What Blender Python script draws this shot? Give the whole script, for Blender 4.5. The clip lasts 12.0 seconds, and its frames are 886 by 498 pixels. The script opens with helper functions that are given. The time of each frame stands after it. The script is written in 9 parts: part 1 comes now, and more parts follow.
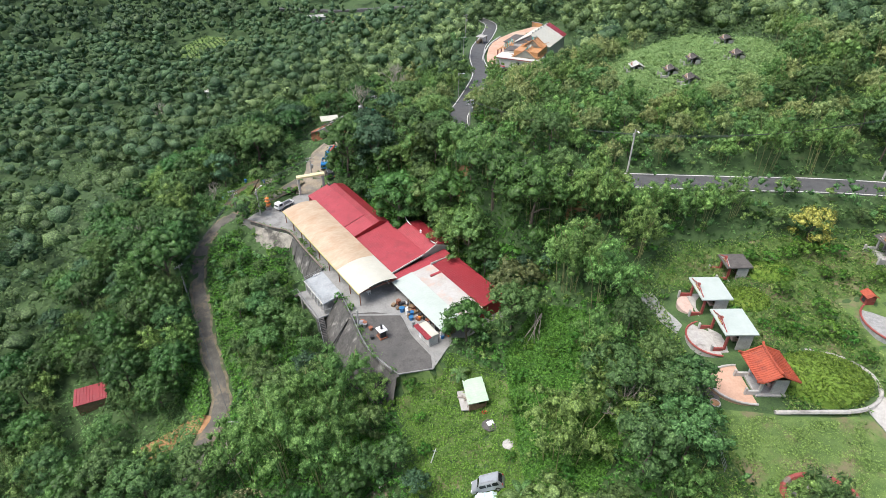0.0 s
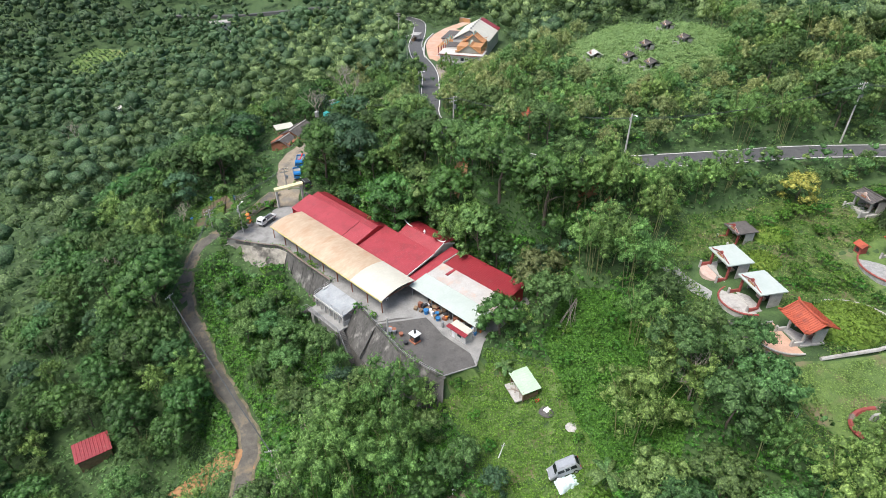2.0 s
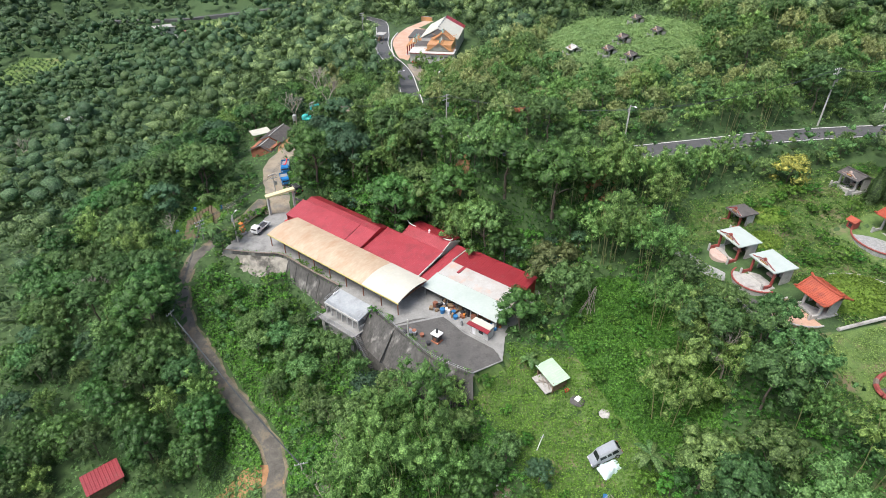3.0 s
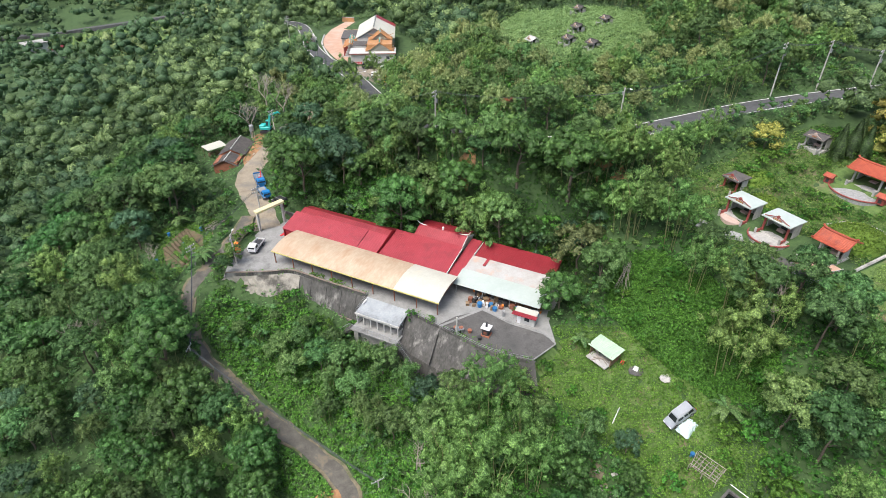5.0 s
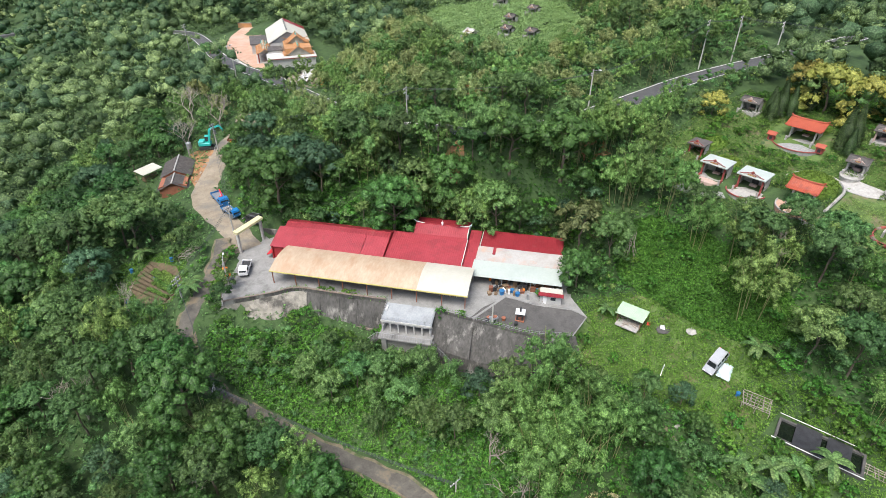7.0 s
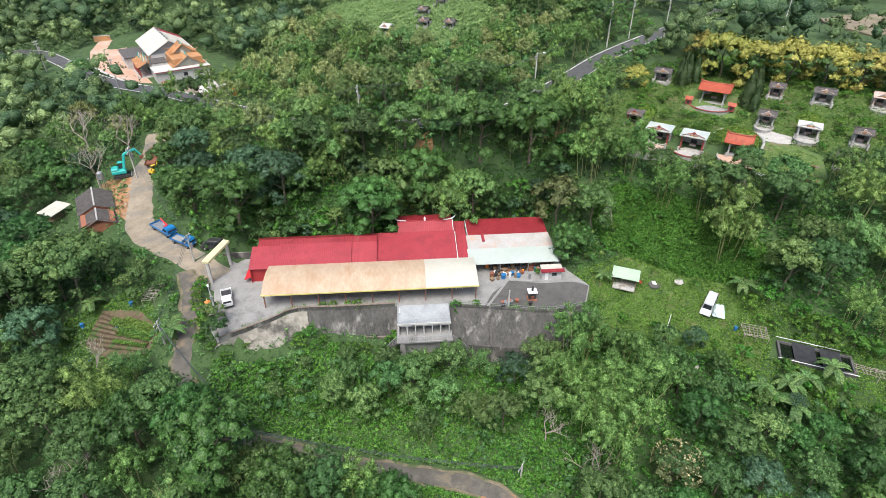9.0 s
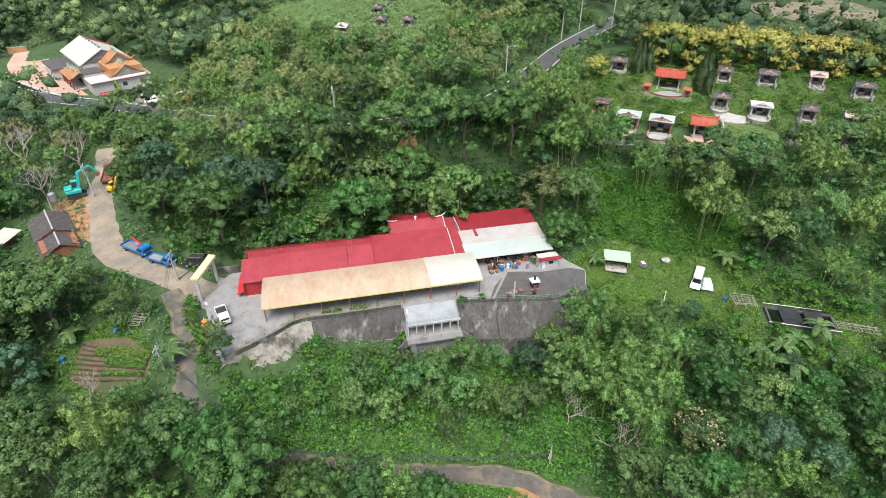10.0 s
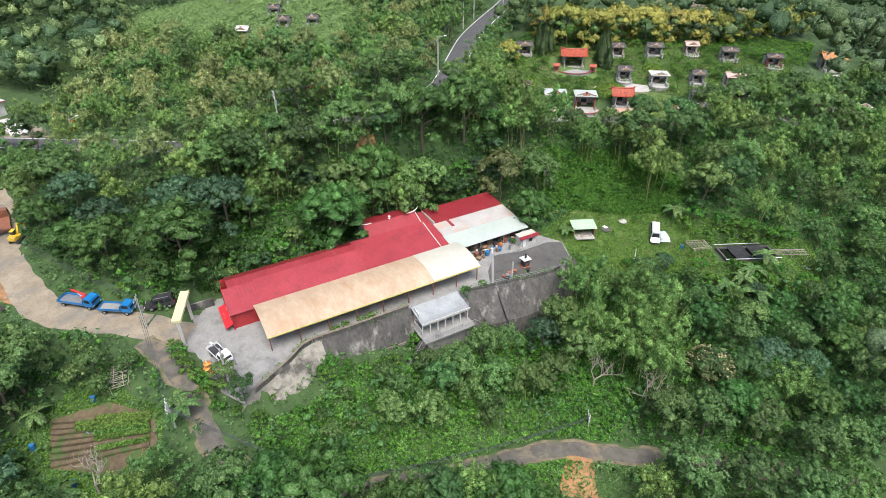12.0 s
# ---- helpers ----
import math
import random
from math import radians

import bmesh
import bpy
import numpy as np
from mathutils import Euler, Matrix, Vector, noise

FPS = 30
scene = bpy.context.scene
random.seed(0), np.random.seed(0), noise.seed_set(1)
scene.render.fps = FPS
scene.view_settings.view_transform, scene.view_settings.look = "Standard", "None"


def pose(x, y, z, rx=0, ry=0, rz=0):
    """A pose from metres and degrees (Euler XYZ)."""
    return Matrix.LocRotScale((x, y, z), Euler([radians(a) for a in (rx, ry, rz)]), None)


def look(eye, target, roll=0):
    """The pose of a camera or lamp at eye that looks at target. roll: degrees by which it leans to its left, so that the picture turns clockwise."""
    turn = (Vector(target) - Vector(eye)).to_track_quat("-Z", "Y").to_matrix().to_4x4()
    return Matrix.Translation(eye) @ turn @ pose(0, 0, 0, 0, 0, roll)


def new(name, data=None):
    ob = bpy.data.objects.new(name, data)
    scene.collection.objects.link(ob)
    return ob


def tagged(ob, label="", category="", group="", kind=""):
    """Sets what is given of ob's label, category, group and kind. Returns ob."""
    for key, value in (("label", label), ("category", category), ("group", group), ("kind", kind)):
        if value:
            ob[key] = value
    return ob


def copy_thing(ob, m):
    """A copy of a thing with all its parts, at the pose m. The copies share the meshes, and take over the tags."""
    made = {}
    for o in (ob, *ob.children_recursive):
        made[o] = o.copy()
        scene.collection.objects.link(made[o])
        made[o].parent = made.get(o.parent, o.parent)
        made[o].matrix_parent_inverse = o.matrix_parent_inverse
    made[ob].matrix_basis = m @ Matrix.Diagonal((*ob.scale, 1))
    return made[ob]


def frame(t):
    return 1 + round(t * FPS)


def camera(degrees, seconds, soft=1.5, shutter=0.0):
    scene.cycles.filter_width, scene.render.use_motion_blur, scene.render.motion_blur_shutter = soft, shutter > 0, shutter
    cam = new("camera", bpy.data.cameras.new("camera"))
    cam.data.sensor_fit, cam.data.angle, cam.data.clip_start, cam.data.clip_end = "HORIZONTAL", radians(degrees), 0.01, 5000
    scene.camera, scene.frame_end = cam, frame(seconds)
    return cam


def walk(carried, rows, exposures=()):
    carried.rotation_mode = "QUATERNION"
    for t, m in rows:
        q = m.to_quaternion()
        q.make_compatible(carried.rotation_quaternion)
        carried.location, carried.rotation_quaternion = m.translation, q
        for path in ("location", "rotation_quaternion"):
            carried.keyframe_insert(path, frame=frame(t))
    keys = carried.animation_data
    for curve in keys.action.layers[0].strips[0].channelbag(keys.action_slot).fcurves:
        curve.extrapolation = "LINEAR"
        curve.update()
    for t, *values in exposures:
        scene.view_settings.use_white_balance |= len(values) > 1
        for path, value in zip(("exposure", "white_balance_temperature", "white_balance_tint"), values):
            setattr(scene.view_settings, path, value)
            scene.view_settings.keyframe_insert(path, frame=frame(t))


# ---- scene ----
cam = camera(76.66, 12.0, soft=0.6)
PATH = [
    (0, (0.358, -0.528, 62.293), (0.294, 7.820, 56.788), 0.24),
    (0.5, (-3.553, -0.467, 62.252), (-3.238, 7.872, 56.741), 0.22),
    (1, (-7.762, -0.200, 62.229), (-7.076, 8.114, 56.715), 0.11),
    (1.5, (-12.227, 0.302, 62.205), (-11.153, 8.571, 56.687), 0.01),
    (2, (-16.899, 1.066, 62.162), (-15.419, 9.268, 56.636), -0.05),
    (2.5, (-21.727, 2.111, 62.081), (-19.830, 10.222, 56.549), -0.06),
    (3, (-26.657, 3.447, 61.955), (-24.341, 11.445, 56.417), -0.05),
    (3.5, (-31.635, 5.073, 61.781), (-28.903, 12.937, 56.241), -0.02),
    (4, (-36.611, 6.985, 61.561), (-33.468, 14.695, 56.022), -0.00),
    (4.5, (-41.534, 9.175, 61.304), (-37.983, 16.708, 55.768), 0.01),
    (5, (-46.361, 11.638, 61.019), (-42.399, 18.967, 55.488), 0.00),
    (5.5, (-51.048, 14.373, 60.714), (-46.670, 21.466, 55.188), -0.01),
    (6, (-55.558, 17.381, 60.398), (-50.759, 24.200, 54.876), -0.03),
    (6.5, (-59.857, 20.669, 60.075), (-54.634, 27.170, 54.556), -0.05),
    (7, (-63.915, 24.242, 59.748), (-58.270, 30.381, 54.229), -0.06),
    (7.5, (-67.707, 28.102, 59.416), (-61.650, 33.834, 53.896), -0.06),
    (8, (-71.210, 32.244, 59.080), (-64.763, 37.529, 53.557), -0.06),
    (8.5, (-74.406, 36.649, 58.738), (-67.597, 41.455, 53.212), -0.06),
    (9, (-77.280, 41.284, 58.390), (-70.143, 45.585, 52.861), -0.05),
    (9.5, (-79.815, 46.104, 58.038), (-72.388, 49.879, 52.507), -0.04),
    (10, (-81.999, 51.053, 57.684), (-74.320, 54.282, 52.152), -0.03),
    (10.5, (-83.814, 56.079, 57.327), (-75.921, 58.741, 51.794), -0.00),
    (11, (-85.241, 61.156, 56.959), (-77.171, 63.223, 51.426), 0.03),
    (11.5, (-86.250, 66.317, 56.552), (-78.046, 67.759, 51.019), 0.08),
    (12, (-86.802, 71.698, 56.047), (-78.507, 72.499, 50.519), 0.10),
]
walk(cam, [(t, look(eye, target, roll)) for t, eye, target, roll in PATH])

# light: a bright, thinly overcast day
world = bpy.data.worlds.new("sky")
scene.world = world
world.use_nodes = True
wn = world.node_tree
sky = wn.nodes.new("ShaderNodeTexSky")
sky.sky_type, sky.sun_disc = "NISHITA", False
SUN_EL, SUN_AZ = 64.0, 250.0     # degrees; azimuth clockwise from +y
sky.sun_elevation, sky.sun_rotation = radians(SUN_EL), radians(SUN_AZ)
sky.air_density, sky.dust_density, sky.ozone_density = 1.0, 4.0, 1.0
wn.nodes["Background"].inputs["Strength"].default_value = 0.15
wn.links.new(sky.outputs[0], wn.nodes["Background"].inputs["Color"])
sun_lamp = bpy.data.lights.new("sun", "SUN")
sun_lamp.energy, sun_lamp.angle, sun_lamp.color = 2.75, radians(36), (1.0, 0.975, 0.93)
sun_ob = new("sun", sun_lamp)
ce = math.cos(radians(SUN_EL))
SUN_DIR = Vector((math.sin(radians(SUN_AZ)) * ce, math.cos(radians(SUN_AZ)) * ce, math.sin(radians(SUN_EL))))
sun_ob.matrix_world = look(SUN_DIR * 200, (0, 0, 0))
scene.view_settings.exposure = 0.52

# ---- the lie of the land ----
U, V = Vector((0.5777, -0.8162)), Vector((0.8162, 0.5777))   # along and across the long buildings
ORG = Vector((-33.64, 100.34))
YARD = 2.05


def bxy(u, v):
    """Place of the building frame's (u, v) in the world."""
    p = ORG + U * u + V * v
    return p.x, p.y


HEIGHTS = [
    # valley side below the yard, the lower lane
    (-41, 71, -8.7), (-37, 64, -10), (-45.5, 80, -6.8), (-49.5, 89, -5), (-50, 96, -1.8), (-36.4, 52.5, -9.6), (-44.5, 58, -13.5),
    (-62, 67, -15), (-60, 40, -19), (-40, 38, -12), (-31, 66, -7.5), (-33, 83, -4.2), (-24, 72, -5), (-38, 91, -2.6), (-18, 57, -5.5), (-14, 40, -4.5), (-20, 22, -7),
    # grassy terrace with the shed, the van and the pond
    (-13, 66, -4.2), (-8, 61, -1.0), (3, 56, 0.4), (6, 48, 0.2), (4, 41, -0.9), (1, 30, -0.6), (2, 20, -0.9), (0, 10, -4),
]
HEIGHTS2 = [
    # slope up to the graves and their plateau
    (15, 40, 5.5), (13, 58, 5), (15, 20, 4), (26, 40, 13.2), (33, 58, 14.2), (33, 52, 13.9), (38.5, 66, 14.8), (37, 46, 14.4), (39, 33, 13.4), (48, 38, 14.6),
    (56, 57, 16.2), (58, 50, 16.3), (62, 65, 18), (65, 41, 17.6), (65, 32, 18), (70, 21, 16.9), (68, 12, 16.2), (67, 2, 15.5), (52, 25, 15.1), (51, 16, 14.6),
    (30, 20, 12.5), (38, 5, 12), (100, 45, 22), (110, 0, 20), (40, -40, 6), (22, 70, 14.5),
]
HEIGHTS3 = [
    # the road, the hill with the old graves, the temple
    (18.5, 84.3, 21.3), (29, 82, 21.6), (42, 80, 21.7), (60, 79.5, 22), (90, 74, 22.2), (10, 92, 20.4), (4, 110, 17.3), (3, 128, 15.5), (6, 141, 14.2), (11, 185, 10), (20, 107, 19.6),
    (46.5, 112, 26.3), (40, 122, 25.4), (65, 139, 28.6), (90, 110, 31), (30, 98, 24), (60, 95, 26), (130, 120, 24), (150, 60, 20), (200, 160, 0),
    (30, 150, 19), (32, 195, 9.6), (15, 225, 9.2), (45, 255, 9.8), (75, 205, 24), (90, 260, 18), (25, 165, 11.5),
]
HEIGHTS4 = [
    # behind the yard, the track and the western valley
    (-10, 104, 8.5), (-8, 125, 12), (-16, 135, 8), (-2, 95, 8), (9, 80, 12), (14, 72, 10.5), (-18, 112, 5.5), (-41, 108, 2.3), (-34.5, 117, 3.2), (-33.5, 127, 4), (-29.5, 137, 4.4), (-22, 146, 5.6), (-14, 156, 7.2),
    (-46, 118, 0.4), (-52, 108, -0.8), (-40, 136, 2.8), (-70, 112, -8), (-95, 90, -18), (-60, 150, -6), (-105, 200, -24), (-40, 200, -6), (-10, 190, 5), (-20, 250, -4),
]
HEIGHTS5 = [
    (-150, 300, -40), (-180, 426, -47), (-100, 457, -31), (0, 330, 2), (20, 430, -8), (100, 380, 16), (-60, 380, -24), (-130, 60, -26), (-110, 0, -24), (-250, 250, -40), (-300, 480, -40),
    (-400, 100, -20), (-200, -100, -25), (0, -120, -12), (150, -120, 5), (300, 50, 8), (330, 300, 30), (200, 560, 45), (-50, 620, 6), (-260, 700, 0), (-500, 500, 25), (0, 900, 80), (-450, 850, 70),
    (500, 500, 80), (700, 0, 60), (0, -500, 20), (-700, 0, 50), (-900, 900, 140), (900, 900, 150), (1500, 0, 120), (-1500, 0, 120), (0, 1600, 190), (0, -1500, 90), (1600, 1600, 200), (-1600, 1600, 200), (1600, -1600, 120), (-1600, -1600, 120),
]
KN = np.array(HEIGHTS + HEIGHTS2 + HEIGHTS3 + HEIGHTS4 + HEIGHTS5, float)


def spread(p, q):
    """Smoothed distance between two sets of places."""
    d2 = ((p[:, None, :] - q[None]) ** 2).sum(-1)
    return np.sqrt(d2 + 9.0)


knots = np.hstack([np.ones((len(KN), 1)), KN[:, :2] / 100])
lhs = np.block([[spread(KN[:, :2], KN[:, :2]), knots], [knots.T, np.zeros((3, 3))]])
WEIGHTS = np.linalg.solve(lhs, np.r_[KN[:, 2], 0, 0, 0])


def smooth(points, step=1.0):
    """A rounded line through the points, as an array of places about a step apart."""
    p = np.array(points, float)
    p = np.vstack([2 * p[0] - p[1], p, 2 * p[-1] - p[-2]])
    out = []
    for i in range(1, len(p) - 2):
        n = max(2, int(np.linalg.norm(p[i + 1][:2] - p[i][:2]) / step))
        t = np.linspace(0, 1, n, endpoint=False)[:, None]
        a, b, c, d = p[i - 1], p[i], p[i + 1], p[i + 2]
        out.append(0.5 * (2 * b + (c - a) * t + (2 * a - 5 * b + 4 * c - d) * t ** 2 + (3 * b - a - 3 * c + d) * t ** 3))
    return np.vstack(out + [p[-2:-1]])


# centre lines with heights, and widths
ROAD = smooth([(140, 66, 21.8), (110, 70.5, 22), (90, 74.2, 22.2), (74, 77.3, 22.2), (60, 79.6, 22), (47, 80.7, 21.7), (33, 81.6, 21.6), (22, 83, 21.4), (14, 87.5, 20.9), (7.5, 97, 19.6), (3.5, 110, 17.6), (2.5, 126, 15.6), (5, 141, 14.1),
               (7.5, 156, 12.6), (10, 172, 11.2), (11, 186, 10.2), (10.5, 202, 9.6), (12, 220, 9.2), (16, 238, 9), (19, 262, 8.6), (14, 290, 6)])
LANE = smooth([(-44, -40, -11.6), (-40, 0, -11.0), (-37.2, 22, -10.4), (-36.5, 40, -9.9), (-36.4, 52.5, -9.6), (-36.2, 60, -9.9), (-37.3, 64.5, -9.9), (-41, 71, -8.7), (-45.3, 80, -6.8), (-49.2, 89, -4.6), (-50.2, 96, -1.6), (-47.8, 102, 0.7), (-41.4, 108.2, 2.2), (-37, 113, 2.8), (-34.4, 118, 3.2)])
TRACK = smooth([(-31.6, 113, 2.06), (-31.5, 116.5, 2.6), (-31.2, 122, 3.6), (-31.6, 130, 4.1), (-28.8, 137.5, 4.5), (-24, 144, 5.2), (-19, 149.5, 6.2), (-12, 155, 7.4), (-6, 161, 9)])
VALLEY_ROAD = smooth([(x, y, spread(np.array([(x, y)], float), KN[:, :2])[0] @ WEIGHTS[:-3] + WEIGHTS[-3] + (x * WEIGHTS[-2] + y * WEIGHTS[-1]) / 100) for x, y in ((-150, 512), (-96, 482), (-67, 467), (-40, 451), (-19, 438), (0, 430), (24, 428))], 4.0)
RIBBONS = [(ROAD, 3.1), (LANE, 1.7), (TRACK, 2.6), (VALLEY_ROAD, 4.0)]
PLATFORMS = [   # centre x, y, half sizes along and across, turn in degrees, height, soft edge
    (31, 205, 24, 30, 0, 9.6, 8),
    (1.6, 25.4, 2.2, 5.4, 10, -0.5, 3),
]
# the yard's outline in (u, v): its front edge runs along the parapet
YARD_EDGE = [(-5.2, -7.2), (-4, -6.2), (-1, -4.6), (2, -2.8), (5.2, -0.9), (20, -0.8), (29, -1.3), (38, -3.0), (44, -4.0), (50.6, -2.6), (52.6, 2.2), (50.0, 6.8), (49.5, 20.5), (34, 20.5), (31.5, 20.6), (20, 20.6), (18.5, 16.5), (-3.5, 16.2), (-8, 14.5), (-10.2, 8), (-8.6, 1), (-7.2, -4)]


def inside(poly, x, y):
    """Signed distance to a polygon's edge, positive inside, for arrays of places."""
    x, y = np.asarray(x, float), np.asarray(y, float)
    d, odd = np.full(x.shape, 1e9), np.zeros(x.shape, bool)
    for (x0, y0), (x1, y1) in zip(poly, poly[1:] + poly[:1]):
        ex, ey = x1 - x0, y1 - y0
        t = np.clip(((x - x0) * ex + (y - y0) * ey) / (ex * ex + ey * ey), 0, 1)
        d = np.minimum(d, np.hypot(x - x0 - t * ex, y - y0 - t * ey))
        cross = (y0 > y) != (y1 > y)
        with np.errstate(divide="ignore", invalid="ignore"):
            odd ^= cross & (x < ex * (y - y0) / (ey if ey else 1e-9) + x0)
    return np.where(odd, d, -d)


def to_uv(x, y):
    dx, dy = np.asarray(x, float) - ORG.x, np.asarray(y, float) - ORG.y
    return dx * U.x + dy * U.y, dx * V.x + dy * V.y


def ease(t):
    t = np.clip(t, 0, 1)
    return t * t * (3 - 2 * t)


def ribbon_near(line, x, y):
    """Distance to a line, and the line's height there."""
    best, hz = np.full(x.shape, 1e9), np.zeros(x.shape)
    lo, hi = line[:, :2].min(0) - 14, line[:, :2].max(0) + 14
    m = (x > lo[0]) & (x < hi[0]) & (y > lo[1]) & (y < hi[1])
    if m.any():
        px, py = x[m], y[m]
        b, h = np.full(px.shape, 1e9), np.zeros(px.shape)
        for q in line:
            d = np.hypot(px - q[0], py - q[1])
            n = d < b
            b[n], h[n] = d[n], q[2]
        best[m], hz[m] = b, h
    return best, hz


def land(x, y):
    """Height of the ground at arrays of places."""
    x, y = np.asarray(x, float), np.asarray(y, float)
    shape = x.shape
    x, y = x.ravel(), y.ravel()
    z = np.zeros(len(x))
    for i in range(0, len(x), 20000):
        p = np.stack([x[i:i + 20000], y[i:i + 20000]], 1)
        z[i:i + 20000] = spread(p, KN[:, :2]) @ WEIGHTS[:-3] + WEIGHTS[-3] + p @ WEIGHTS[-2:] / 100
    z += 0.35 * np.sin(x * 0.31 + np.sin(y * 0.17) * 2) * np.sin(y * 0.27 + 1.3) + 0.12 * np.sin(x * 0.9 + y * 0.4) * np.sin(y * 1.1 - x * 0.3)
    for cx, cy, a, b, turn, h, soft in PLATFORMS:
        c, s = math.cos(radians(turn)), math.sin(radians(turn))
        dx, dy = (x - cx) * c + (y - cy) * s, -(x - cx) * s + (y - cy) * c
        out = np.maximum(np.maximum(np.abs(dx) - a, np.abs(dy) - b), 0)
        k = 1 - ease(out / soft)
        z = z * (1 - k) + h * k
    for line, half in RIBBONS:
        d, h = ribbon_near(line, x, y)
        k = 1 - ease((d - half - 0.5) / 3.5)
        z = z * (1 - k) + h * k
    u, v = to_uv(x, y)
    d = inside(YARD_EDGE, u, v)
    w = np.where((v > 9) & (u > -6), 6.0, 0.6)      # the bank behind the halls rises more gently
    k = ease((d + w) / (w + 0.2))
    z = z * (1 - k) + YARD * k
    return z.reshape(shape)


def land_at(x, y):
    return float(land(np.array([x]), np.array([y]))[0])

# ---- helpers of this scene ----
rng = np.random.default_rng(7)


def part(name, bm, material, parent=None, label=""):
    """Links a bmesh as one mesh object, under a thing or a part."""
    me = bpy.data.meshes.new(name)
    bm.normal_update()
    bm.to_mesh(me)
    bm.free()
    me.materials.append(material)
    ob = new(name, me)
    if parent is not None:
        ob.parent = parent
    return tagged(ob, label)


def raw(name, verts, faces, material, parent=None, label="", smooth_faces=False, normals=None):
    """The same from arrays of places and of faces with equally many corners; normals, one a corner place, round a mass of leaves."""
    verts, faces = np.asarray(verts, np.float32), np.asarray(faces, np.int32)
    me = bpy.data.meshes.new(name)
    me.vertices.add(len(verts))
    me.vertices.foreach_set("co", verts.ravel())
    n = faces.shape[1]
    me.loops.add(faces.size)
    me.loops.foreach_set("vertex_index", faces.ravel())
    me.polygons.add(len(faces))
    me.polygons.foreach_set("loop_start", np.arange(0, faces.size, n, dtype=np.int32))
    me.update(calc_edges=True)
    me.polygons.foreach_set("use_smooth", np.full(len(faces), smooth_faces))
    if normals is not None:
        me.polygons.foreach_set("use_smooth", np.ones(len(faces), bool))
        me.normals_split_custom_set_from_vertices(np.asarray(normals, np.float32))
    me.materials.append(material)
    ob = new(name, me)
    if parent is not None:
        ob.parent = parent
    return tagged(ob, label)


def thing(name, label, category, m=None, group="", kind=""):
    """An Empty that carries the parts of a thing."""
    ob = new(name)
    ob.empty_display_size = 0.3
    if m is not None:
        ob.matrix_basis = m
    return tagged(ob, label, category, group, kind)


def box(bm, x0, x1, y0, y1, z0, z1, m=None):
    """Adds a box to a bmesh."""
    vs = [bm.verts.new((m @ Vector(p)) if m is not None else p) for p in ((x0, y0, z0), (x1, y0, z0), (x1, y1, z0), (x0, y1, z0), (x0, y0, z1), (x1, y0, z1), (x1, y1, z1), (x0, y1, z1))]
    for f in ((3, 2, 1, 0), (4, 5, 6, 7), (0, 1, 5, 4), (1, 2, 6, 5), (2, 3, 7, 6), (3, 0, 4, 7)):
        bm.faces.new([vs[i] for i in f])
    return vs


def boxed(name, size, material, parent, bevel=0.0, label=""):
    """A part that is a box x0, x1, y0, y1, z0, z1 with softened edges."""
    bm = bmesh.new()
    box(bm, *size)
    if bevel:
        bmesh.ops.bevel(bm, geom=bm.edges[:], offset=bevel, segments=1, affect="EDGES")
    return part(name, bm, material, parent, label)


def tube(bm, p, q, r0, r1=None, n=8, caps=True):
    """Adds a tapered round bar from p to q."""
    p, q = Vector(p), Vector(q)
    r1 = r0 if r1 is None else r1
    turn = (q - p).to_track_quat("Z", "Y").to_matrix()
    a = [bm.verts.new(p + turn @ Vector((r0 * math.cos(k * math.tau / n), r0 * math.sin(k * math.tau / n), 0))) for k in range(n)]
    b = [bm.verts.new(q + turn @ Vector((r1 * math.cos(k * math.tau / n), r1 * math.sin(k * math.tau / n), 0))) for k in range(n)]
    for k in range(n):
        bm.faces.new((a[k], a[(k + 1) % n], b[(k + 1) % n], b[k]))
    if caps:
        bm.faces.new(a[::-1])
        bm.faces.new(b)


def barred(name, p, q, r, material, parent, r1=None, n=8, label=""):
    bm = bmesh.new()
    tube(bm, p, q, r, r1, n)
    return part(name, bm, material, parent, label)


def prism(bm, outline, z0, z1, m=None):
    """Adds an upright prism over an outline of (x, y)."""
    f = (lambda p: m @ Vector(p)) if m is not None else (lambda p: p)
    a = [bm.verts.new(f((x, y, z0))) for x, y in outline]
    b = [bm.verts.new(f((x, y, z1))) for x, y in outline]
    bm.faces.new(a[::-1])
    bm.faces.new(b)
    for k in range(len(a)):
        j = (k + 1) % len(a)
        bm.faces.new((a[k], a[j], b[j], b[k]))


# ---- materials ----
def ramp_node(nt, stops):
    r = nt.nodes.new("ShaderNodeValToRGB")
    while len(r.color_ramp.elements) < len(stops):
        r.color_ramp.elements.new(0.5)
    for e, (pos, col) in zip(r.color_ramp.elements, stops):
        e.position, e.color = pos, (*col, 1)
    return r


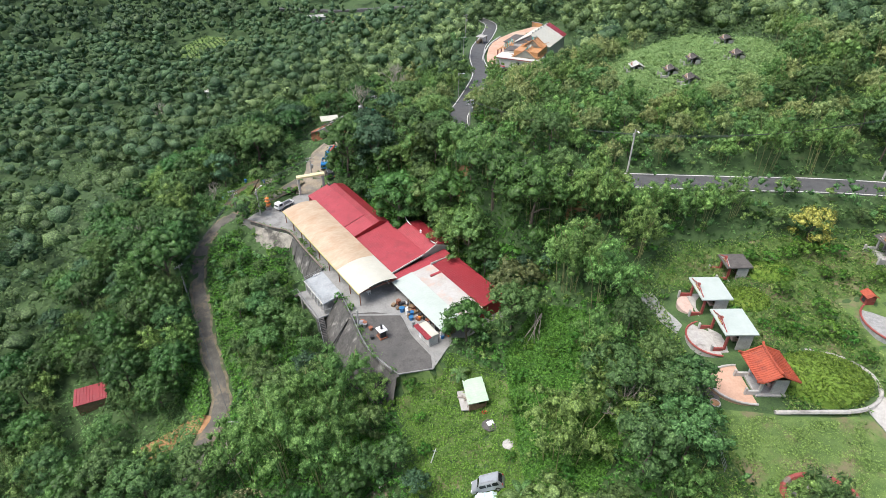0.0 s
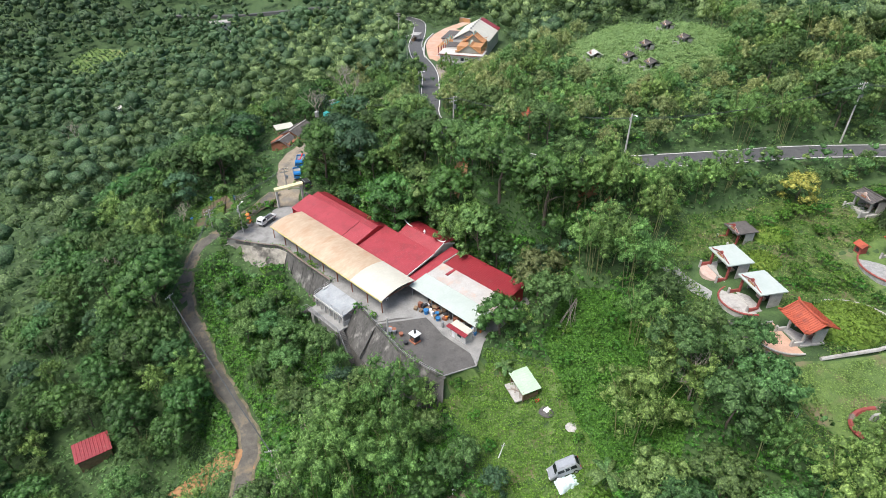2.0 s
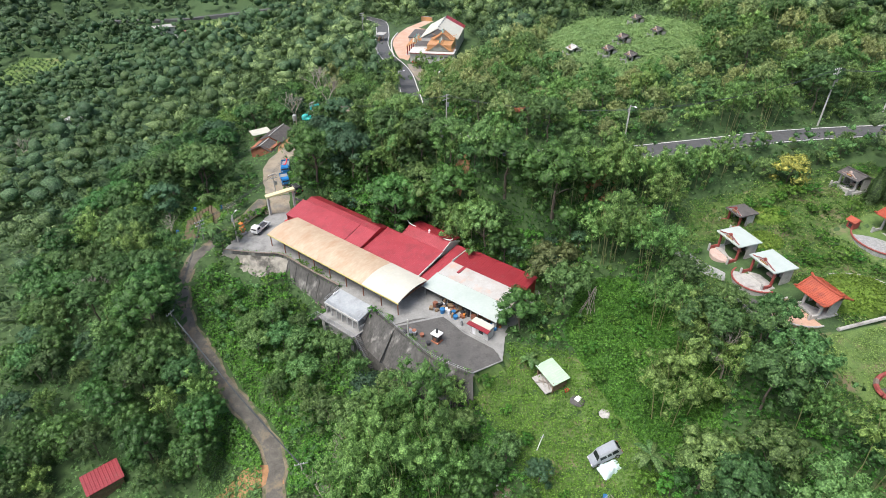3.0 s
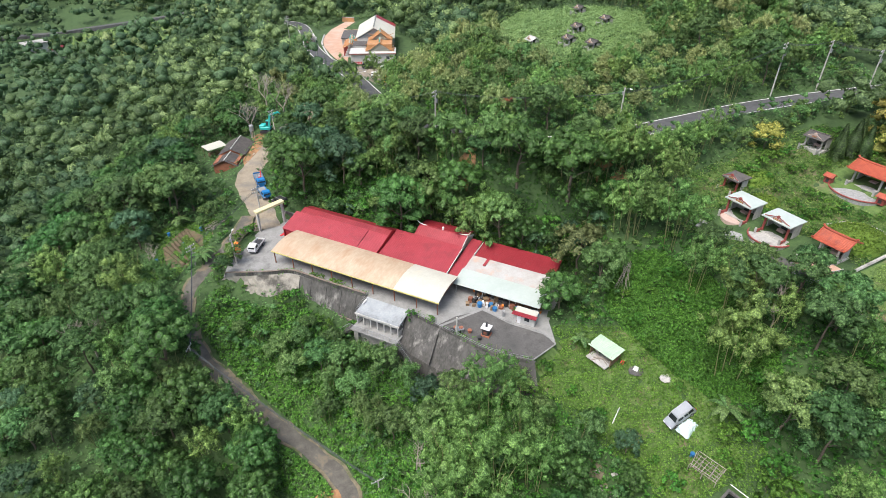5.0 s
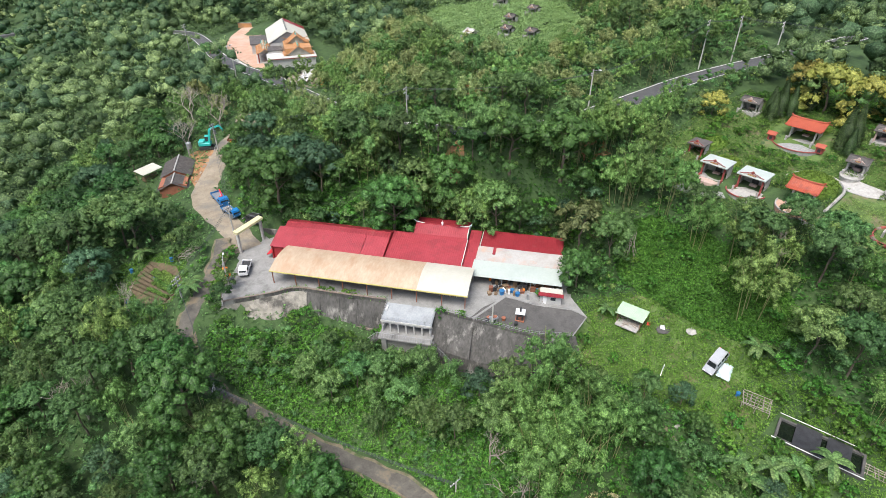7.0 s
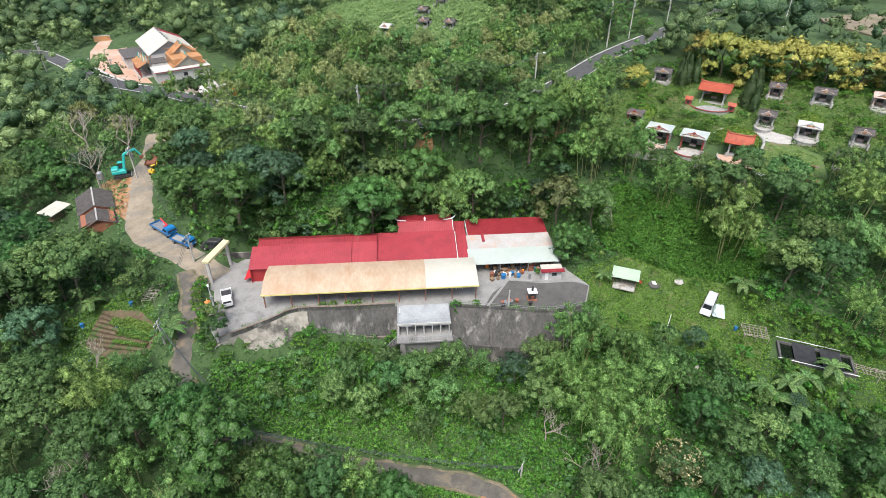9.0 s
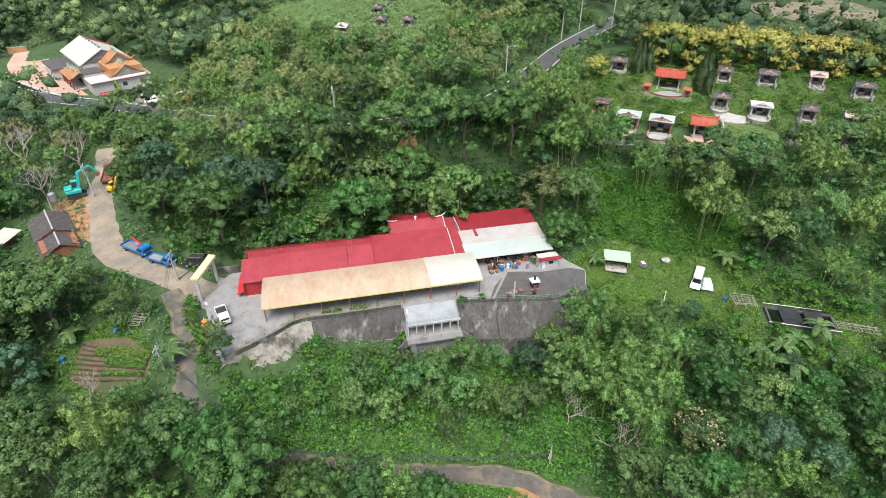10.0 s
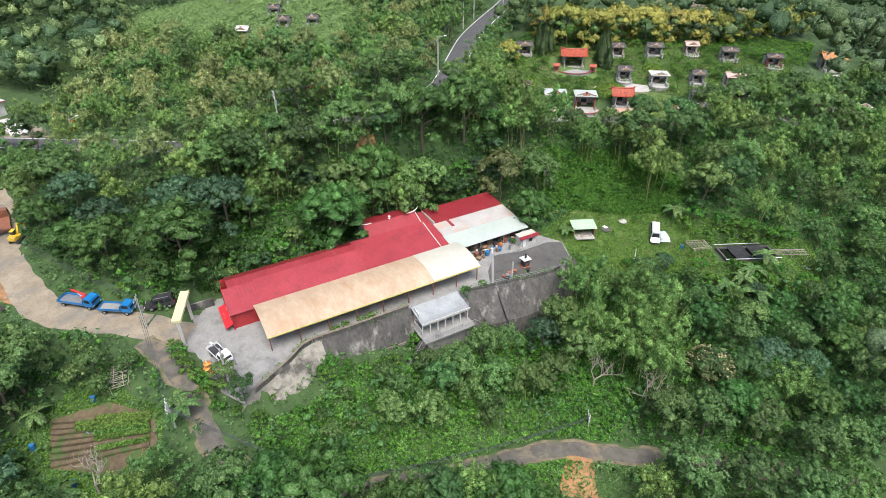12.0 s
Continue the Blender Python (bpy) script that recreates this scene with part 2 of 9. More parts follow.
def surface(name, dark, light, scale=1.0, rough=0.8, metal=0.0, bump=0.3, stain=None, stain_at=(0.5, 0.62), stain_scale=0.25, vary=0.0, stretch=(1, 1, 1), local=False, fine=9.0):
    """A worn surface: two tones at one scale, finer grain, and stains of a third tone with a shape of their own."""
    m = bpy.data.materials.new(name)
    m.use_nodes = True
    nt = m.node_tree
    b = nt.nodes["Principled BSDF"]
    b.inputs["Roughness"].default_value, b.inputs["Metallic"].default_value = rough, metal
    if local:
        where = nt.nodes.new("ShaderNodeTexCoord").outputs["Object"]
    else:
        where = nt.nodes.new("ShaderNodeNewGeometry").outputs["Position"]
    mp = nt.nodes.new("ShaderNodeMapping")
    mp.inputs["Scale"].default_value = stretch
    nt.links.new(where, mp.inputs["Vector"])
    n1, n2 = nt.nodes.new("ShaderNodeTexNoise"), nt.nodes.new("ShaderNodeTexNoise")
    n1.inputs["Scale"].default_value, n1.inputs["Detail"].default_value, n1.inputs["Roughness"].default_value = scale, 5.0, 0.62
    n2.inputs["Scale"].default_value, n2.inputs["Detail"].default_value = scale * fine, 3.0
    nt.links.new(mp.outputs[0], n1.inputs["Vector"])
    nt.links.new(mp.outputs[0], n2.inputs["Vector"])
    mid = nt.nodes.new("ShaderNodeMix")
    mid.data_type = "FLOAT"
    mid.inputs["Factor"].default_value = 0.35
    nt.links.new(n1.outputs["Fac"], mid.inputs[2])
    nt.links.new(n2.outputs["Fac"], mid.inputs[3])
    r = ramp_node(nt, ((0.36, dark), (0.64, light)))
    nt.links.new(mid.outputs[0], r.inputs["Fac"])
    col = r.outputs["Color"]
    if stain:
        n3 = nt.nodes.new("ShaderNodeTexNoise")
        n3.inputs["Scale"].default_value, n3.inputs["Detail"].default_value, n3.inputs["Roughness"].default_value = stain_scale, 6.0, 0.65
        nt.links.new(mp.outputs[0], n3.inputs["Vector"])
        k = ramp_node(nt, ((stain_at[0], (0, 0, 0)), (stain_at[1], (1, 1, 1))))
        nt.links.new(n3.outputs["Fac"], k.inputs["Fac"])
        mx = nt.nodes.new("ShaderNodeMix")
        mx.data_type = "RGBA"
        nt.links.new(k.outputs["Color"], mx.inputs["Factor"])
        nt.links.new(col, mx.inputs[6])
        mx.inputs[7].default_value = (*stain, 1)
        col = mx.outputs[2]
    if vary:
        oi = nt.nodes.new("ShaderNodeObjectInfo")
        hs = nt.nodes.new("ShaderNodeHueSaturation")
        mr = nt.nodes.new("ShaderNodeMapRange")
        mr.inputs["To Min"].default_value, mr.inputs["To Max"].default_value = 1 - vary, 1 + vary
        nt.links.new(oi.outputs["Random"], mr.inputs["Value"])
        nt.links.new(mr.outputs[0], hs.inputs["Value"])
        nt.links.new(col, hs.inputs["Color"])
        col = hs.outputs["Color"]
    nt.links.new(col, b.inputs["Base Color"])
    if bump:
        bp = nt.nodes.new("ShaderNodeBump")
        bp.inputs["Strength"].default_value, bp.inputs["Distance"].default_value = bump, 0.05
        nt.links.new(mid.outputs[0], bp.inputs["Height"])
        nt.links.new(bp.outputs[0], b.inputs["Normal"])
    return m


def foliage(name, dark, light, rough=0.6, clear=0.33, vary=0.34, grain=4.2):
    """Leaves: each leaf and each plant with a tone of its own, shade between leaves put into the colour, some light
    passing through.
    """
    m = bpy.data.materials.new(name)
    m.use_nodes = True
    nt = m.node_tree
    b = nt.nodes["Principled BSDF"]
    b.inputs["Roughness"].default_value = rough
    b.inputs["Specular IOR Level"].default_value = 0.35
    geo, oi = nt.nodes.new("ShaderNodeNewGeometry"), nt.nodes.new("ShaderNodeObjectInfo")
    ns = nt.nodes.new("ShaderNodeTexNoise")
    ns.inputs["Scale"].default_value, ns.inputs["Detail"].default_value = 0.35, 2.0
    nt.links.new(geo.outputs["Position"], ns.inputs["Vector"])
    mid = nt.nodes.new("ShaderNodeMix")
    mid.data_type = "FLOAT"
    mid.inputs["Factor"].default_value = 0.5
    nt.links.new(ns.outputs["Fac"], mid.inputs[2])
    nt.links.new(geo.outputs["Random Per Island"], mid.inputs[3])
    r = ramp_node(nt, ((0.2, dark), (0.85, light)))
    nt.links.new(mid.outputs[0], r.inputs["Fac"])
    hs = nt.nodes.new("ShaderNodeHueSaturation")
    v, h = nt.nodes.new("ShaderNodeMapRange"), nt.nodes.new("ShaderNodeMapRange")
    v.inputs["To Min"].default_value, v.inputs["To Max"].default_value = 1 - vary, 1 + vary
    h.inputs["To Min"].default_value, h.inputs["To Max"].default_value = 0.478, 0.52
    wn2 = nt.nodes.new("ShaderNodeTexWhiteNoise")
    wn2.noise_dimensions = "1D"
    nt.links.new(oi.outputs["Random"], wn2.inputs["W"])
    nt.links.new(oi.outputs["Random"], v.inputs["Value"])
    nt.links.new(wn2.outputs["Value"], h.inputs["Value"])
    nt.links.new(v.outputs[0], hs.inputs["Value"])
    nt.links.new(h.outputs[0], hs.inputs["Hue"])
    nt.links.new(r.outputs["Color"], hs.inputs["Color"])
    cell = nt.nodes.new("ShaderNodeTexVoronoi")     # the single leaves of a spray, with shaded gaps between them painted dark
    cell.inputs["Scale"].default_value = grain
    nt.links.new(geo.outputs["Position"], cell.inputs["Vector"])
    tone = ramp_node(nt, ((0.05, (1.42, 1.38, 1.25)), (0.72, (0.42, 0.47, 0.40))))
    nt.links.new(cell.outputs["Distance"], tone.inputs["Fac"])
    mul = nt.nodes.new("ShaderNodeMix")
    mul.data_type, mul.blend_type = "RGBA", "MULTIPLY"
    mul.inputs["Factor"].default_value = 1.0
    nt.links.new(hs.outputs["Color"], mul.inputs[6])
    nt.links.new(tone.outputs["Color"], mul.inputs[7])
    bp = nt.nodes.new("ShaderNodeBump")
    bp.invert = True
    bp.inputs["Strength"].default_value, bp.inputs["Distance"].default_value = 0.5, 0.4 / grain
    nt.links.new(cell.outputs["Distance"], bp.inputs["Height"])
    nt.links.new(bp.outputs[0], b.inputs["Normal"])
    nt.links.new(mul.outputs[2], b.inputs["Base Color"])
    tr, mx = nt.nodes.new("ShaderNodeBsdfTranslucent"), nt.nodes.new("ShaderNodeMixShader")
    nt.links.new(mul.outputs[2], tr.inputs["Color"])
    mx.inputs["Fac"].default_value = clear
    out = nt.nodes["Material Output"]
    nt.links.new(b.outputs[0], mx.inputs[1])
    nt.links.new(tr.outputs[0], mx.inputs[2])
    nt.links.new(mx.outputs[0], out.inputs["Surface"])
    return m


M_GROUND = surface("undergrowth_ground", (0.026, 0.055, 0.018), (0.064, 0.118, 0.036), 0.6, 0.95, bump=0.8, stain=(0.09, 0.085, 0.045), stain_at=(0.64, 0.78), stain_scale=0.16)
M_GRASS = surface("mown_grass", (0.055, 0.105, 0.026), (0.125, 0.195, 0.052), 1.1, 0.95, bump=0.9, stain=(0.17, 0.14, 0.085), stain_at=(0.53, 0.66), stain_scale=0.22)
M_ASPHALT = surface("asphalt", (0.055, 0.056, 0.06), (0.095, 0.097, 0.1), 0.8, 0.9, bump=0.2, stain=(0.14, 0.14, 0.135), stain_at=(0.6, 0.8), stain_scale=0.3)
M_LANE = surface("worn_lane", (0.075, 0.070, 0.062), (0.145, 0.135, 0.115), 0.7, 0.95, bump=0.5, stain=(0.22, 0.17, 0.11), stain_at=(0.52, 0.7), stain_scale=0.35)
M_DIRT = surface("dusty_track", (0.20, 0.165, 0.12), (0.32, 0.275, 0.21), 0.5, 0.95, bump=0.5, stain=(0.17, 0.16, 0.145), stain_at=(0.5, 0.66), stain_scale=0.22)
M_SOIL = surface("orange_soil", (0.26, 0.13, 0.06), (0.42, 0.24, 0.12), 0.7, 0.98, bump=1.0, stain=(0.14, 0.085, 0.05), stain_at=(0.52, 0.7), stain_scale=0.4)
M_YARD = surface("yard_concrete", (0.193, 0.193, 0.189), (0.297, 0.297, 0.288), 0.5, 0.9, bump=0.2, stain=(0.12, 0.12, 0.115), stain_at=(0.55, 0.72), stain_scale=0.22)
M_YARD_DARK = surface("dark_yard_concrete", (0.062, 0.060, 0.058), (0.125, 0.12, 0.115), 0.6, 0.9, bump=0.3, stain=(0.06, 0.06, 0.058), stain_at=(0.55, 0.7), stain_scale=0.3)
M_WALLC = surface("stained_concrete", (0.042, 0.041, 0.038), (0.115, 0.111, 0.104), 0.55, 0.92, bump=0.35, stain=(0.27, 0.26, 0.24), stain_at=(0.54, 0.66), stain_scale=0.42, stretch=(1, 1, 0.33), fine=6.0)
M_SHOT = surface("pale_shotcrete", (0.21, 0.195, 0.165), (0.35, 0.33, 0.285), 0.7, 0.95, bump=0.9, stain=(0.085, 0.08, 0.07), stain_at=(0.50, 0.62), stain_scale=0.30)
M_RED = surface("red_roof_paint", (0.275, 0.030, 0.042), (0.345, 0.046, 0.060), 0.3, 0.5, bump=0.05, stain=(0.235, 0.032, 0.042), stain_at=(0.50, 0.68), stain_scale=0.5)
# a deeper red than M_RED, for the rear slopes and some other roofs
M_RED_DEEP = surface("deeper_red_roof_paint", (0.20, 0.016, 0.024), (0.265, 0.028, 0.037), 0.3, 0.45, bump=0.08, stain=(0.22, 0.06, 0.055), stain_at=(0.6, 0.72), stain_scale=0.7)
M_BEIGE = surface("rusty_beige_roof", (0.382, 0.282, 0.191), (0.491, 0.391, 0.287), 0.35, 0.6, bump=0.06, stain=(0.38, 0.235, 0.14), stain_at=(0.5, 0.74), stain_scale=0.5, stretch=(1, 0.35, 1), local=True)
M_CREAM = surface("cream_roof", (0.441, 0.434, 0.373), (0.518, 0.511, 0.450), 0.35, 0.5, bump=0.05, stain=(0.52, 0.49, 0.40), stain_at=(0.6, 0.75), stain_scale=0.4)
M_PALE = surface("pale_green_white_roof", (0.373, 0.430, 0.400), (0.437, 0.486, 0.460), 0.35, 0.45, bump=0.05, stain=(0.42, 0.45, 0.44), stain_at=(0.6, 0.74), stain_scale=0.35)
M_PALE_OLD = surface("rust_washed_pale_roof", (0.369, 0.339, 0.317), (0.457, 0.457, 0.450), 0.5, 0.5, bump=0.05, stain=(0.48, 0.34, 0.27), stain_at=(0.5, 0.66), stain_scale=0.3)
M_YELLOW = surface("yellow_paint", (0.50, 0.44, 0.14), (0.62, 0.56, 0.22), 1.0, 0.6, bump=0.05)
M_GATE = surface("pale_cream_yellow_paint", (0.56, 0.52, 0.28), (0.68, 0.64, 0.40), 0.8, 0.65, bump=0.1, stain=(0.36, 0.33, 0.22), stain_at=(0.55, 0.75), stain_scale=0.8)
M_COPING = surface("weathered_brown_coping", (0.13, 0.10, 0.08), (0.26, 0.21, 0.18), 1.5, 0.9, bump=0.4, stain=(0.10, 0.13, 0.05), stain_at=(0.55, 0.7), stain_scale=0.7)
M_VERGE = surface("lane_verge", (0.11, 0.095, 0.06), (0.24, 0.20, 0.14), 0.9, 0.97, bump=0.6, stain=(0.06, 0.10, 0.03), stain_at=(0.48, 0.62), stain_scale=0.4)
M_RUST = surface("rust_red_steel", (0.16, 0.06, 0.035), (0.25, 0.10, 0.06), 2.0, 0.7, bump=0.1)
M_TRIM = surface("pale_green_trim", (0.50, 0.60, 0.54), (0.62, 0.70, 0.65), 1.0, 0.5, bump=0.05)
M_WHITE = surface("white_wall_paint", (0.42, 0.415, 0.40), (0.55, 0.545, 0.52), 0.8, 0.75, bump=0.1, stain=(0.34, 0.32, 0.29), stain_at=(0.58, 0.74), stain_scale=0.6)
M_GREYROOF = surface("grey_concrete_roof", (0.26, 0.285, 0.30), (0.36, 0.38, 0.395), 0.5, 0.8, bump=0.1, stain=(0.22, 0.235, 0.245), stain_at=(0.52, 0.7), stain_scale=0.4)
M_STEEL = surface("galvanised_steel", (0.30, 0.31, 0.32), (0.45, 0.46, 0.47), 2.0, 0.45, 0.6, bump=0.05)
M_POLE = surface("weathered_concrete_pole", (0.34, 0.33, 0.31), (0.50, 0.49, 0.46), 1.5, 0.9, bump=0.15)
M_DARK = surface("dark_paint", (0.02, 0.02, 0.022), (0.045, 0.045, 0.05), 2.0, 0.6, bump=0.05)
M_REDWALL = surface("red_wall_panel", (0.30, 0.02, 0.025), (0.40, 0.035, 0.04), 1.0, 0.55, bump=0.1)
M_BARK = surface("bark", (0.07, 0.055, 0.04), (0.17, 0.14, 0.11), 3.0, 0.95, bump=0.6, vary=0.2)
M_DEADWOOD = surface("bleached_dead_wood", (0.22, 0.19, 0.16), (0.38, 0.34, 0.30), 3.0, 0.95, bump=0.4, vary=0.2)
M_CULM = surface("bamboo_culm", (0.15, 0.16, 0.06), (0.28, 0.28, 0.13), 2.0, 0.6, bump=0.1, vary=0.2)
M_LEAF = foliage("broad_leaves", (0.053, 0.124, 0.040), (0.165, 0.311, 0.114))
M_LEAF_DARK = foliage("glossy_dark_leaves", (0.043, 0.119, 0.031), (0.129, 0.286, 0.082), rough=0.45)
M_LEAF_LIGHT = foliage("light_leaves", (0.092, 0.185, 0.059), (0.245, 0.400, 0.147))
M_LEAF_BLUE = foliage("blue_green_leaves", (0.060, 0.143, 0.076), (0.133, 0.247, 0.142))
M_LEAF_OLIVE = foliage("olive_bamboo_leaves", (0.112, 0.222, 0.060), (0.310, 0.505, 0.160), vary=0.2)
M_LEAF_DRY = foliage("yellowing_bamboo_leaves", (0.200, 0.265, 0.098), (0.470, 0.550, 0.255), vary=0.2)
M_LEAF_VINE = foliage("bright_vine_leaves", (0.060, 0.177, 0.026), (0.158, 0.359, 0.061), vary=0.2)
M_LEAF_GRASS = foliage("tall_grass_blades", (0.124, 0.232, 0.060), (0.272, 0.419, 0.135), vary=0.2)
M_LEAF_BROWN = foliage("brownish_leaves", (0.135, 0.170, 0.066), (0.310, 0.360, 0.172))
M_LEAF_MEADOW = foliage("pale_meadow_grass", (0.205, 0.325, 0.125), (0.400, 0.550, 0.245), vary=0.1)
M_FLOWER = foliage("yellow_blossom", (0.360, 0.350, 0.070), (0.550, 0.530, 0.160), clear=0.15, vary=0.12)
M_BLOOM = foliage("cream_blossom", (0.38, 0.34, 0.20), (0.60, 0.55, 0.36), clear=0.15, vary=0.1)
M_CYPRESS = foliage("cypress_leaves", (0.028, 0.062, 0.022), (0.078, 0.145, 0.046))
# distant leaves: paler and bluer base colours, with the air's haze painted in
M_FAR_HAZE = foliage("haze_paled_distant_leaves", (0.072, 0.142, 0.059), (0.191, 0.319, 0.138), grain=2.6, vary=0.25)
M_FAR_HAZE_DARK = foliage("haze_paled_distant_dark_leaves", (0.067, 0.132, 0.067), (0.168, 0.274, 0.137), grain=2.6, vary=0.25)
M_FAR_HAZE_OLIVE = foliage("haze_paled_distant_olive_leaves", (0.168, 0.232, 0.096), (0.394, 0.487, 0.224), grain=2.6, vary=0.25)
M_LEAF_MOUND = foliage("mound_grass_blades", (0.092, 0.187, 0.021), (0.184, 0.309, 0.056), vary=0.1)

# ---- ground and roads ----
def stretch_lines(lo, hi, step, far, grow=1.22):
    """Grid lines, close together between lo and hi and wider towards the horizon."""
    mid = list(np.arange(lo, hi + 0.01, step))
    a, b, s = [], [], step
    while (not b or b[-1] < far):
        s *= grow
        b.append((b[-1] if b else hi) + s)
        a.append((a[-1] if a else lo) - s)
    return np.array(a[::-1] + mid + b)


gx, gy = stretch_lines(-100, 110, 1.4, 2600), stretch_lines(0, 250, 1.4, 2600)
GX, GY = np.meshgrid(gx, gy)
GZ = land(GX, GY)
nx, ny = len(gx), len(gy)
idx = np.arange(nx * ny).reshape(ny, nx)
quads = np.stack([idx[:-1, :-1], idx[:-1, 1:], idx[1:, 1:], idx[1:, :-1]], -1).reshape(-1, 4)
ground = raw("ground", np.stack([GX, GY, GZ], -1).reshape(-1, 3), quads, M_GROUND, smooth_faces=True)
tagged(ground, "green overgrown hillside ground with bare earth showing", "ground", kind="structure")


def strip(name, line, half, material, lift, thick=0.12, wander=0.0, shift=0.0, label="", category="", kind="structure"):
    """A road's bed along a line, with a real edge."""
    d = np.gradient(line[:, :2], axis=0)
    d /= np.linalg.norm(d, axis=1)[:, None]
    nrm = np.stack([-d[:, 1], d[:, 0]], 1)
    w0 = half + wander * np.sin(np.arange(len(line)) * 0.53) + wander * np.sin(np.arange(len(line)) * 1.37 + 1)
    w1 = half + wander * np.sin(np.arange(len(line)) * 0.61 + 2) + wander * np.sin(np.arange(len(line)) * 1.21)
    cols = np.linspace(-1, 1, 7)
    vs, n = [], len(line)
    for i in range(n):
        for c in cols:
            off = shift + (c * w0[i] if c < 0 else c * w1[i])
            vs.append((*(line[i, :2] + nrm[i] * off), line[i, 2] + lift + 0.03 * (1 - c * c)))
    k = len(cols)
    for i in range(n):
        for c in (cols[0], cols[-1]):
            off = shift + (c * w0[i] if c < 0 else c * w1[i])
            vs.append((*(line[i, :2] + nrm[i] * off), line[i, 2] + lift - thick))
    fs = []
    for i in range(n - 1):
        for j in range(k - 1):
            fs.append((i * k + j, i * k + j + 1, (i + 1) * k + j + 1, (i + 1) * k + j))
        e = n * k + 2 * i
        fs.append((i * k, (i + 1) * k, e + 2, e))
        fs.append(((i + 1) * k + k - 1, i * k + k - 1, e + 1, e + 3))
    fs = [f[::-1] for f in fs]
    return tagged(raw(name, vs, fs, material, smooth_faces=False), label, category, kind=kind)


strip("road", ROAD, 2.75, M_ASPHALT, 0.10, label="grey asphalt mountain road with white edge lines", category="road")
M_LINE = surface("road_paint", (0.62, 0.62, 0.60), (0.75, 0.75, 0.72), 1.5, 0.7, bump=0.05)
for side in (-2.45, 2.45):
    strip("edge_line", ROAD, 0.09, M_LINE, 0.125, 0.02, shift=side, label="white painted edge line along the road", category="road marking")
strip("valley_road", VALLEY_ROAD, 3.4, M_ASPHALT, 1.2, 3.0, label="distant dark asphalt road across the valley", category="road")
strip("lane", LANE, 1.15, M_LANE, 0.08, wander=0.12, label="narrow worn concrete lane with dusty edges", category="lane")
strip("lane_shoulder", LANE, 1.6, M_VERGE, 0.03, wander=0.18, label="dusty earth shoulder of the narrow lane", category="shoulder")
strip("track", TRACK, 2.5, M_DIRT, 0.06, wander=0.15, label="dusty pale earth and concrete track", category="track")


def sheet(name, outline, material, lift, label, category, flat=None, step=1.0, kind="structure", depth=0.15):
    """A patch of ground surface over an outline of world places, following the land, with a thin edge."""
    bm = bmesh.new()
    ol = []
    for (x0, y0), (x1, y1) in zip(outline, outline[1:] + outline[:1]):
        n = max(1, int(math.hypot(x1 - x0, y1 - y0) / step))
        ol += [(x0 + (x1 - x0) * i / n, y0 + (y1 - y0) * i / n) for i in range(n)]
    xs = [p[0] for p in ol]
    ys = [p[1] for p in ol]
    pts = [(x, y) for x in np.arange(min(xs), max(xs), step) for y in np.arange(min(ys), max(ys), step)]
    d = inside([tuple(p) for p in outline], np.array([p[0] for p in pts]), np.array([p[1] for p in pts]))
    pts = ol + [p for p, k in zip(pts, d) if k > step * 0.45]
    from mathutils.geometry import delaunay_2d_cdt
    vs, _, fs, *_ = delaunay_2d_cdt([Vector(p) for p in pts], [(i, (i + 1) % len(ol)) for i in range(len(ol))], [], 1, 1e-4)
    h = land(np.array([v.x for v in vs]), np.array([v.y for v in vs])) if flat is None else np.full(len(vs), flat)
    made = [bm.verts.new((v.x, v.y, z + lift)) for v, z in zip(vs, h)]
    for f in fs:
        bm.faces.new([made[i] for i in f])
    bm.normal_update()
    for f in bm.faces:
        if f.normal.z < 0:
            f.normal_flip()
    edge = [e for e in bm.edges if len(e.link_faces) == 1]
    ext = bmesh.ops.extrude_edge_only(bm, edges=edge)
    for g in ext["geom"]:
        if isinstance(g, bmesh.types.BMVert):
            g.co.z -= depth
    ob = part(name, bm, material)
    return tagged(ob, label, category, kind=kind)


yard_world = [bxy(u, v) for u, v in YARD_EDGE]
sheet("yard", yard_world, M_YARD, 0.03, "pale grey stained concrete yard", "yard", flat=YARD, step=2.0)

# ---- the long red-roofed halls ----
TURN = math.degrees(math.atan2(U.y, U.x))
HALL = pose(ORG.x, ORG.y, 0, 0, 0, TURN)


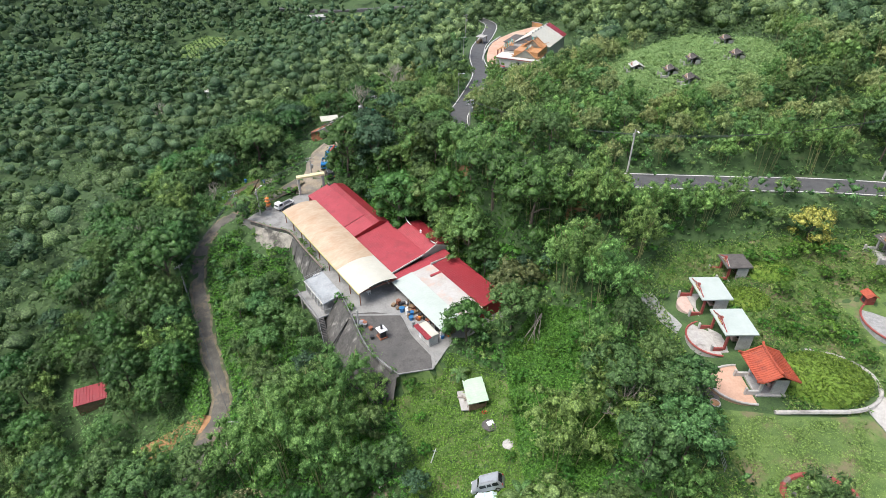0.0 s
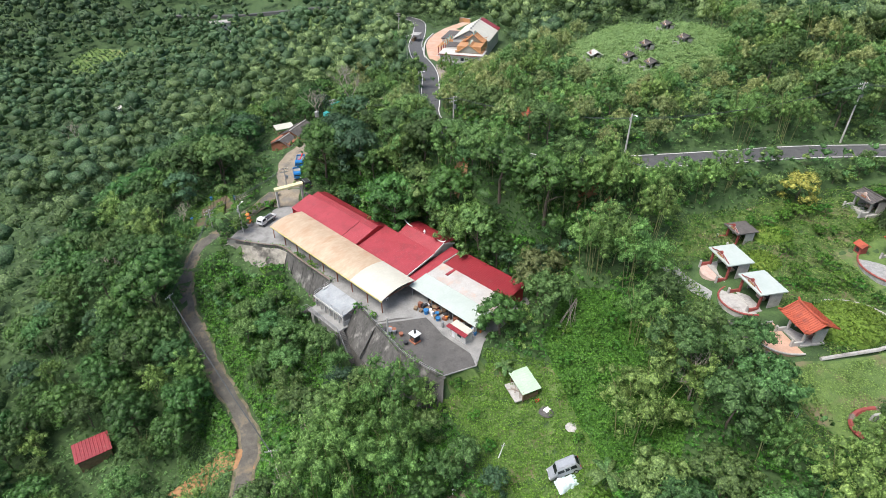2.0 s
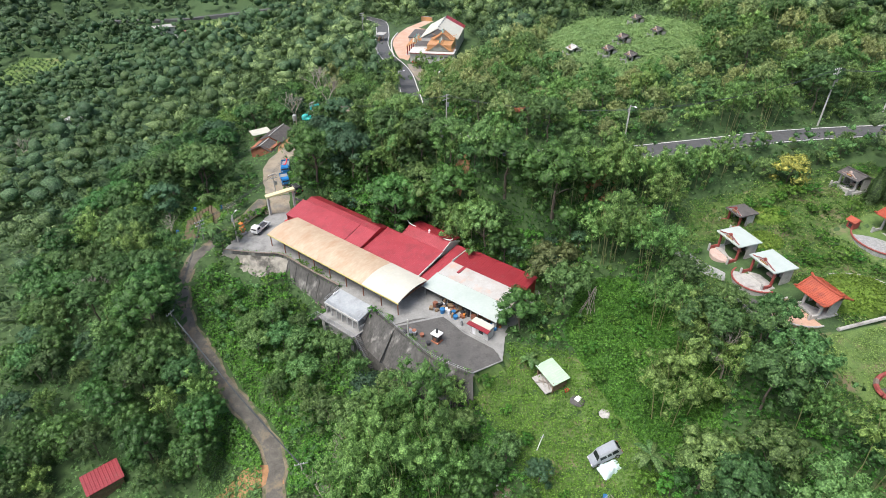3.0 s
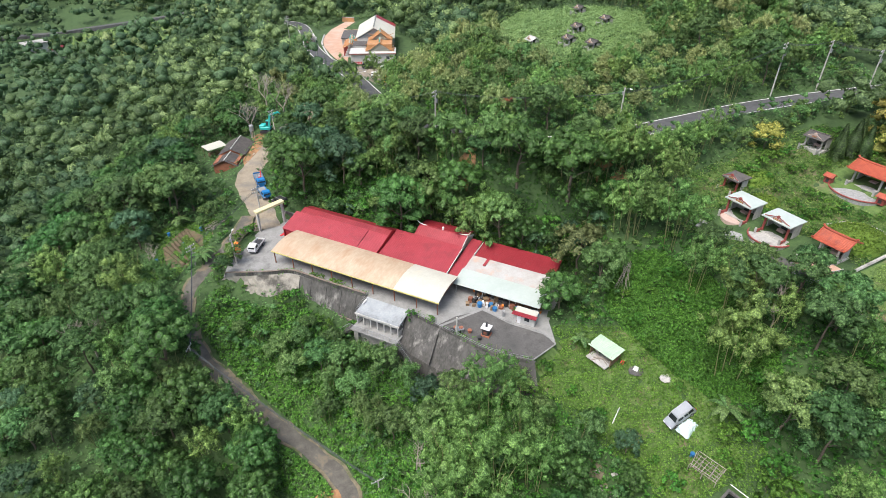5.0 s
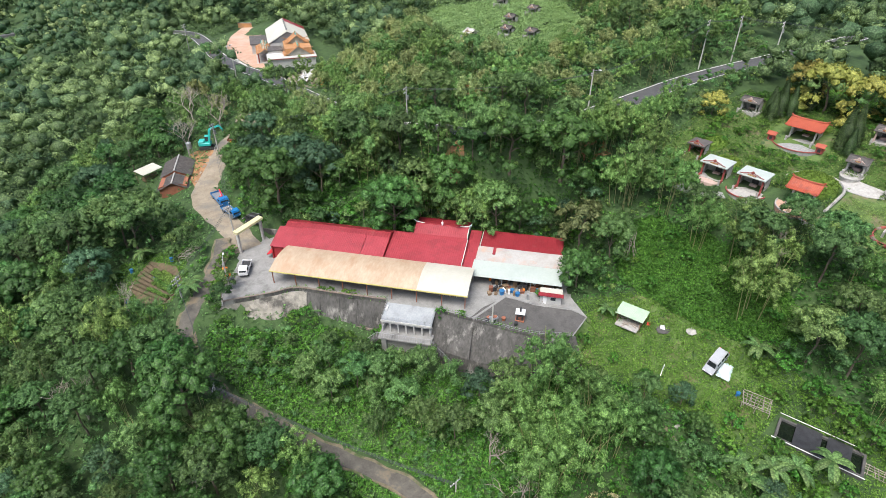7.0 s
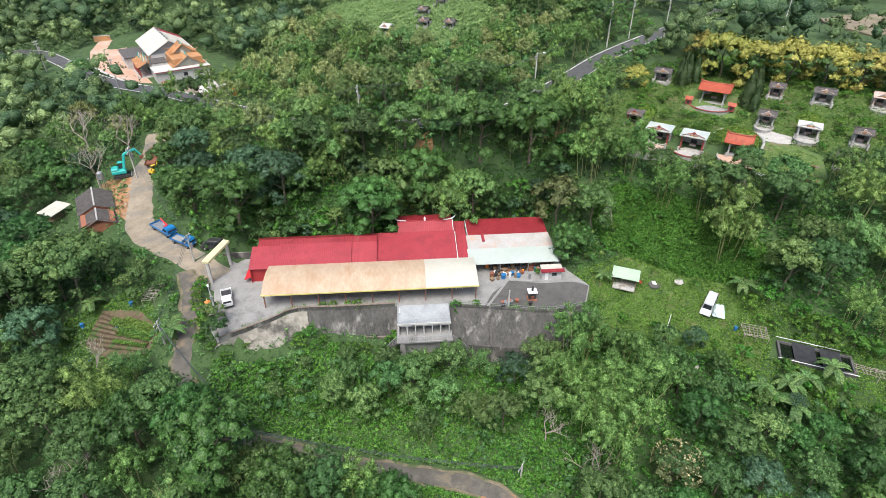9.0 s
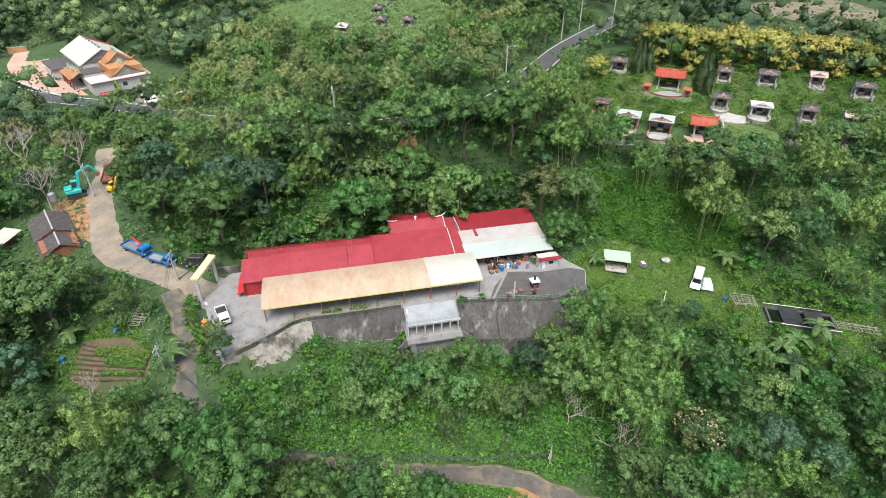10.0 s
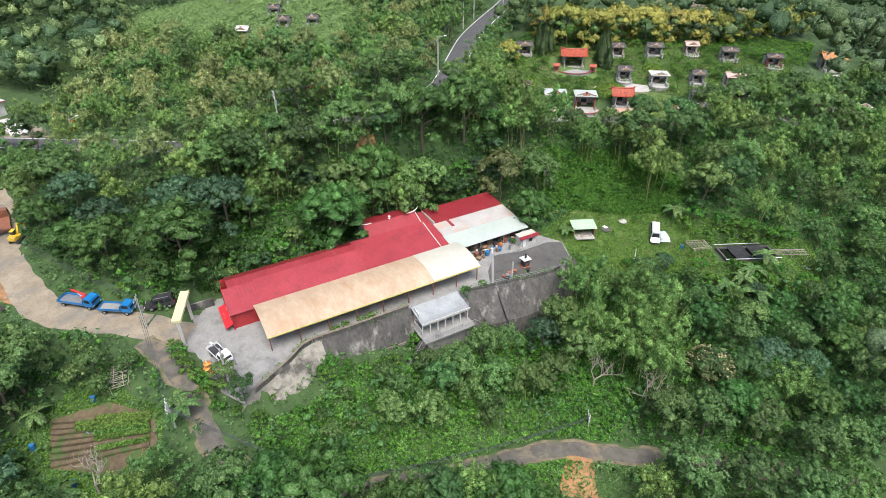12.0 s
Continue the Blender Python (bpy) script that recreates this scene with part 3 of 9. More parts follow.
def roof_sheet(name, u0, u1, profile, material, parent, pitch=0.5, rib=0.035, label="", thick=0.06):
    """A profiled metal roof: ribs run down the slope that the (v, z) profile gives."""
    us, hs = [], []
    u = u0
    while u < u1 - 1e-6:
        for du, h in ((0.0, 0.0), (pitch * 0.62, 0.0), (pitch * 0.70, rib), (pitch * 0.90, rib)):
            if u + du < u1:
                us.append(u + du)
                hs.append(h)
        u += pitch
    us.append(u1)
    hs.append(0.0)
    n, k = len(us), len(profile)
    vs = [(uu, v, z + h) for uu, h in zip(us, hs) for v, z in profile]
    vs += [(uu, v, z - thick) for uu in (u0, u1) for v, z in profile]
    fs = [(i * k + j, (i + 1) * k + j, (i + 1) * k + j + 1, i * k + j + 1) for i in range(n - 1) for j in range(k - 1)]
    a, b = n * k, n * k + k
    fs += [(a + j, a + j + 1, b + j + 1, b + j) for j in range(k - 1)]
    fs += [(j, j + 1, a + j + 1, a + j) for j in range(k - 1)]
    fs += [(b + j, b + j + 1, (n - 1) * k + j + 1, (n - 1) * k + j) for j in range(k - 1)]
    ob = raw(name, vs, fs, material, parent, label)
    bm = bmesh.new()
    bm.from_mesh(ob.data)
    bm.verts.ensure_lookup_table()
    for j, lowj in ((0, a), (k - 1, a + k - 1)):
        loop = [bm.verts[i * k + j] for i in range(n)]
        bm.faces.new(loop + [bm.verts[b + j], bm.verts[a + j]])
    bmesh.ops.recalc_face_normals(bm, faces=bm.faces[:])
    bm.to_mesh(ob.data)
    bm.free()
    return ob


def arc(v0, z0, v1, z1, bulge, n=18):
    return [(v0 + (v1 - v0) * i / n, z0 + (z1 - z0) * i / n + bulge * math.sin(math.pi * i / n)) for i in range(n + 1)]


# open canopy along the front
canopy = thing("canopy", "long open canopy with a rust-washed curved metal roof on red-brown posts", "canopy", HALL)
CAN = arc(0.0, 4.85, 7.4, 5.15, 0.62)
roof_sheet("roof", 0.0, 25.5, CAN, M_BEIGE, canopy, 0.42, 0.008, "rust-washed beige curved metal roof")
roof_sheet("roof", 25.5, 33.8, [(v, z + 0.03) for v, z in CAN], M_CREAM, canopy, 0.42, 0.008, "newer cream curved metal roof")
boxed("fascia", (-0.05, 33.85, -0.06, 0.06, 4.60, 4.83), M_YELLOW, canopy, 0.01, "yellow painted edge beam")
for u in (0.3, 4.4, 8.6, 12.8, 17.0, 21.2, 25.4, 29.6, 33.4):
    boxed("post", (u - 0.07, u + 0.07, 0.25, 0.39, YARD, 4.72), M_RUST, canopy)
    boxed("rafter", (u - 0.06, u + 0.06, 0.25, 7.3, 4.62, 4.74), M_RUST, canopy)
for v in (2.5, 5.0, 7.2):
    boxed("purlin", (0.2, 33.6, v - 0.05, v + 0.05, 4.74, 4.86), M_RUST, canopy)

# left wing
wing = thing("left_wing", "long single-storey red metal wing with stepped red roof sheets", "building", HALL)
roof_sheet("roof", -3.35, 1.25, [(7.0, 4.85), (11.7, 6.28)], M_RED, wing, 0.5, 0.024)
roof_sheet("roof", 1.25, 13.4, [(6.9, 5.0), (11.8, 6.42)], M_RED, wing, 0.33, 0.024, "ribbed red roof sheet")
roof_sheet("roof", 13.45, 17.6, [(6.9, 4.9), (11.8, 6.34)], M_RED, wing, 0.5, 0.024)
roof_sheet("roof", -2.4, 17.6, [(11.6, 6.24), (13.1, 6.68), (15.4, 5.7)], M_RED_DEEP, wing, 0.5, 0.024)
boxed("wall", (-3.2, -3.05, 7.1, 15.1, YARD, 4.85), M_REDWALL, wing, 0, "red panel end wall")
boxed("wall", (-3.05, 17.5, 7.45, 7.6, YARD, 4.75), M_REDWALL, wing)
boxed("wall", (-3.05, 17.5, 15.0, 15.15, YARD, 5.7), M_REDWALL, wing)

for u, prof in ((17.38, [(7.1, 2.1), (7.1, 4.85), (11.8, 6.25), (13.1, 6.6), (15.3, 5.65), (15.3, 2.1)]), (-2.3, [(11.7, 5.0), (11.7, 6.15), (13.1, 6.58), (15.2, 5.68), (15.2, 5.0)])):
    bm = bmesh.new()
    bm.faces.new([bm.verts.new((u, v, z)) for v, z in prof])
    ext = bmesh.ops.extrude_face_region(bm, geom=bm.faces[:])
    for q in ext["geom"]:
        if isinstance(q, bmesh.types.BMVert):
            q.co.x += 0.1
    bmesh.ops.recalc_face_normals(bm, faces=bm.faces[:])
    part("gable", bm, M_REDWALL, wing, "red panel gable")

# main hall
hall = thing("main_hall", "temple hall under a red metal roof with a raised upper roof", "building", HALL)
roof_sheet("roof", 17.6, 31.2, [(6.9, 4.35), (14.9, 6.0)], M_RED, hall, 0.38, 0.024)
roof_sheet("upper_roof", 21.2, 31.0, [(14.6, 5.75), (17.2, 6.85)], M_RED, hall, 0.38, 0.024)
roof_sheet("upper_roof", 21.2, 31.0, [(17.2, 6.82), (20.2, 6.3)], M_RED_DEEP, hall, 0.38, 0.024)
roof_sheet("side_roof", 31.2, 33.3, [(6.9, 4.0), (19.0, 5.4)], M_RED, hall, 0.38, 0.024)
boxed("wall", (17.8, 31.0, 7.2, 7.4, YARD, 4.35), M_WHITE, hall)
boxed("wall", (17.8, 18.0, 7.4, 15.0, YARD, 4.4), M_WHITE, hall)
boxed("wall", (21.4, 30.8, 19.6, 19.8, YARD, 5.6), M_WHITE, hall)
boxed("wall", (21.4, 30.8, 14.8, 14.95, 4.4, 5.75), M_WHITE, hall)

# right wing
rwing = thing("right_wing", "red and pale green metal roofed wing with an open front workshop", "building", HALL)
roof_sheet("roof", 33.6, 48.1, [(14.6, 4.85), (19.4, 5.45)], M_RED_DEEP, rwing, 0.4, 0.024)
roof_sheet("roof", 33.3, 48.2, [(10.8, 4.6), (14.75, 4.9)], M_PALE_OLD, rwing, 0.5, 0.008, "rust-washed pale roof")
roof_sheet("roof", 33.1, 48.3, [(6.6, 4.15), (10.85, 4.58)], M_PALE, rwing, 0.5, 0.008, "pale green-white roof")
boxed("wall", (33.9, 47.9, 19.0, 19.2, YARD, 5.3), M_REDWALL, rwing)
boxed("wall", (47.7, 47.9, 14.7, 19.0, YARD, 4.9), M_REDWALL, rwing)
boxed("wall", (33.9, 47.9, 14.4, 14.6, YARD, 4.8), M_WHITE, rwing)
for u in (33.6, 38.4, 43.2, 47.9):
    boxed("post", (u - 0.06, u + 0.06, 6.9, 7.02, YARD, 4.15), M_STEEL, rwing)

# details of the halls
M_GLASS = surface("dark_window_glass", (0.02, 0.025, 0.03), (0.05, 0.06, 0.065), 1.0, 0.12, bump=0.0)
M_AWNING = surface("bright_red_awning", (0.55, 0.02, 0.03), (0.66, 0.04, 0.05), 1.0, 0.5, bump=0.05)
M_PLASTIC = surface("white_plastic", (0.66, 0.66, 0.66), (0.8, 0.8, 0.8), 2.0, 0.5, bump=0.02, vary=0.08)
M_BLUE = surface("blue_vehicle_paint", (0.010, 0.13, 0.36), (0.015, 0.19, 0.47), 0.8, 0.35, bump=0.02)
M_SILVER = surface("silver_car_paint", (0.30, 0.32, 0.345), (0.38, 0.40, 0.425), 0.8, 0.3, 0.3, bump=0.01)
M_TYRE = surface("tyre_rubber", (0.012, 0.012, 0.012), (0.03, 0.03, 0.03), 3.0, 0.9, bump=0.1)
M_TEAL = surface("teal_machine_paint", (0.02, 0.36, 0.33), (0.03, 0.47, 0.43), 0.8, 0.4, bump=0.03)
M_MACHINE = surface("yellow_machine_paint", (0.60, 0.38, 0.03), (0.72, 0.50, 0.06), 0.8, 0.45, bump=0.03)
M_WOOD = surface("weathered_timber", (0.13, 0.085, 0.05), (0.26, 0.18, 0.11), 2.0, 0.9, bump=0.3, vary=0.2)
M_BRICK = surface("red_brickwork", (0.24, 0.085, 0.05), (0.36, 0.15, 0.09), 1.5, 0.9, bump=0.4)
M_TILE = surface("orange_red_glazed_tile", (0.29, 0.055, 0.03), (0.43, 0.10, 0.05), 1.0, 0.45, bump=0.1, stain=(0.20, 0.05, 0.035), stain_at=(0.52, 0.7), stain_scale=0.8)
M_TILE_ORANGE = surface("orange_glazed_tile", (0.40, 0.19, 0.075), (0.54, 0.29, 0.13), 1.0, 0.4, bump=0.1, stain=(0.34, 0.20, 0.12), stain_at=(0.5, 0.68), stain_scale=0.6)
M_STONE = surface("grey_granite", (0.30, 0.29, 0.275), (0.46, 0.45, 0.43), 2.0, 0.8, bump=0.2, stain=(0.20, 0.19, 0.175), stain_at=(0.55, 0.7), stain_scale=0.6)
M_PINKSTONE = surface("pinkish_granite", (0.42, 0.30, 0.26), (0.56, 0.43, 0.38), 2.0, 0.8, bump=0.2)
M_REDPAINT = surface("dark_red_paint", (0.22, 0.045, 0.038), (0.33, 0.075, 0.065), 1.5, 0.7, bump=0.1, stain=(0.30, 0.17, 0.14), stain_at=(0.58, 0.72), stain_scale=0.9)
M_TERRA = surface("terracotta_paving", (0.40, 0.245, 0.175), (0.52, 0.34, 0.25), 0.5, 0.9, bump=0.15, stain=(0.46, 0.37, 0.30), stain_at=(0.5, 0.7), stain_scale=0.12)
M_GRAVEL = surface("pale_gravel", (0.20, 0.205, 0.205), (0.36, 0.365, 0.36), 2.5, 0.95, bump=0.8, fine=4.0)
M_TARP = surface("pale_blue_tarp", (0.45, 0.58, 0.60), (0.62, 0.74, 0.74), 0.8, 0.5, bump=0.6)
M_BLACKNET = surface("black_shade_net", (0.012, 0.013, 0.016), (0.035, 0.037, 0.042), 1.0, 0.7, bump=0.1)
M_WATER = surface("dark_pond_water", (0.006, 0.010, 0.007), (0.012, 0.018, 0.011), 0.5, 0.06, bump=0.02)
M_SHEDROOF = surface("pale_green_shed_roof", (0.34, 0.47, 0.34), (0.44, 0.56, 0.43), 0.6, 0.5, bump=0.05)
M_DARKROOF = surface("old_dark_tile_roof", (0.055, 0.05, 0.048), (0.12, 0.11, 0.105), 1.2, 0.85, bump=0.3)
M_BLUEPLASTIC = surface("blue_plastic", (0.02, 0.12, 0.30), (0.035, 0.18, 0.40), 2.0, 0.45, bump=0.02)
M_ORANGE = surface("orange_plastic", (0.62, 0.16, 0.02), (0.75, 0.24, 0.04), 2.0, 0.5, bump=0.02)

for i, (u0, u1) in enumerate(((8.0, 9.2), (10.2, 11.6))):
    w = boxed("window", (-3.27, -3.2, u0, u1, 3.35, 4.25), M_GLASS, wing, 0, "dark window")
    boxed("window_frame", (-3.29, -3.25, u0 - 0.05, u1 + 0.05, 3.27, 3.35), M_WHITE, w)
bm = bmesh.new()
vs = [bm.verts.new(p) for p in ((-3.2, 7.0, 3.35), (-4.3, 7.0, 2.95), (-4.3, 12.3, 2.95), (-3.2, 12.3, 3.35), (-3.2, 7.0, 3.29), (-4.3, 7.0, 2.75), (-4.3, 12.3, 2.75), (-3.2, 12.3, 3.29))]
for f in ((0, 1, 2, 3), (7, 6, 5, 4), (1, 5, 6, 2), (0, 4, 5, 1), (3, 2, 6, 7)):
    bm.faces.new([vs[i] for i in f])
part("awning", bm, M_AWNING, wing, "bright red sloping awning")
bm = bmesh.new()
box(bm, -3.9, -3.3, 9.2, 10.4, YARD + 0.35, YARD + 1.05)
for k in range(4):
    box(bm, -3.93, -3.9, 9.3 + k * 0.27, 9.5 + k * 0.27, YARD + 0.45, YARD + 0.95)
part("air_conditioner", bm, M_PLASTIC, wing, "white outdoor air unit on a stand")
for v in (9.3, 10.2):
    boxed("bracket", (-3.85, -3.4, v, v + 0.08, YARD, YARD + 0.35), M_STEEL, wing)

# upper roof ridge with upturned ends and a ball, white gable boards
for s, u in ((-1, 21.2), (1, 31.0)):
    bm = bmesh.new()
    pts = [(u - s * 1.6, 6.92, 0.10), (u - s * 0.7, 6.98, 0.11), (u, 7.15, 0.10), (u + s * 0.45, 7.5, 0.07), (u + s * 0.6, 7.85, 0.03)]
    for (a, za, ra), (b, zb, rb) in zip(pts, pts[1:]):
        tube(bm, (a, 17.2, za), (b, 17.2, zb), ra, rb, 6)
    part("ridge_horn", bm, M_TRIM, hall, "pale upturned ridge end")
bm = bmesh.new()
box(bm, 21.2, 31.0, 17.1, 17.3, 6.84, 6.96)
part("ridge_cap", bm, M_RED, hall)
bm = bmesh.new()
bmesh.ops.create_uvsphere(bm, u_segments=10, v_segments=6, radius=0.22, matrix=Matrix.Translation((26.1, 17.2, 7.3)))
tube(bm, (26.1, 17.2, 6.9), (26.1, 17.2, 7.15), 0.2, 0.1, 8)
tube(bm, (26.1, 17.2, 7.45), (26.1, 17.2, 7.8), 0.06, 0.01, 6)
part("ridge_ball", bm, M_PLASTIC, hall, "white ridge ornament")
for (v0, z0), (v1, z1) in (((14.5, 5.72), (17.2, 6.86)), ((17.2, 6.86), (20.1, 5.68)), ((6.9, 4.34), (14.6, 5.95))):
    u = 31.03 if v0 > 10 else 31.22
    bm = bmesh.new()
    a = [bm.verts.new(p) for p in ((u, v0, z0 + 0.05), (u, v1, z1 + 0.05), (u, v1, z1 - 0.22), (u, v0, z0 - 0.22), (u + 0.1, v0, z0 + 0.05), (u + 0.1, v1, z1 + 0.05), (u + 0.1, v1, z1 - 0.22), (u + 0.1, v0, z0 - 0.22))]
    for f in ((3, 2, 1, 0), (4, 5, 6, 7), (0, 1, 5, 4), (2, 3, 7, 6), (1, 2, 6, 5), (3, 0, 4, 7)):
        bm.faces.new([a[i] for i in f])
    part("gable_board", bm, M_TRIM, hall, "pale green gable board")
bm = bmesh.new()
a = [bm.verts.new(p) for p in ((30.98, 14.8, 4.9), (30.98, 19.7, 4.9), (30.98, 19.7, 5.7), (30.98, 17.2, 6.75), (30.98, 14.8, 5.72))]
bm.faces.new(a)
bmesh.ops.solidify(bm, geom=bm.faces[:], thickness=0.1)
part("gable", bm, M_TRIM, hall)
boxed("skylight_strip", (36.0, 36.5, 12.6, 14.7, 4.82, 4.95), M_RED, rwing, 0, "short red roof strip")
boxed("end_fascia", (33.5, 33.6, 14.5, 19.4, 4.6, 5.35), M_TRIM, rwing, 0, "pale green end board")

# parapet and retaining walls
def ruled(name, top, base, material, label, rows=6, back=0.5, rough=0.10, seed=3, step=0.8, category="wall"):
    """A battered wall between a top and a base line of (u, v, z), with an uneven face and a real top."""
    t, b = smooth(top, step), smooth(base, step)
    n = max(len(t), len(b))
    t = np.stack([np.interp(np.linspace(0, 1, n), np.linspace(0, 1, len(t)), t[:, k]) for k in range(3)], 1)
    b = np.stack([np.interp(np.linspace(0, 1, n), np.linspace(0, 1, len(b)), b[:, k]) for k in range(3)], 1)
    g = np.random.default_rng(seed)
    vs, k = [], rows + 2
    for i in range(n):
        vs.append(t[i] + (0, back, 0))
        for j in range(rows + 1):
            f = j / rows
            vs.append(t[i] * (1 - f) + b[i] * f + (0, g.normal(0, rough) if 0 < j else 0, 0))
    fs = [(i * k + j, i * k + j + 1, (i + 1) * k + j + 1, (i + 1) * k + j) for i in range(n - 1) for j in range(k - 1)]
    ob = raw(name, vs, fs, material)
    ob.matrix_basis = HALL
    return tagged(ob, label, category, kind="structure")


PAR = [(-5, -7, 2.1), (-4, -6.3, 2.1), (-1, -4.7, 2.1), (2, -2.9, 2.1), (5.2, -1.0, 2.1), (12, -1.0, 2.1), (20.5, -0.9, 2.1)]
PAR2 = [(29.2, -1.5, 2.1), (33.7, -2.3, 2.1), (38, -3.1, 2.1), (44, -4.1, 2.1), (50, -3.4, 2.1)]
ruled("retaining_wall_pale", [(-5.4, -7.0, 2.0), (-1, -4.7, 2.05), (2, -3.0, 2.05), (5.2, -1.1, 2.05), (6.8, -1.05, 2.05)], [(-7, -8.0, -1.6), (-2.2, -7.4, -2.3), (1.5, -7.6, -2.6), (5.0, -6.0, -2.8), (7.2, -3.0, -2.8)], M_SHOT, "pale sprayed-concrete slope under the yard", rows=8, rough=0.14)
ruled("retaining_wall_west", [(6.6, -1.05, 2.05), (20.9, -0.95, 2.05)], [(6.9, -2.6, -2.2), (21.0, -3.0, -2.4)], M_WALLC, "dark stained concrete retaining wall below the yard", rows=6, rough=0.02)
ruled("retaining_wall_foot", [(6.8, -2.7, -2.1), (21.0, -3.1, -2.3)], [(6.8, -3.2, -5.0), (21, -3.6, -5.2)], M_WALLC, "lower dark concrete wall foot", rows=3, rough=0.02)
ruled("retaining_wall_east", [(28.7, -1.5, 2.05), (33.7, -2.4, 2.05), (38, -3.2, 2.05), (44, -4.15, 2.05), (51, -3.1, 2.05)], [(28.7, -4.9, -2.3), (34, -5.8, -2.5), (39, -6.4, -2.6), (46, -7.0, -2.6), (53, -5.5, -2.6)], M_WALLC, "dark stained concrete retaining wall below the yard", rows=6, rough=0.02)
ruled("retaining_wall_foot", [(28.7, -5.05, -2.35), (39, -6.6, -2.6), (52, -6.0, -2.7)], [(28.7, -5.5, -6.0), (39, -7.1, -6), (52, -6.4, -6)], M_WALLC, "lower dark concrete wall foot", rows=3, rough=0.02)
ruled("wall_ledge", [(6.9, -2.55, -2.0), (21.0, -2.95, -2.2)], [(6.9, -2.75, -2.25), (21.0, -3.15, -2.45)], M_COPING, "rust-stained ledge along the wall", rows=1, back=0.4, rough=0.02)
for u in (9.0, 12.3, 15.4, 18.4, 35.0):
    bm = bmesh.new()
    for uu in (u,):
        o = 0.0 if u < 25 else -0.75 - (u - 28.7) * 0.175 if u < 44.5 else -3.25
        o2 = 0.0 if u < 25 else o - 1.95
        a = [bm.verts.new(p) for p in ((u, -1.12 + o, 2.0), (u + 0.35, -1.12 + o, 2.0), (u + 0.35, -2.85 + o2, -2.2), (u, -2.85 + o2, -2.2), (u, -0.9 + o, 2.0), (u + 0.35, -0.9 + o, 2.0), (u + 0.35, -2.5 + o2, -2.2), (u, -2.5 + o2, -2.2))]
        for f in ((0, 1, 2, 3), (0, 4, 5, 1), (1, 5, 6, 2), (0, 3, 7, 4)):
            bm.faces.new([a[i] for i in f])
    bmesh.ops.recalc_face_normals(bm, faces=bm.faces[:])
    ob = part("wall_rib", bm, M_WALLC)
    ob.matrix_basis = HALL
    tagged(ob, "concrete rib on the retaining wall", "wall", kind="structure")
ruled("parapet_west", [(u, v + 0.02, 2.75) for u, v, z in PAR], [(u, v - 0.03, 1.95) for u, v, z in PAR], M_WALLC, "low weathered parapet along the yard edge", rows=2, back=0.22, rough=0.01)
ruled("parapet_coping", [(u, v - 0.05, 2.84) for u, v, z in PAR], [(u, v - 0.06, 2.75) for u, v, z in PAR], M_COPING, "weathered brown coping of the parapet", rows=1, back=0.34, rough=0.0)
ruled("parapet_east", [(u, v + 0.02, 2.5) for u, v, z in PAR2], [(u, v - 0.03, 1.95) for u, v, z in PAR2], M_WALLC, "low weathered parapet along the yard edge", rows=2, back=0.22, rough=0.01)
rail = thing("yard_railing", "rusty steel railing on the yard edge", "railing", HALL)
rp = smooth(PAR2, 1.5)
for i, p in enumerate(rp):
    barred("post", (p[0], p[1] + 0.1, 2.5), (p[0], p[1] + 0.1, 3.15), 0.03, M_STEEL, rail, n=6)
    if i:
        q = rp[i - 1]
        for h in (2.8, 3.12):
            barred("bar", (q[0], q[1] + 0.1, h), (p[0], p[1] + 0.1, h), 0.022, M_STEEL, rail, n=5)

# pavilion below the parapet
pav = thing("pavilion", "white pavilion with a flat grey concrete roof below the yard", "pavilion", HALL)
bm = bmesh.new()
a = [bm.verts.new(p) for p in ((20.8, -4.6, 1.35), (29.0, -4.6, 1.35), (29.0, -0.95, 2.05), (20.8, -0.95, 2.05), (20.8, -4.6, 1.58), (29.0, -4.6, 1.58), (29.0, -0.95, 2.3), (20.8, -0.95, 2.3))]
for f in ((3, 2, 1, 0), (4, 5, 6, 7), (0, 1, 5, 4), (1, 2, 6, 5), (2, 3, 7, 6), (3, 0, 4, 7)):
    bm.faces.new([a[i] for i in f])
bmesh.ops.bevel(bm, geom=bm.edges[:], offset=0.03, segments=1, affect="EDGES")
part("roof", bm, M_GREYROOF, pav, "grey concrete roof slab")
boxed("roof_edge", (20.75, 29.05, -4.68, -4.6, 1.30, 1.66), M_WHITE, pav, 0.01, "white roof edge")
for k in range(7):
    u = 20.95 + k * (7.8 / 6)
    boxed("column", (u - 0.08, u + 0.08, -4.52, -4.36, -0.75, 1.4), M_WHITE, pav, 0.01, "white column")
    if k < 6:
        boxed("beam", (u + 0.08, u + 7.8 / 6 - 0.08, -4.48, -4.40, 0.95, 1.05), M_WHITE, pav)
for k in range(5):
    boxed("louvre", (21.0, 28.7, -1.9, -1.82, -0.6 + k * 0.42, -0.35 + k * 0.42), M_PINKSTONE if k % 2 else M_WHITE, pav)
boxed("back_wall", (20.95, 28.85, -1.75, -1.6, -0.8, 1.75), M_STONE, pav)
boxed("side_wall", (28.75, 28.87, -4.3, -1.75, -0.8, 0.1), M_WHITE, pav)
boxed("side_wall", (20.93, 21.05, -4.3, -1.75, -0.8, 0.1), M_WHITE, pav)
boxed("floor", (20.6, 29.2, -6.1, -1.5, -1.1, -0.8), M_YARD, pav, 0.02)
for u in (21.5, 28.4):
    boxed("pier", (u - 0.4, u + 0.4, -5.9, -5.2, -7, -1.1), M_YARD, pav)
boxed("base_wall", (21.0, 28.9, -5.3, -4.9, -7, -1.1), M_YARD, pav, 0, "pale concrete base wall")
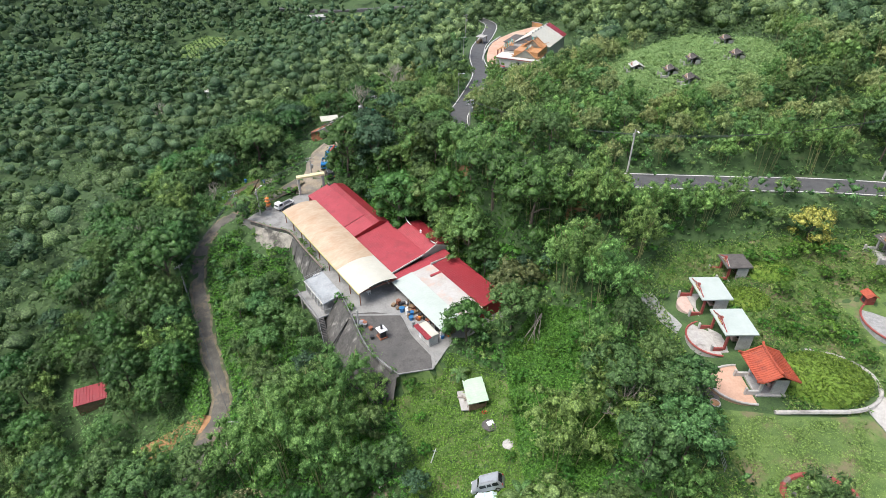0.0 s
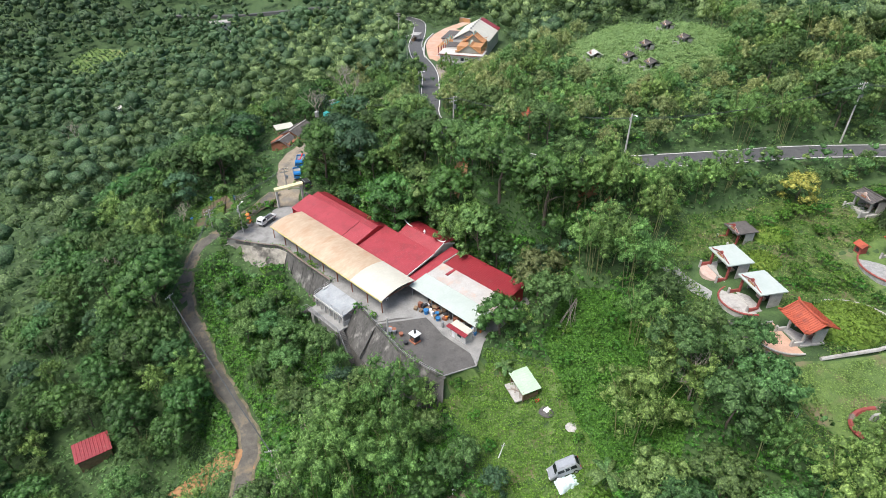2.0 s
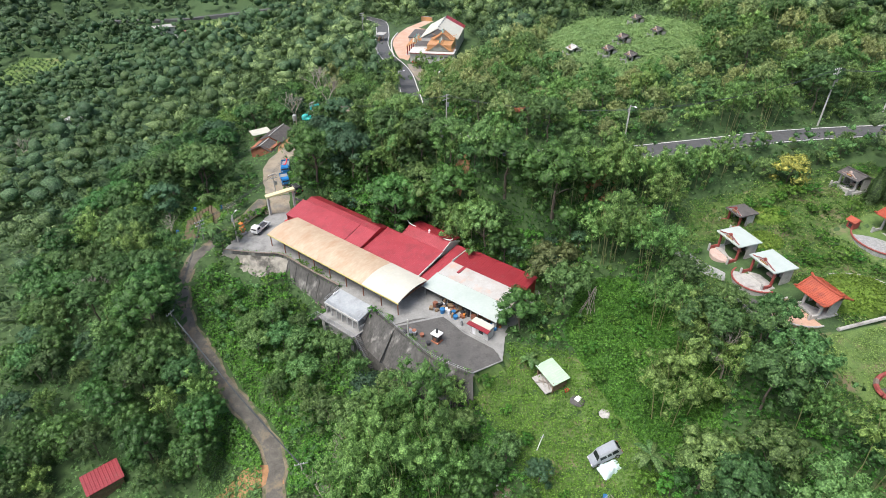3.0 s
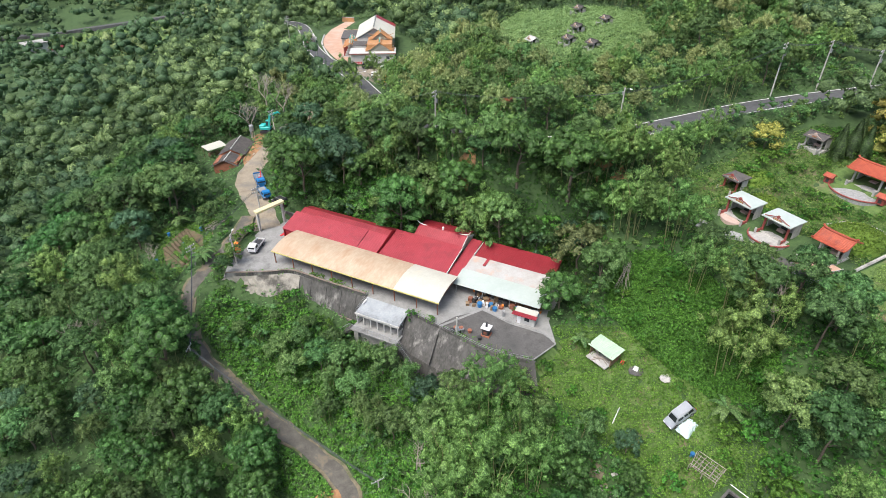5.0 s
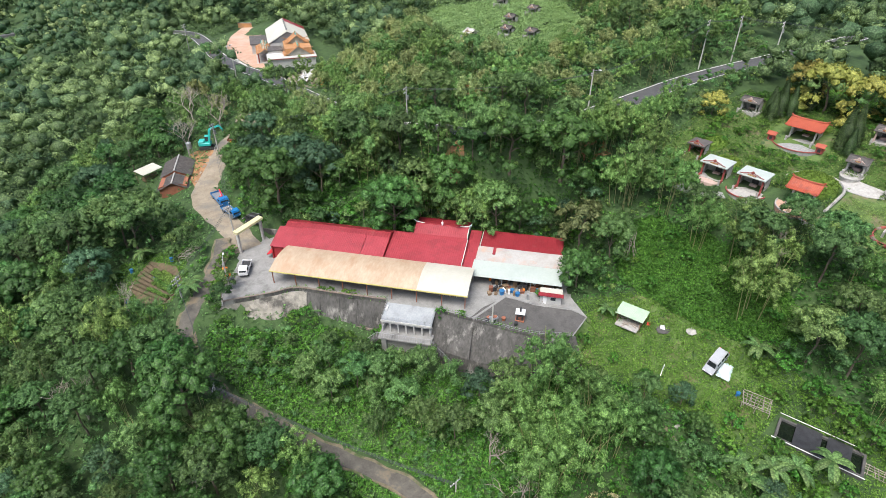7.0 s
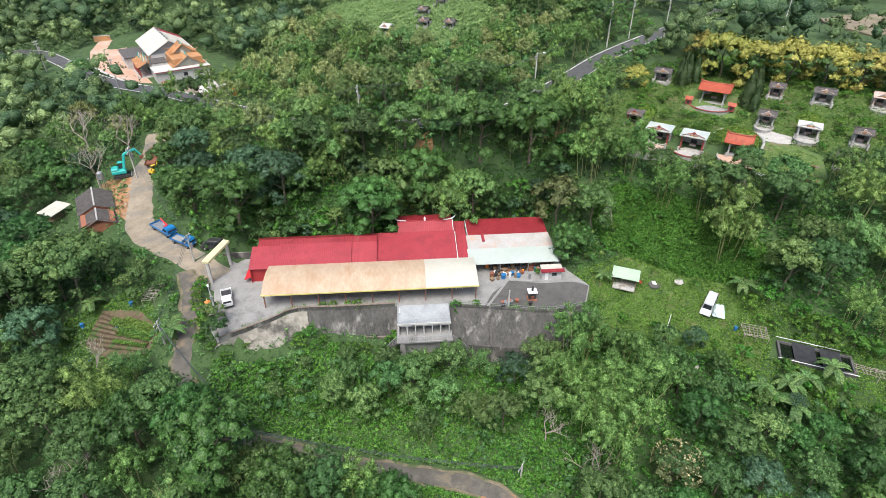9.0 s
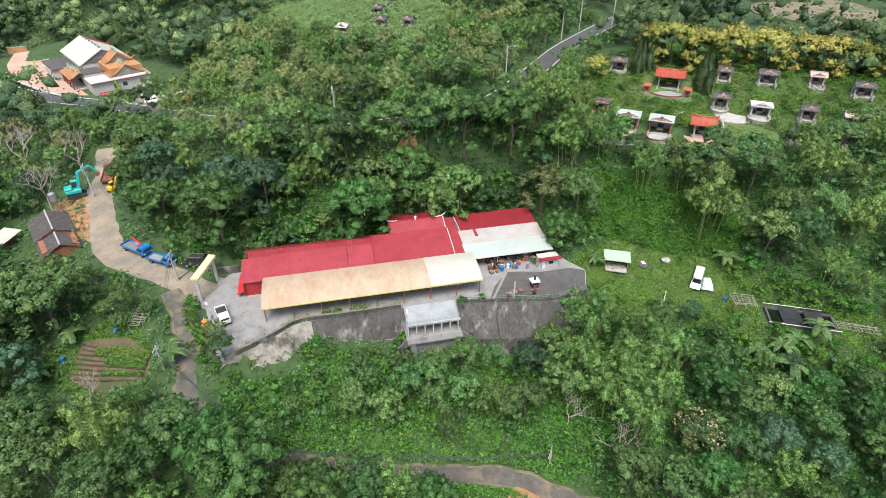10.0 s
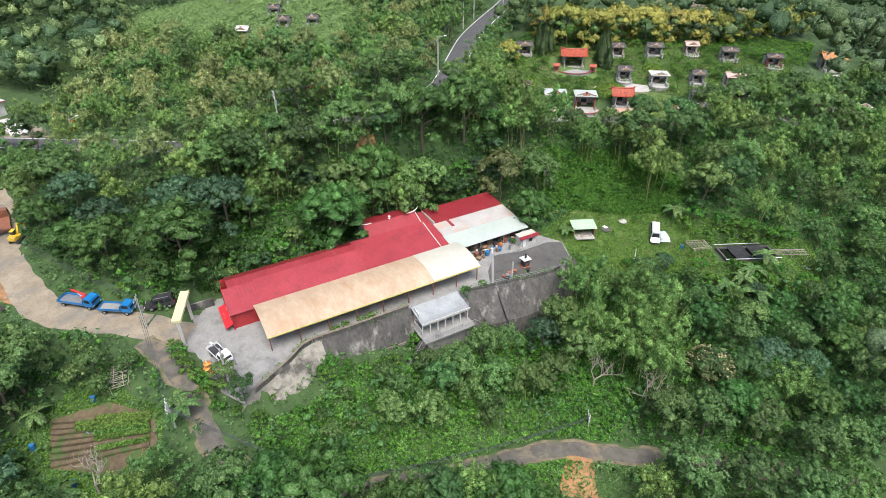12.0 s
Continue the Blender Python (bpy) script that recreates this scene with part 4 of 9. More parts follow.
tank_row = thing("water_tanks", "row of small white tanks at the pavilion roof edge", "tank", HALL @ pose(21.2, -1.8, 2.1))
for k in range(4):
    barred("tank", (0, -k * 0.32, 0), (0, -k * 0.32, 0.3), 0.12, M_PLASTIC, tank_row)
prail = thing("pavilion_railing", "grey steel railing along the pavilion terrace and stairs", "railing", HALL)
line = [(16.5, -7.4, -4.0), (20.4, -6.0, -0.8), (24.6, -6.0, -0.8), (29.2, -6.0, -0.8), (33.2, -6.9, -4.3)]
for (a0, b0) in zip(line, line[1:]):
    A, Bv = Vector(a0), Vector(b0)
    n = max(2, int((Bv - A).length / 0.28))
    for k in range(n + 1):
        p = A.lerp(Bv, k / n)
        if k % 4 == 0:
            barred("post", p, p + Vector((0, 0, 0.95)), 0.03, M_STEEL, prail, n=5)
        else:
            barred("baluster", p + Vector((0, 0, 0.1)), p + Vector((0, 0, 0.9)), 0.014, M_STEEL, prail, n=4)
    barred("handrail", A + Vector((0, 0, 0.95)), Bv + Vector((0, 0, 0.95)), 0.035, M_STEEL, prail, n=6)
for (u0, v0), (u1, v1) in (((20.9, -4.5), (28.9, -4.5)), ((20.9, -4.5), (20.9, -1.1)), ((28.9, -4.5), (28.9, -1.1))):
    n = max(2, int(math.hypot(u1 - u0, v1 - v0) / 1.0))
    for k in range(n + 1):
        u, v = u0 + (u1 - u0) * k / n, v0 + (v1 - v0) * k / n
        z = 1.6 + (v + 4.6) * 0.197
        barred("post", (u, v, z), (u, v, z + 0.75), 0.022, M_STEEL, prail, n=5)
    for h in (0.4, 0.75):
        barred("bar", (u0, v0, 1.6 + (v0 + 4.6) * 0.197 + h), (u1, v1, 1.6 + (v1 + 4.6) * 0.197 + h), 0.018, M_STEEL, prail, n=5)
for name, p, q, n in (("stairs", (29.2, -5.5, -0.85), (33.4, -6.3, -4.7), 20), ("stairs", (20.5, -5.5, -0.85), (16.3, -6.8, -4.4), 19)):
    st = thing(name, "narrow concrete stairs down from the pavilion", "stairs", HALL)
    P, Q = Vector(p), Vector(q)
    yaw = math.degrees(math.atan2(Q.y - P.y, Q.x - P.x))
    for k in range(n):
        c = P.lerp(Q, (k + 0.5) / n)
        ob = boxed("step", (-0.14, 0.14, -0.55, 0.55, -0.45, 0.0), M_YARD_DARK, st)
        ob.matrix_basis = pose(c.x, c.y, c.z, 0, 0, yaw)

# darker lower court and its kerb
court = [(34.5, -2.0), (38, -2.7), (44, -3.7), (50.45, -2.5), (52.4, 2.15), (50.2, 3.4), (44.5, 3.4), (39.5, 4.6), (36.2, 1.2)]
sheet("lower_court", [bxy(u, v) for u, v in court], M_YARD_DARK, 0.06, "dark patched concrete court", "yard", flat=YARD, step=2.0)
kerb = [(35.0, -2.0), (39.4, 4.7), (44.5, 3.9), (50, 3.9), (52.2, 2.6)]
for (u0, v0), (u1, v1) in zip(kerb, kerb[1:]):
    L = math.hypot(u1 - u0, v1 - v0)
    ob = boxed("kerb", (0, L, -0.2, 0.2, 0, 0.10), M_YARD, None, 0.02)
    ob.matrix_basis = HALL @ pose(u0, v0, YARD + 0.03, 0, 0, math.degrees(math.atan2(v1 - v0, u1 - u0)))
    tagged(ob, "grey concrete kerb strip across the court", "kerb", kind="structure")
burner = thing("incense_burner", "small black and red brick incense burner with a white capped chimney", "burner", HALL @ pose(42.3, -0.6, YARD + 0.06))
boxed("body", (-0.55, 0.55, -0.5, 0.5, 0, 1.5), M_DARK, burner, 0.03)
boxed("base", (-0.7, 0.7, -0.65, 0.65, 0, 0.25), M_BRICK, burner, 0.02)
boxed("cap", (-0.75, 0.75, -0.7, 0.7, 1.5, 1.66), M_PLASTIC, burner, 0.03, "white cap slab")
boxed("door", (-0.25, 0.25, -0.53, -0.5, 0.45, 0.95), M_RUST, burner)
boxed("chimney", (-0.14, 0.14, -0.14, 0.14, 1.66, 2.5), M_DARK, burner, 0.02)
annex = thing("annex_hut", "small white plastered hut with a red metal roof strip", "hut", HALL @ pose(45.0, 4.3, YARD))
boxed("wall", (0, 3.4, 0, 1.6, 0, 1.9), M_WHITE, annex, 0.02)
boxed("flat_roof", (-0.1, 3.5, 0.25, 1.7, 1.9, 2.0), M_CREAM, annex, 0.02)
boxed("door", (0.5, 1.1, -0.04, 0.0, 0, 1.5), M_PLASTIC, annex)
boxed("window", (1.7, 2.5, -0.03, 0.0, 0.8, 1.4), M_GLASS, annex)
roof_sheet("roof", -0.3, 3.7, [(-0.55, 1.95), (0.25, 2.05)], M_RED_DEEP, annex, 0.4, 0.03)

pag = thing("incense_pagoda", "small orange-roofed incense pagoda at the yard corner", "burner", HALL @ pose(-7.9, -0.6, YARD))
boxed("base", (-0.6, 0.6, -0.6, 0.6, 0, 0.5), M_STONE, pag, 0.04)
for k, (r, z) in enumerate(((0.45, 0.5), (0.38, 1.25), (0.3, 1.95))):
    barred("body", (0, 0, z), (0, 0, z + 0.55), r, M_TILE_ORANGE, pag, r * 0.95, 6)
    barred("tier_roof", (0, 0, z + 0.55), (0, 0, z + 0.78), r * 1.7, M_ORANGE, pag, r * 0.6, 6, "orange tiered roof")
barred("finial", (0, 0, 2.7), (0, 0, 3.2), 0.1, M_YELLOW, pag, 0.02, 6)
# clutter of the open workshop
crng = random.Random(5)
for k in range(84):
    u, v = crng.uniform(36.0, 48.2), crng.uniform(4.7, 9.5)
    w, d, h = crng.uniform(0.3, 0.9), crng.uniform(0.3, 0.8), crng.uniform(0.3, 1.1)
    mt, nm, lb = crng.choice(((M_WOOD, "crate", "stacked wooden crate in the open workshop"), (M_ORANGE, "tub", "orange-red plastic tub in the workshop"), (M_BLUEPLASTIC, "barrel", "blue plastic barrel in the workshop"), (M_STEEL, "metal_box", "grey metal box in the workshop"), (M_RUST, "machine", "rusty machine part in the workshop"), (M_WOOD, "crate", "stacked wooden crate in the open workshop"), (M_DARK, "engine", "dark oily engine block in the workshop"), (M_PLASTIC, "white_box", "white box in the workshop")))
    ob = thing(nm, lb, "clutter", HALL @ pose(u, v, YARD + 0.03, 0, 0, crng.uniform(0, 90)))
    if nm in ("tub", "barrel"):
        barred("body", (0, 0, 0), (0, 0, h * 0.8), w * 0.42, mt, ob, w * 0.48, 12)
        barred("rim", (0, 0, h * 0.8), (0, 0, h * 0.8 + 0.05), w * 0.52, mt, ob, w * 0.52, 12)
    else:
        boxed("body", (-w / 2, w / 2, -d / 2, d / 2, 0, h), mt, ob, 0.03)
        boxed("lid", (-w / 2 - 0.03, w / 2 + 0.03, -d / 2 - 0.03, d / 2 + 0.03, h, h + 0.05), mt, ob, 0.01)
chair = thing("plastic_chair", "white plastic chair under the canopy", "chair", HALL @ pose(28.9, 3.0, YARD + 0.03), "chairs under the canopy")
boxed("seat", (-0.22, 0.22, -0.22, 0.22, 0.40, 0.45), M_PLASTIC, chair, 0.015)
boxed("backrest", (-0.22, 0.22, 0.19, 0.23, 0.45, 0.85), M_PLASTIC, chair, 0.015)
for x in (-0.19, 0.19):
    for y in (-0.19, 0.19):
        boxed("leg", (x - 0.025, x + 0.025, y - 0.025, y + 0.025, 0, 0.40), M_PLASTIC, chair)
for k in range(1, 5):
    copy_thing(chair, HALL @ pose(28.9 + k * 0.62, 3.0, YARD + 0.03, 0, 0, crng.uniform(-8, 8)))
for k in range(9):
    u, v = crng.uniform(36.8, 48.5), crng.uniform(-2.6, -1.2)
    mt, nm, lb = crng.choice(((M_BRICK, "jar", "dark red glazed jar on the court"), (M_STEEL, "bucket", "dull metal bucket on the court"), (M_DARK, "jar", "black glazed jar on the court"), (M_BRICK, "jar", "dark red glazed jar on the court")))
    ob = thing(nm, lb, "container", HALL @ pose(u, v, YARD + 0.07))
    h = crng.uniform(0.4, 0.8)
    barred("body", (0, 0, 0), (0, 0, h), 0.24, mt, ob, 0.34, 12)
    barred("rim", (0, 0, h), (0, 0, h + 0.06), 0.36, mt, ob, 0.36, 12)

# entrance gate beam
gate = thing("gate_beam", "pale yellow beam gate across the yard entrance on grey posts", "gate", HALL)
A, Bv = Vector((-10.0, 7.3, 6.5)), Vector((-7.9, 13.1, 6.9))
L, yaw = (Bv - A).length, math.degrees(math.atan2(5.8, 2.1))
ob = boxed("beam", (0, L, -0.6, 0.6, -0.35, 0.12), M_GATE, gate, 0.03, "pale yellow boxed beam")
ob.matrix_basis = pose(A.x, A.y, A.z, 0, -3.5, yaw)
for f in (0.06, 0.94):
    p = A.lerp(Bv, f)
    boxed("post", (p.x - 0.22, p.x + 0.22, p.y - 0.22, p.y + 0.22, 1.6, p.z - 0.2), M_POLE, gate, 0.03)
bm = bmesh.new()
box(bm, -9.6, -4.5, 14.3, 14.6, 1.8, 3.4)
ob = part("bank_wall", bm, M_WALLC)
ob.matrix_basis = HALL
tagged(ob, "low grey concrete bank wall behind the parked vehicles", "wall", kind="structure")

# ---- vehicles ----
def shell(name, outline, half, material, parent, taper=0.0, top=None, bevel=0.05, label=""):
    """A body from a side outline of (x, z), as wide as 2 half, narrower by taper above the height top."""
    bm = bmesh.new()
    def y(z):
        return half - (taper * max(0, z - top) if top is not None else 0)
    a = [bm.verts.new((x, -y(z), z)) for x, z in outline]
    b = [bm.verts.new((x, y(z), z)) for x, z in outline]
    bm.faces.new(a)
    bm.faces.new(b[::-1])
    for k in range(len(a)):
        j = (k + 1) % len(a)
        bm.faces.new((a[j], a[k], b[k], b[j]))
    bmesh.ops.recalc_face_normals(bm, faces=bm.faces[:])
    if bevel:
        bmesh.ops.bevel(bm, geom=bm.edges[:], offset=bevel, segments=2, affect="EDGES", clamp_overlap=True)
    return part(name, bm, material, parent, label)


def wheel(parent, x, y, r, w=0.2):
    ob = barred("wheel", (0, -w / 2, 0), (0, w / 2, 0), r, M_TYRE, parent, n=14)
    ob.location = (x, y, r)
    s = 1 if y > 0 else -1
    barred("rim", (0, s * w / 2 - s * 0.02, 0), (0, s * w / 2 + s * 0.02, 0), r * 0.58, M_STEEL, ob, n=10)


def pane(name, corners, parent, label="dark glass"):
    bm = bmesh.new()
    bm.faces.new([bm.verts.new(c) for c in corners])
    bmesh.ops.solidify(bm, geom=bm.faces[:], thickness=0.02)
    bmesh.ops.recalc_face_normals(bm, faces=bm.faces[:])
    return part(name, bm, M_GLASS, parent, label)


def flatbed(name, label, m, paint, length=4.6, half=0.85, bed=None, crane=False):
    """A small cab-over truck with a drop-side bed; it faces +x."""
    t = thing(name, label, "truck", m)
    k = length / 2
    shell("cab", [(k - 1.45, 0.55), (k - 0.05, 0.55), (k, 1.15), (k - 0.28, 1.85), (k - 1.35, 1.88), (k - 1.45, 1.2)], half, paint, t, 0.12, 1.2)
    pane("windscreen", [(k - 0.02, -half + 0.15, 1.22), (k - 0.02, half - 0.15, 1.22), (k - 0.26, half - 0.2, 1.78), (k - 0.26, -half + 0.2, 1.78)], t)
    for s in (-1, 1):
        pane("side_window", [(k - 1.25, s * (half + 0.0), 1.25), (k - 0.35, s * (half + 0.0), 1.25), (k - 0.45, s * (half - 0.05), 1.7), (k - 1.25, s * (half - 0.05), 1.7)], t)
        boxed("headlight", (k - 0.03, k + 0.02, s * half * 0.75 - 0.14, s * half * 0.75 + 0.14, 0.72, 0.86), M_PLASTIC, t)
        wheel(t, k - 0.75, s * (half - 0.1), 0.32)
        wheel(t, -k + 0.85, s * (half - 0.1), 0.32)
    boxed("chassis", (-k + 0.1, k - 0.3, -0.35, 0.35, 0.38, 0.6), M_DARK, t)
    boxed("bed_floor", (-k, k - 1.55, -half, half, 0.66, 0.74), bed or paint, t, 0.01)
    for s in (-1, 1):
        boxed("side_board", (-k, k - 1.55, s * half - 0.03, s * half + 0.03, 0.74, 1.08), paint, t, 0.01)
    boxed("tailboard", (-k - 0.03, -k + 0.03, -half, half, 0.74, 1.08), paint, t, 0.01)
    boxed("headboard", (k - 1.62, k - 1.56, -half, half, 0.74, 1.45), paint, t, 0.01)
    if crane:
        boxed("crane_base", (k - 2.1, k - 1.65, -0.3, 0.3, 0.74, 1.7), M_AWNING, t, 0.04, "red crane base")
        ob = boxed("crane_boom", (-2.4, 0.2, -0.11, 0.11, -0.12, 0.14), M_AWNING, t, 0.03, "folded red crane boom")
        ob.matrix_basis = pose(k - 1.8, 0.25, 1.75, 0, 6, -8)
        barred("crane_ram", (k - 1.9, 0.1, 1.2), (k - 2.9, 0.2, 1.85), 0.06, M_STEEL, t)
    return t


def wagon(name, label, m, paint, length=4.5, half=0.86, height=1.85, nose=0.9, category="van"):
    """A van or an estate car; it faces +x."""
    t = thing(name, label, category, m)
    k, h = length / 2, height
    shell("body", [(-k, 0.35), (k, 0.35), (k + 0.02, 0.75), (k - nose, 1.02), (k - nose - 0.62, h - 0.08), (-k + 0.35, h), (-k + 0.05, 1.05)], half, paint, t, 0.16, 1.0, 0.06)
    pane("windscreen", [(k - nose - 0.02, -half + 0.16, 1.06), (k - nose - 0.02, half - 0.16, 1.06), (k - nose - 0.54, half - 0.24, h - 0.16), (k - nose - 0.54, -half + 0.24, h - 0.16)], t)
    pane("rear_window", [(-k + 0.03, -half + 0.2, 1.1), (-k + 0.03, half - 0.2, 1.1), (-k + 0.27, half - 0.26, h - 0.16), (-k + 0.27, -half + 0.26, h - 0.16)], t)
    for s in (-1, 1):
        for a, b in ((k - nose - 1.35, k - nose - 0.45), (-k + 1.35, k - nose - 1.45), (-k + 0.4, -k + 1.25)):
            pane("side_window", [(a, s * (half + 0.005), 1.08), (b, s * (half + 0.005), 1.08), (b - 0.08, s * (half - 0.09), h - 0.2), (a + 0.04, s * (half - 0.09), h - 0.2)], t)
        boxed("headlight", (k - 0.1, k + 0.03, s * half * 0.72 - 0.16, s * half * 0.72 + 0.16, 0.62, 0.78), M_PLASTIC, t, 0.01)
        boxed("tail_light", (-k - 0.01, -k + 0.04, s * half * 0.85 - 0.07, s * half * 0.85 + 0.07, 0.75, 1.05), M_AWNING, t)
        wheel(t, k - 0.85, s * (half - 0.08), 0.33)
        wheel(t, -k + 0.85, s * (half - 0.08), 0.33)
        boxed("roof_rail", (-k + 0.7, k - nose - 0.8, s * (half - 0.3) - 0.025, s * (half - 0.3) + 0.025, h - 0.03, h + 0.04), M_STEEL, t)
    boxed("bumper", (k - 0.02, k + 0.08, -half + 0.1, half - 0.1, 0.38, 0.58), M_DARK, t, 0.03)
    return t


def toward(x0, y0, x1, y1, lift=0.12):
    """The pose of a vehicle that stands between a rear and a front place."""
    x, y = (x0 + x1) / 2, (y0 + y1) / 2
    za, zb = land_at(x0, y0), land_at(x1, y1)
    L = math.hypot(x1 - x0, y1 - y0)
    return pose(x, y, (za + zb) / 2 + lift, 0, -math.degrees(math.atan2(zb - za, L)), math.degrees(math.atan2(y1 - y0, x1 - x0)))


flatbed("crane_truck", "bright blue flatbed truck with a folded red crane", toward(-28.6, 132.6, -28.9, 127.7), M_BLUE, 5.6, 0.95, M_STEEL, True)
flatbed("small_truck", "blue flatbed truck with a dusty empty bed", toward(-29.5, 126.2, -29.1, 122.2), M_BLUE, 4.7, 0.85, M_YARD)
flatbed("pickup_truck", "small white truck with an open bed in the yard", toward(-33.9, 108.4, -36.5, 104.9, 0.05), M_PLASTIC, 4.3, 0.78, M_DARK)
wagon("off_road_car", "dark green boxy car parked behind the gate", toward(-26.6, 117.2, -27.9, 120.4), M_DARK, 4.2, 0.85, 1.8, 0.75, "car")
wagon("van", "silver-white van parked on the grass", toward(8.0, 40.6, 3.8, 41.0, 0.03), M_SILVER, 4.3, 0.8, 1.75)
wagon("pickup_car", "dark grey car parked beside the temple", toward(17.4, 184.7, 22.0, 181.8, 0.1), M_DARK, 5.0, 0.92, 1.7, 1.3, "car")
wagon("small_car", "white small off-road car by the road", toward(17.1, 174.2, 17.7, 170.6, 0.1), M_PLASTIC, 3.8, 0.8, 1.65, 0.8, "car")

bm = bmesh.new()
bmesh.ops.create_grid(bm, x_segments=12, y_segments=9, size=1)
for v in bm.verts:
    e = max(abs(v.co.x), abs(v.co.y))
    v.co = Vector((v.co.x * 1.5, v.co.y * 0.95, 0.95 * (1 - max(0, e - 0.6) / 0.4) ** 0.6 if e < 1 else 0.0)) + Vector((rng.normal(0, 0.04), rng.normal(0, 0.04), rng.normal(0, 0.06) if e < 1 else 0))
heap = part("covered_heap", bm, M_TARP)
heap.matrix_basis = pose(5.6, 39.2, land_at(5.6, 39.2), 0, 0, 8)
tagged(heap, "pile covered with a pale blue tarpaulin beside the van", "tarpaulin")


def digger(name, label, m, paint, s=1.0, boom=((0.6, 1.5), (1.6, 3.6), (3.6, 3.0), (3.9, 1.2)), turn=0):
    """A tracked excavator, boom towards +x."""
    t = thing(name, label, "excavator", m @ Matrix.Diagonal((s, s, s, 1)))
    for y in (-0.85, 0.85):
        shell("crawler", [(-1.3, 0.0), (1.3, 0.0), (1.55, 0.32), (1.3, 0.62), (-1.3, 0.62), (-1.55, 0.32)], 0.22, M_DARK, t, bevel=0.06).location.y = y
    boxed("undercarriage", (-0.7, 0.7, -0.7, 0.7, 0.3, 0.75), M_DARK, t)
    boxed("house", (-1.5, 0.9, -0.85, 0.85, 0.78, 1.45), paint, t, 0.1)
    boxed("engine_cover", (-1.5, -0.3, -0.85, 0.85, 1.45, 1.85), paint, t, 0.12)
    boxed("cab", (-0.25, 0.9, 0.1, 0.85, 1.45, 2.5), M_GLASS, t, 0.08, "glazed cab")
    boxed("cab_roof", (-0.3, 0.95, 0.05, 0.9, 2.5, 2.6), paint, t, 0.03)
    for (x0, z0), (x1, z1), r in zip(boom, boom[1:], (0.2, 0.17, 0.12)):
        L = math.hypot(x1 - x0, z1 - z0)
        ob = boxed("boom", (0, L, -r, r, -r * 1.1, r * 1.1), paint, t, 0.04)
        ob.matrix_basis = pose(x0, -0.25, z0, 0, -math.degrees(math.atan2(z1 - z0, x1 - x0)), 0)
    x, z = boom[-1]
    shell("bucket", [(x - 0.35, z), (x + 0.25, z + 0.1), (x + 0.3, z - 0.35), (x - 0.05, z - 0.65), (x - 0.4, z - 0.5)], 0.38, M_RUST if paint is M_TEAL else M_STEEL, t, bevel=0.03).location.y = -0.25
    barred("ram", (0.7, -0.25, 1.3), ((boom[1][0] + boom[0][0]) / 2 + 0.35, -0.25, (boom[1][1] + boom[0][1]) / 2), 0.06, M_STEEL, t)
    boxed("blade", (1.5, 1.62, -1.05, 1.05, 0.05, 0.5), M_STEEL, t, 0.02)
    return t


digger("excavator", "teal excavator with a raised boom on orange soil", pose(-20.9, 153.4, land_at(-20.9, 153.4) + 0.2, 0, 0, -35), M_TEAL, 1.15, ((0.6, 1.5), (1.2, 4.2), (3.2, 4.9), (4.0, 3.6)))
digger("mini_excavator", "small yellow excavator with a blue canopy on the track", toward(-15.0, 149.6, -18.4, 147.2, 0.1) @ pose(0, 0, 0, 0, 0, 150), M_MACHINE, 0.72, ((0.6, 1.5), (1.8, 3.4), (3.3, 2.6), (3.4, 1.2)))
flatbed("dump_truck", "white and orange truck with a rusty tipping bed on the track", toward(-16.0, 150.9, -11.2, 154.8), M_RUST, 6.0, 1.05, M_RUST)

# ---- graves on the terrace, all facing west ----
def tiled(name, y0, y1, slopes, material, parent, pitch=0.32, rib=0.06):
    """Tiled slopes whose tile rows run down along x; slopes hold (x, z) profiles."""
    for prof in slopes:
        ob = roof_sheet(name, y0, y1, [(-x, z) for x, z in prof], material, parent, pitch, rib)
        ob.matrix_basis = pose(0, 0, 0, 0, 0, 90)


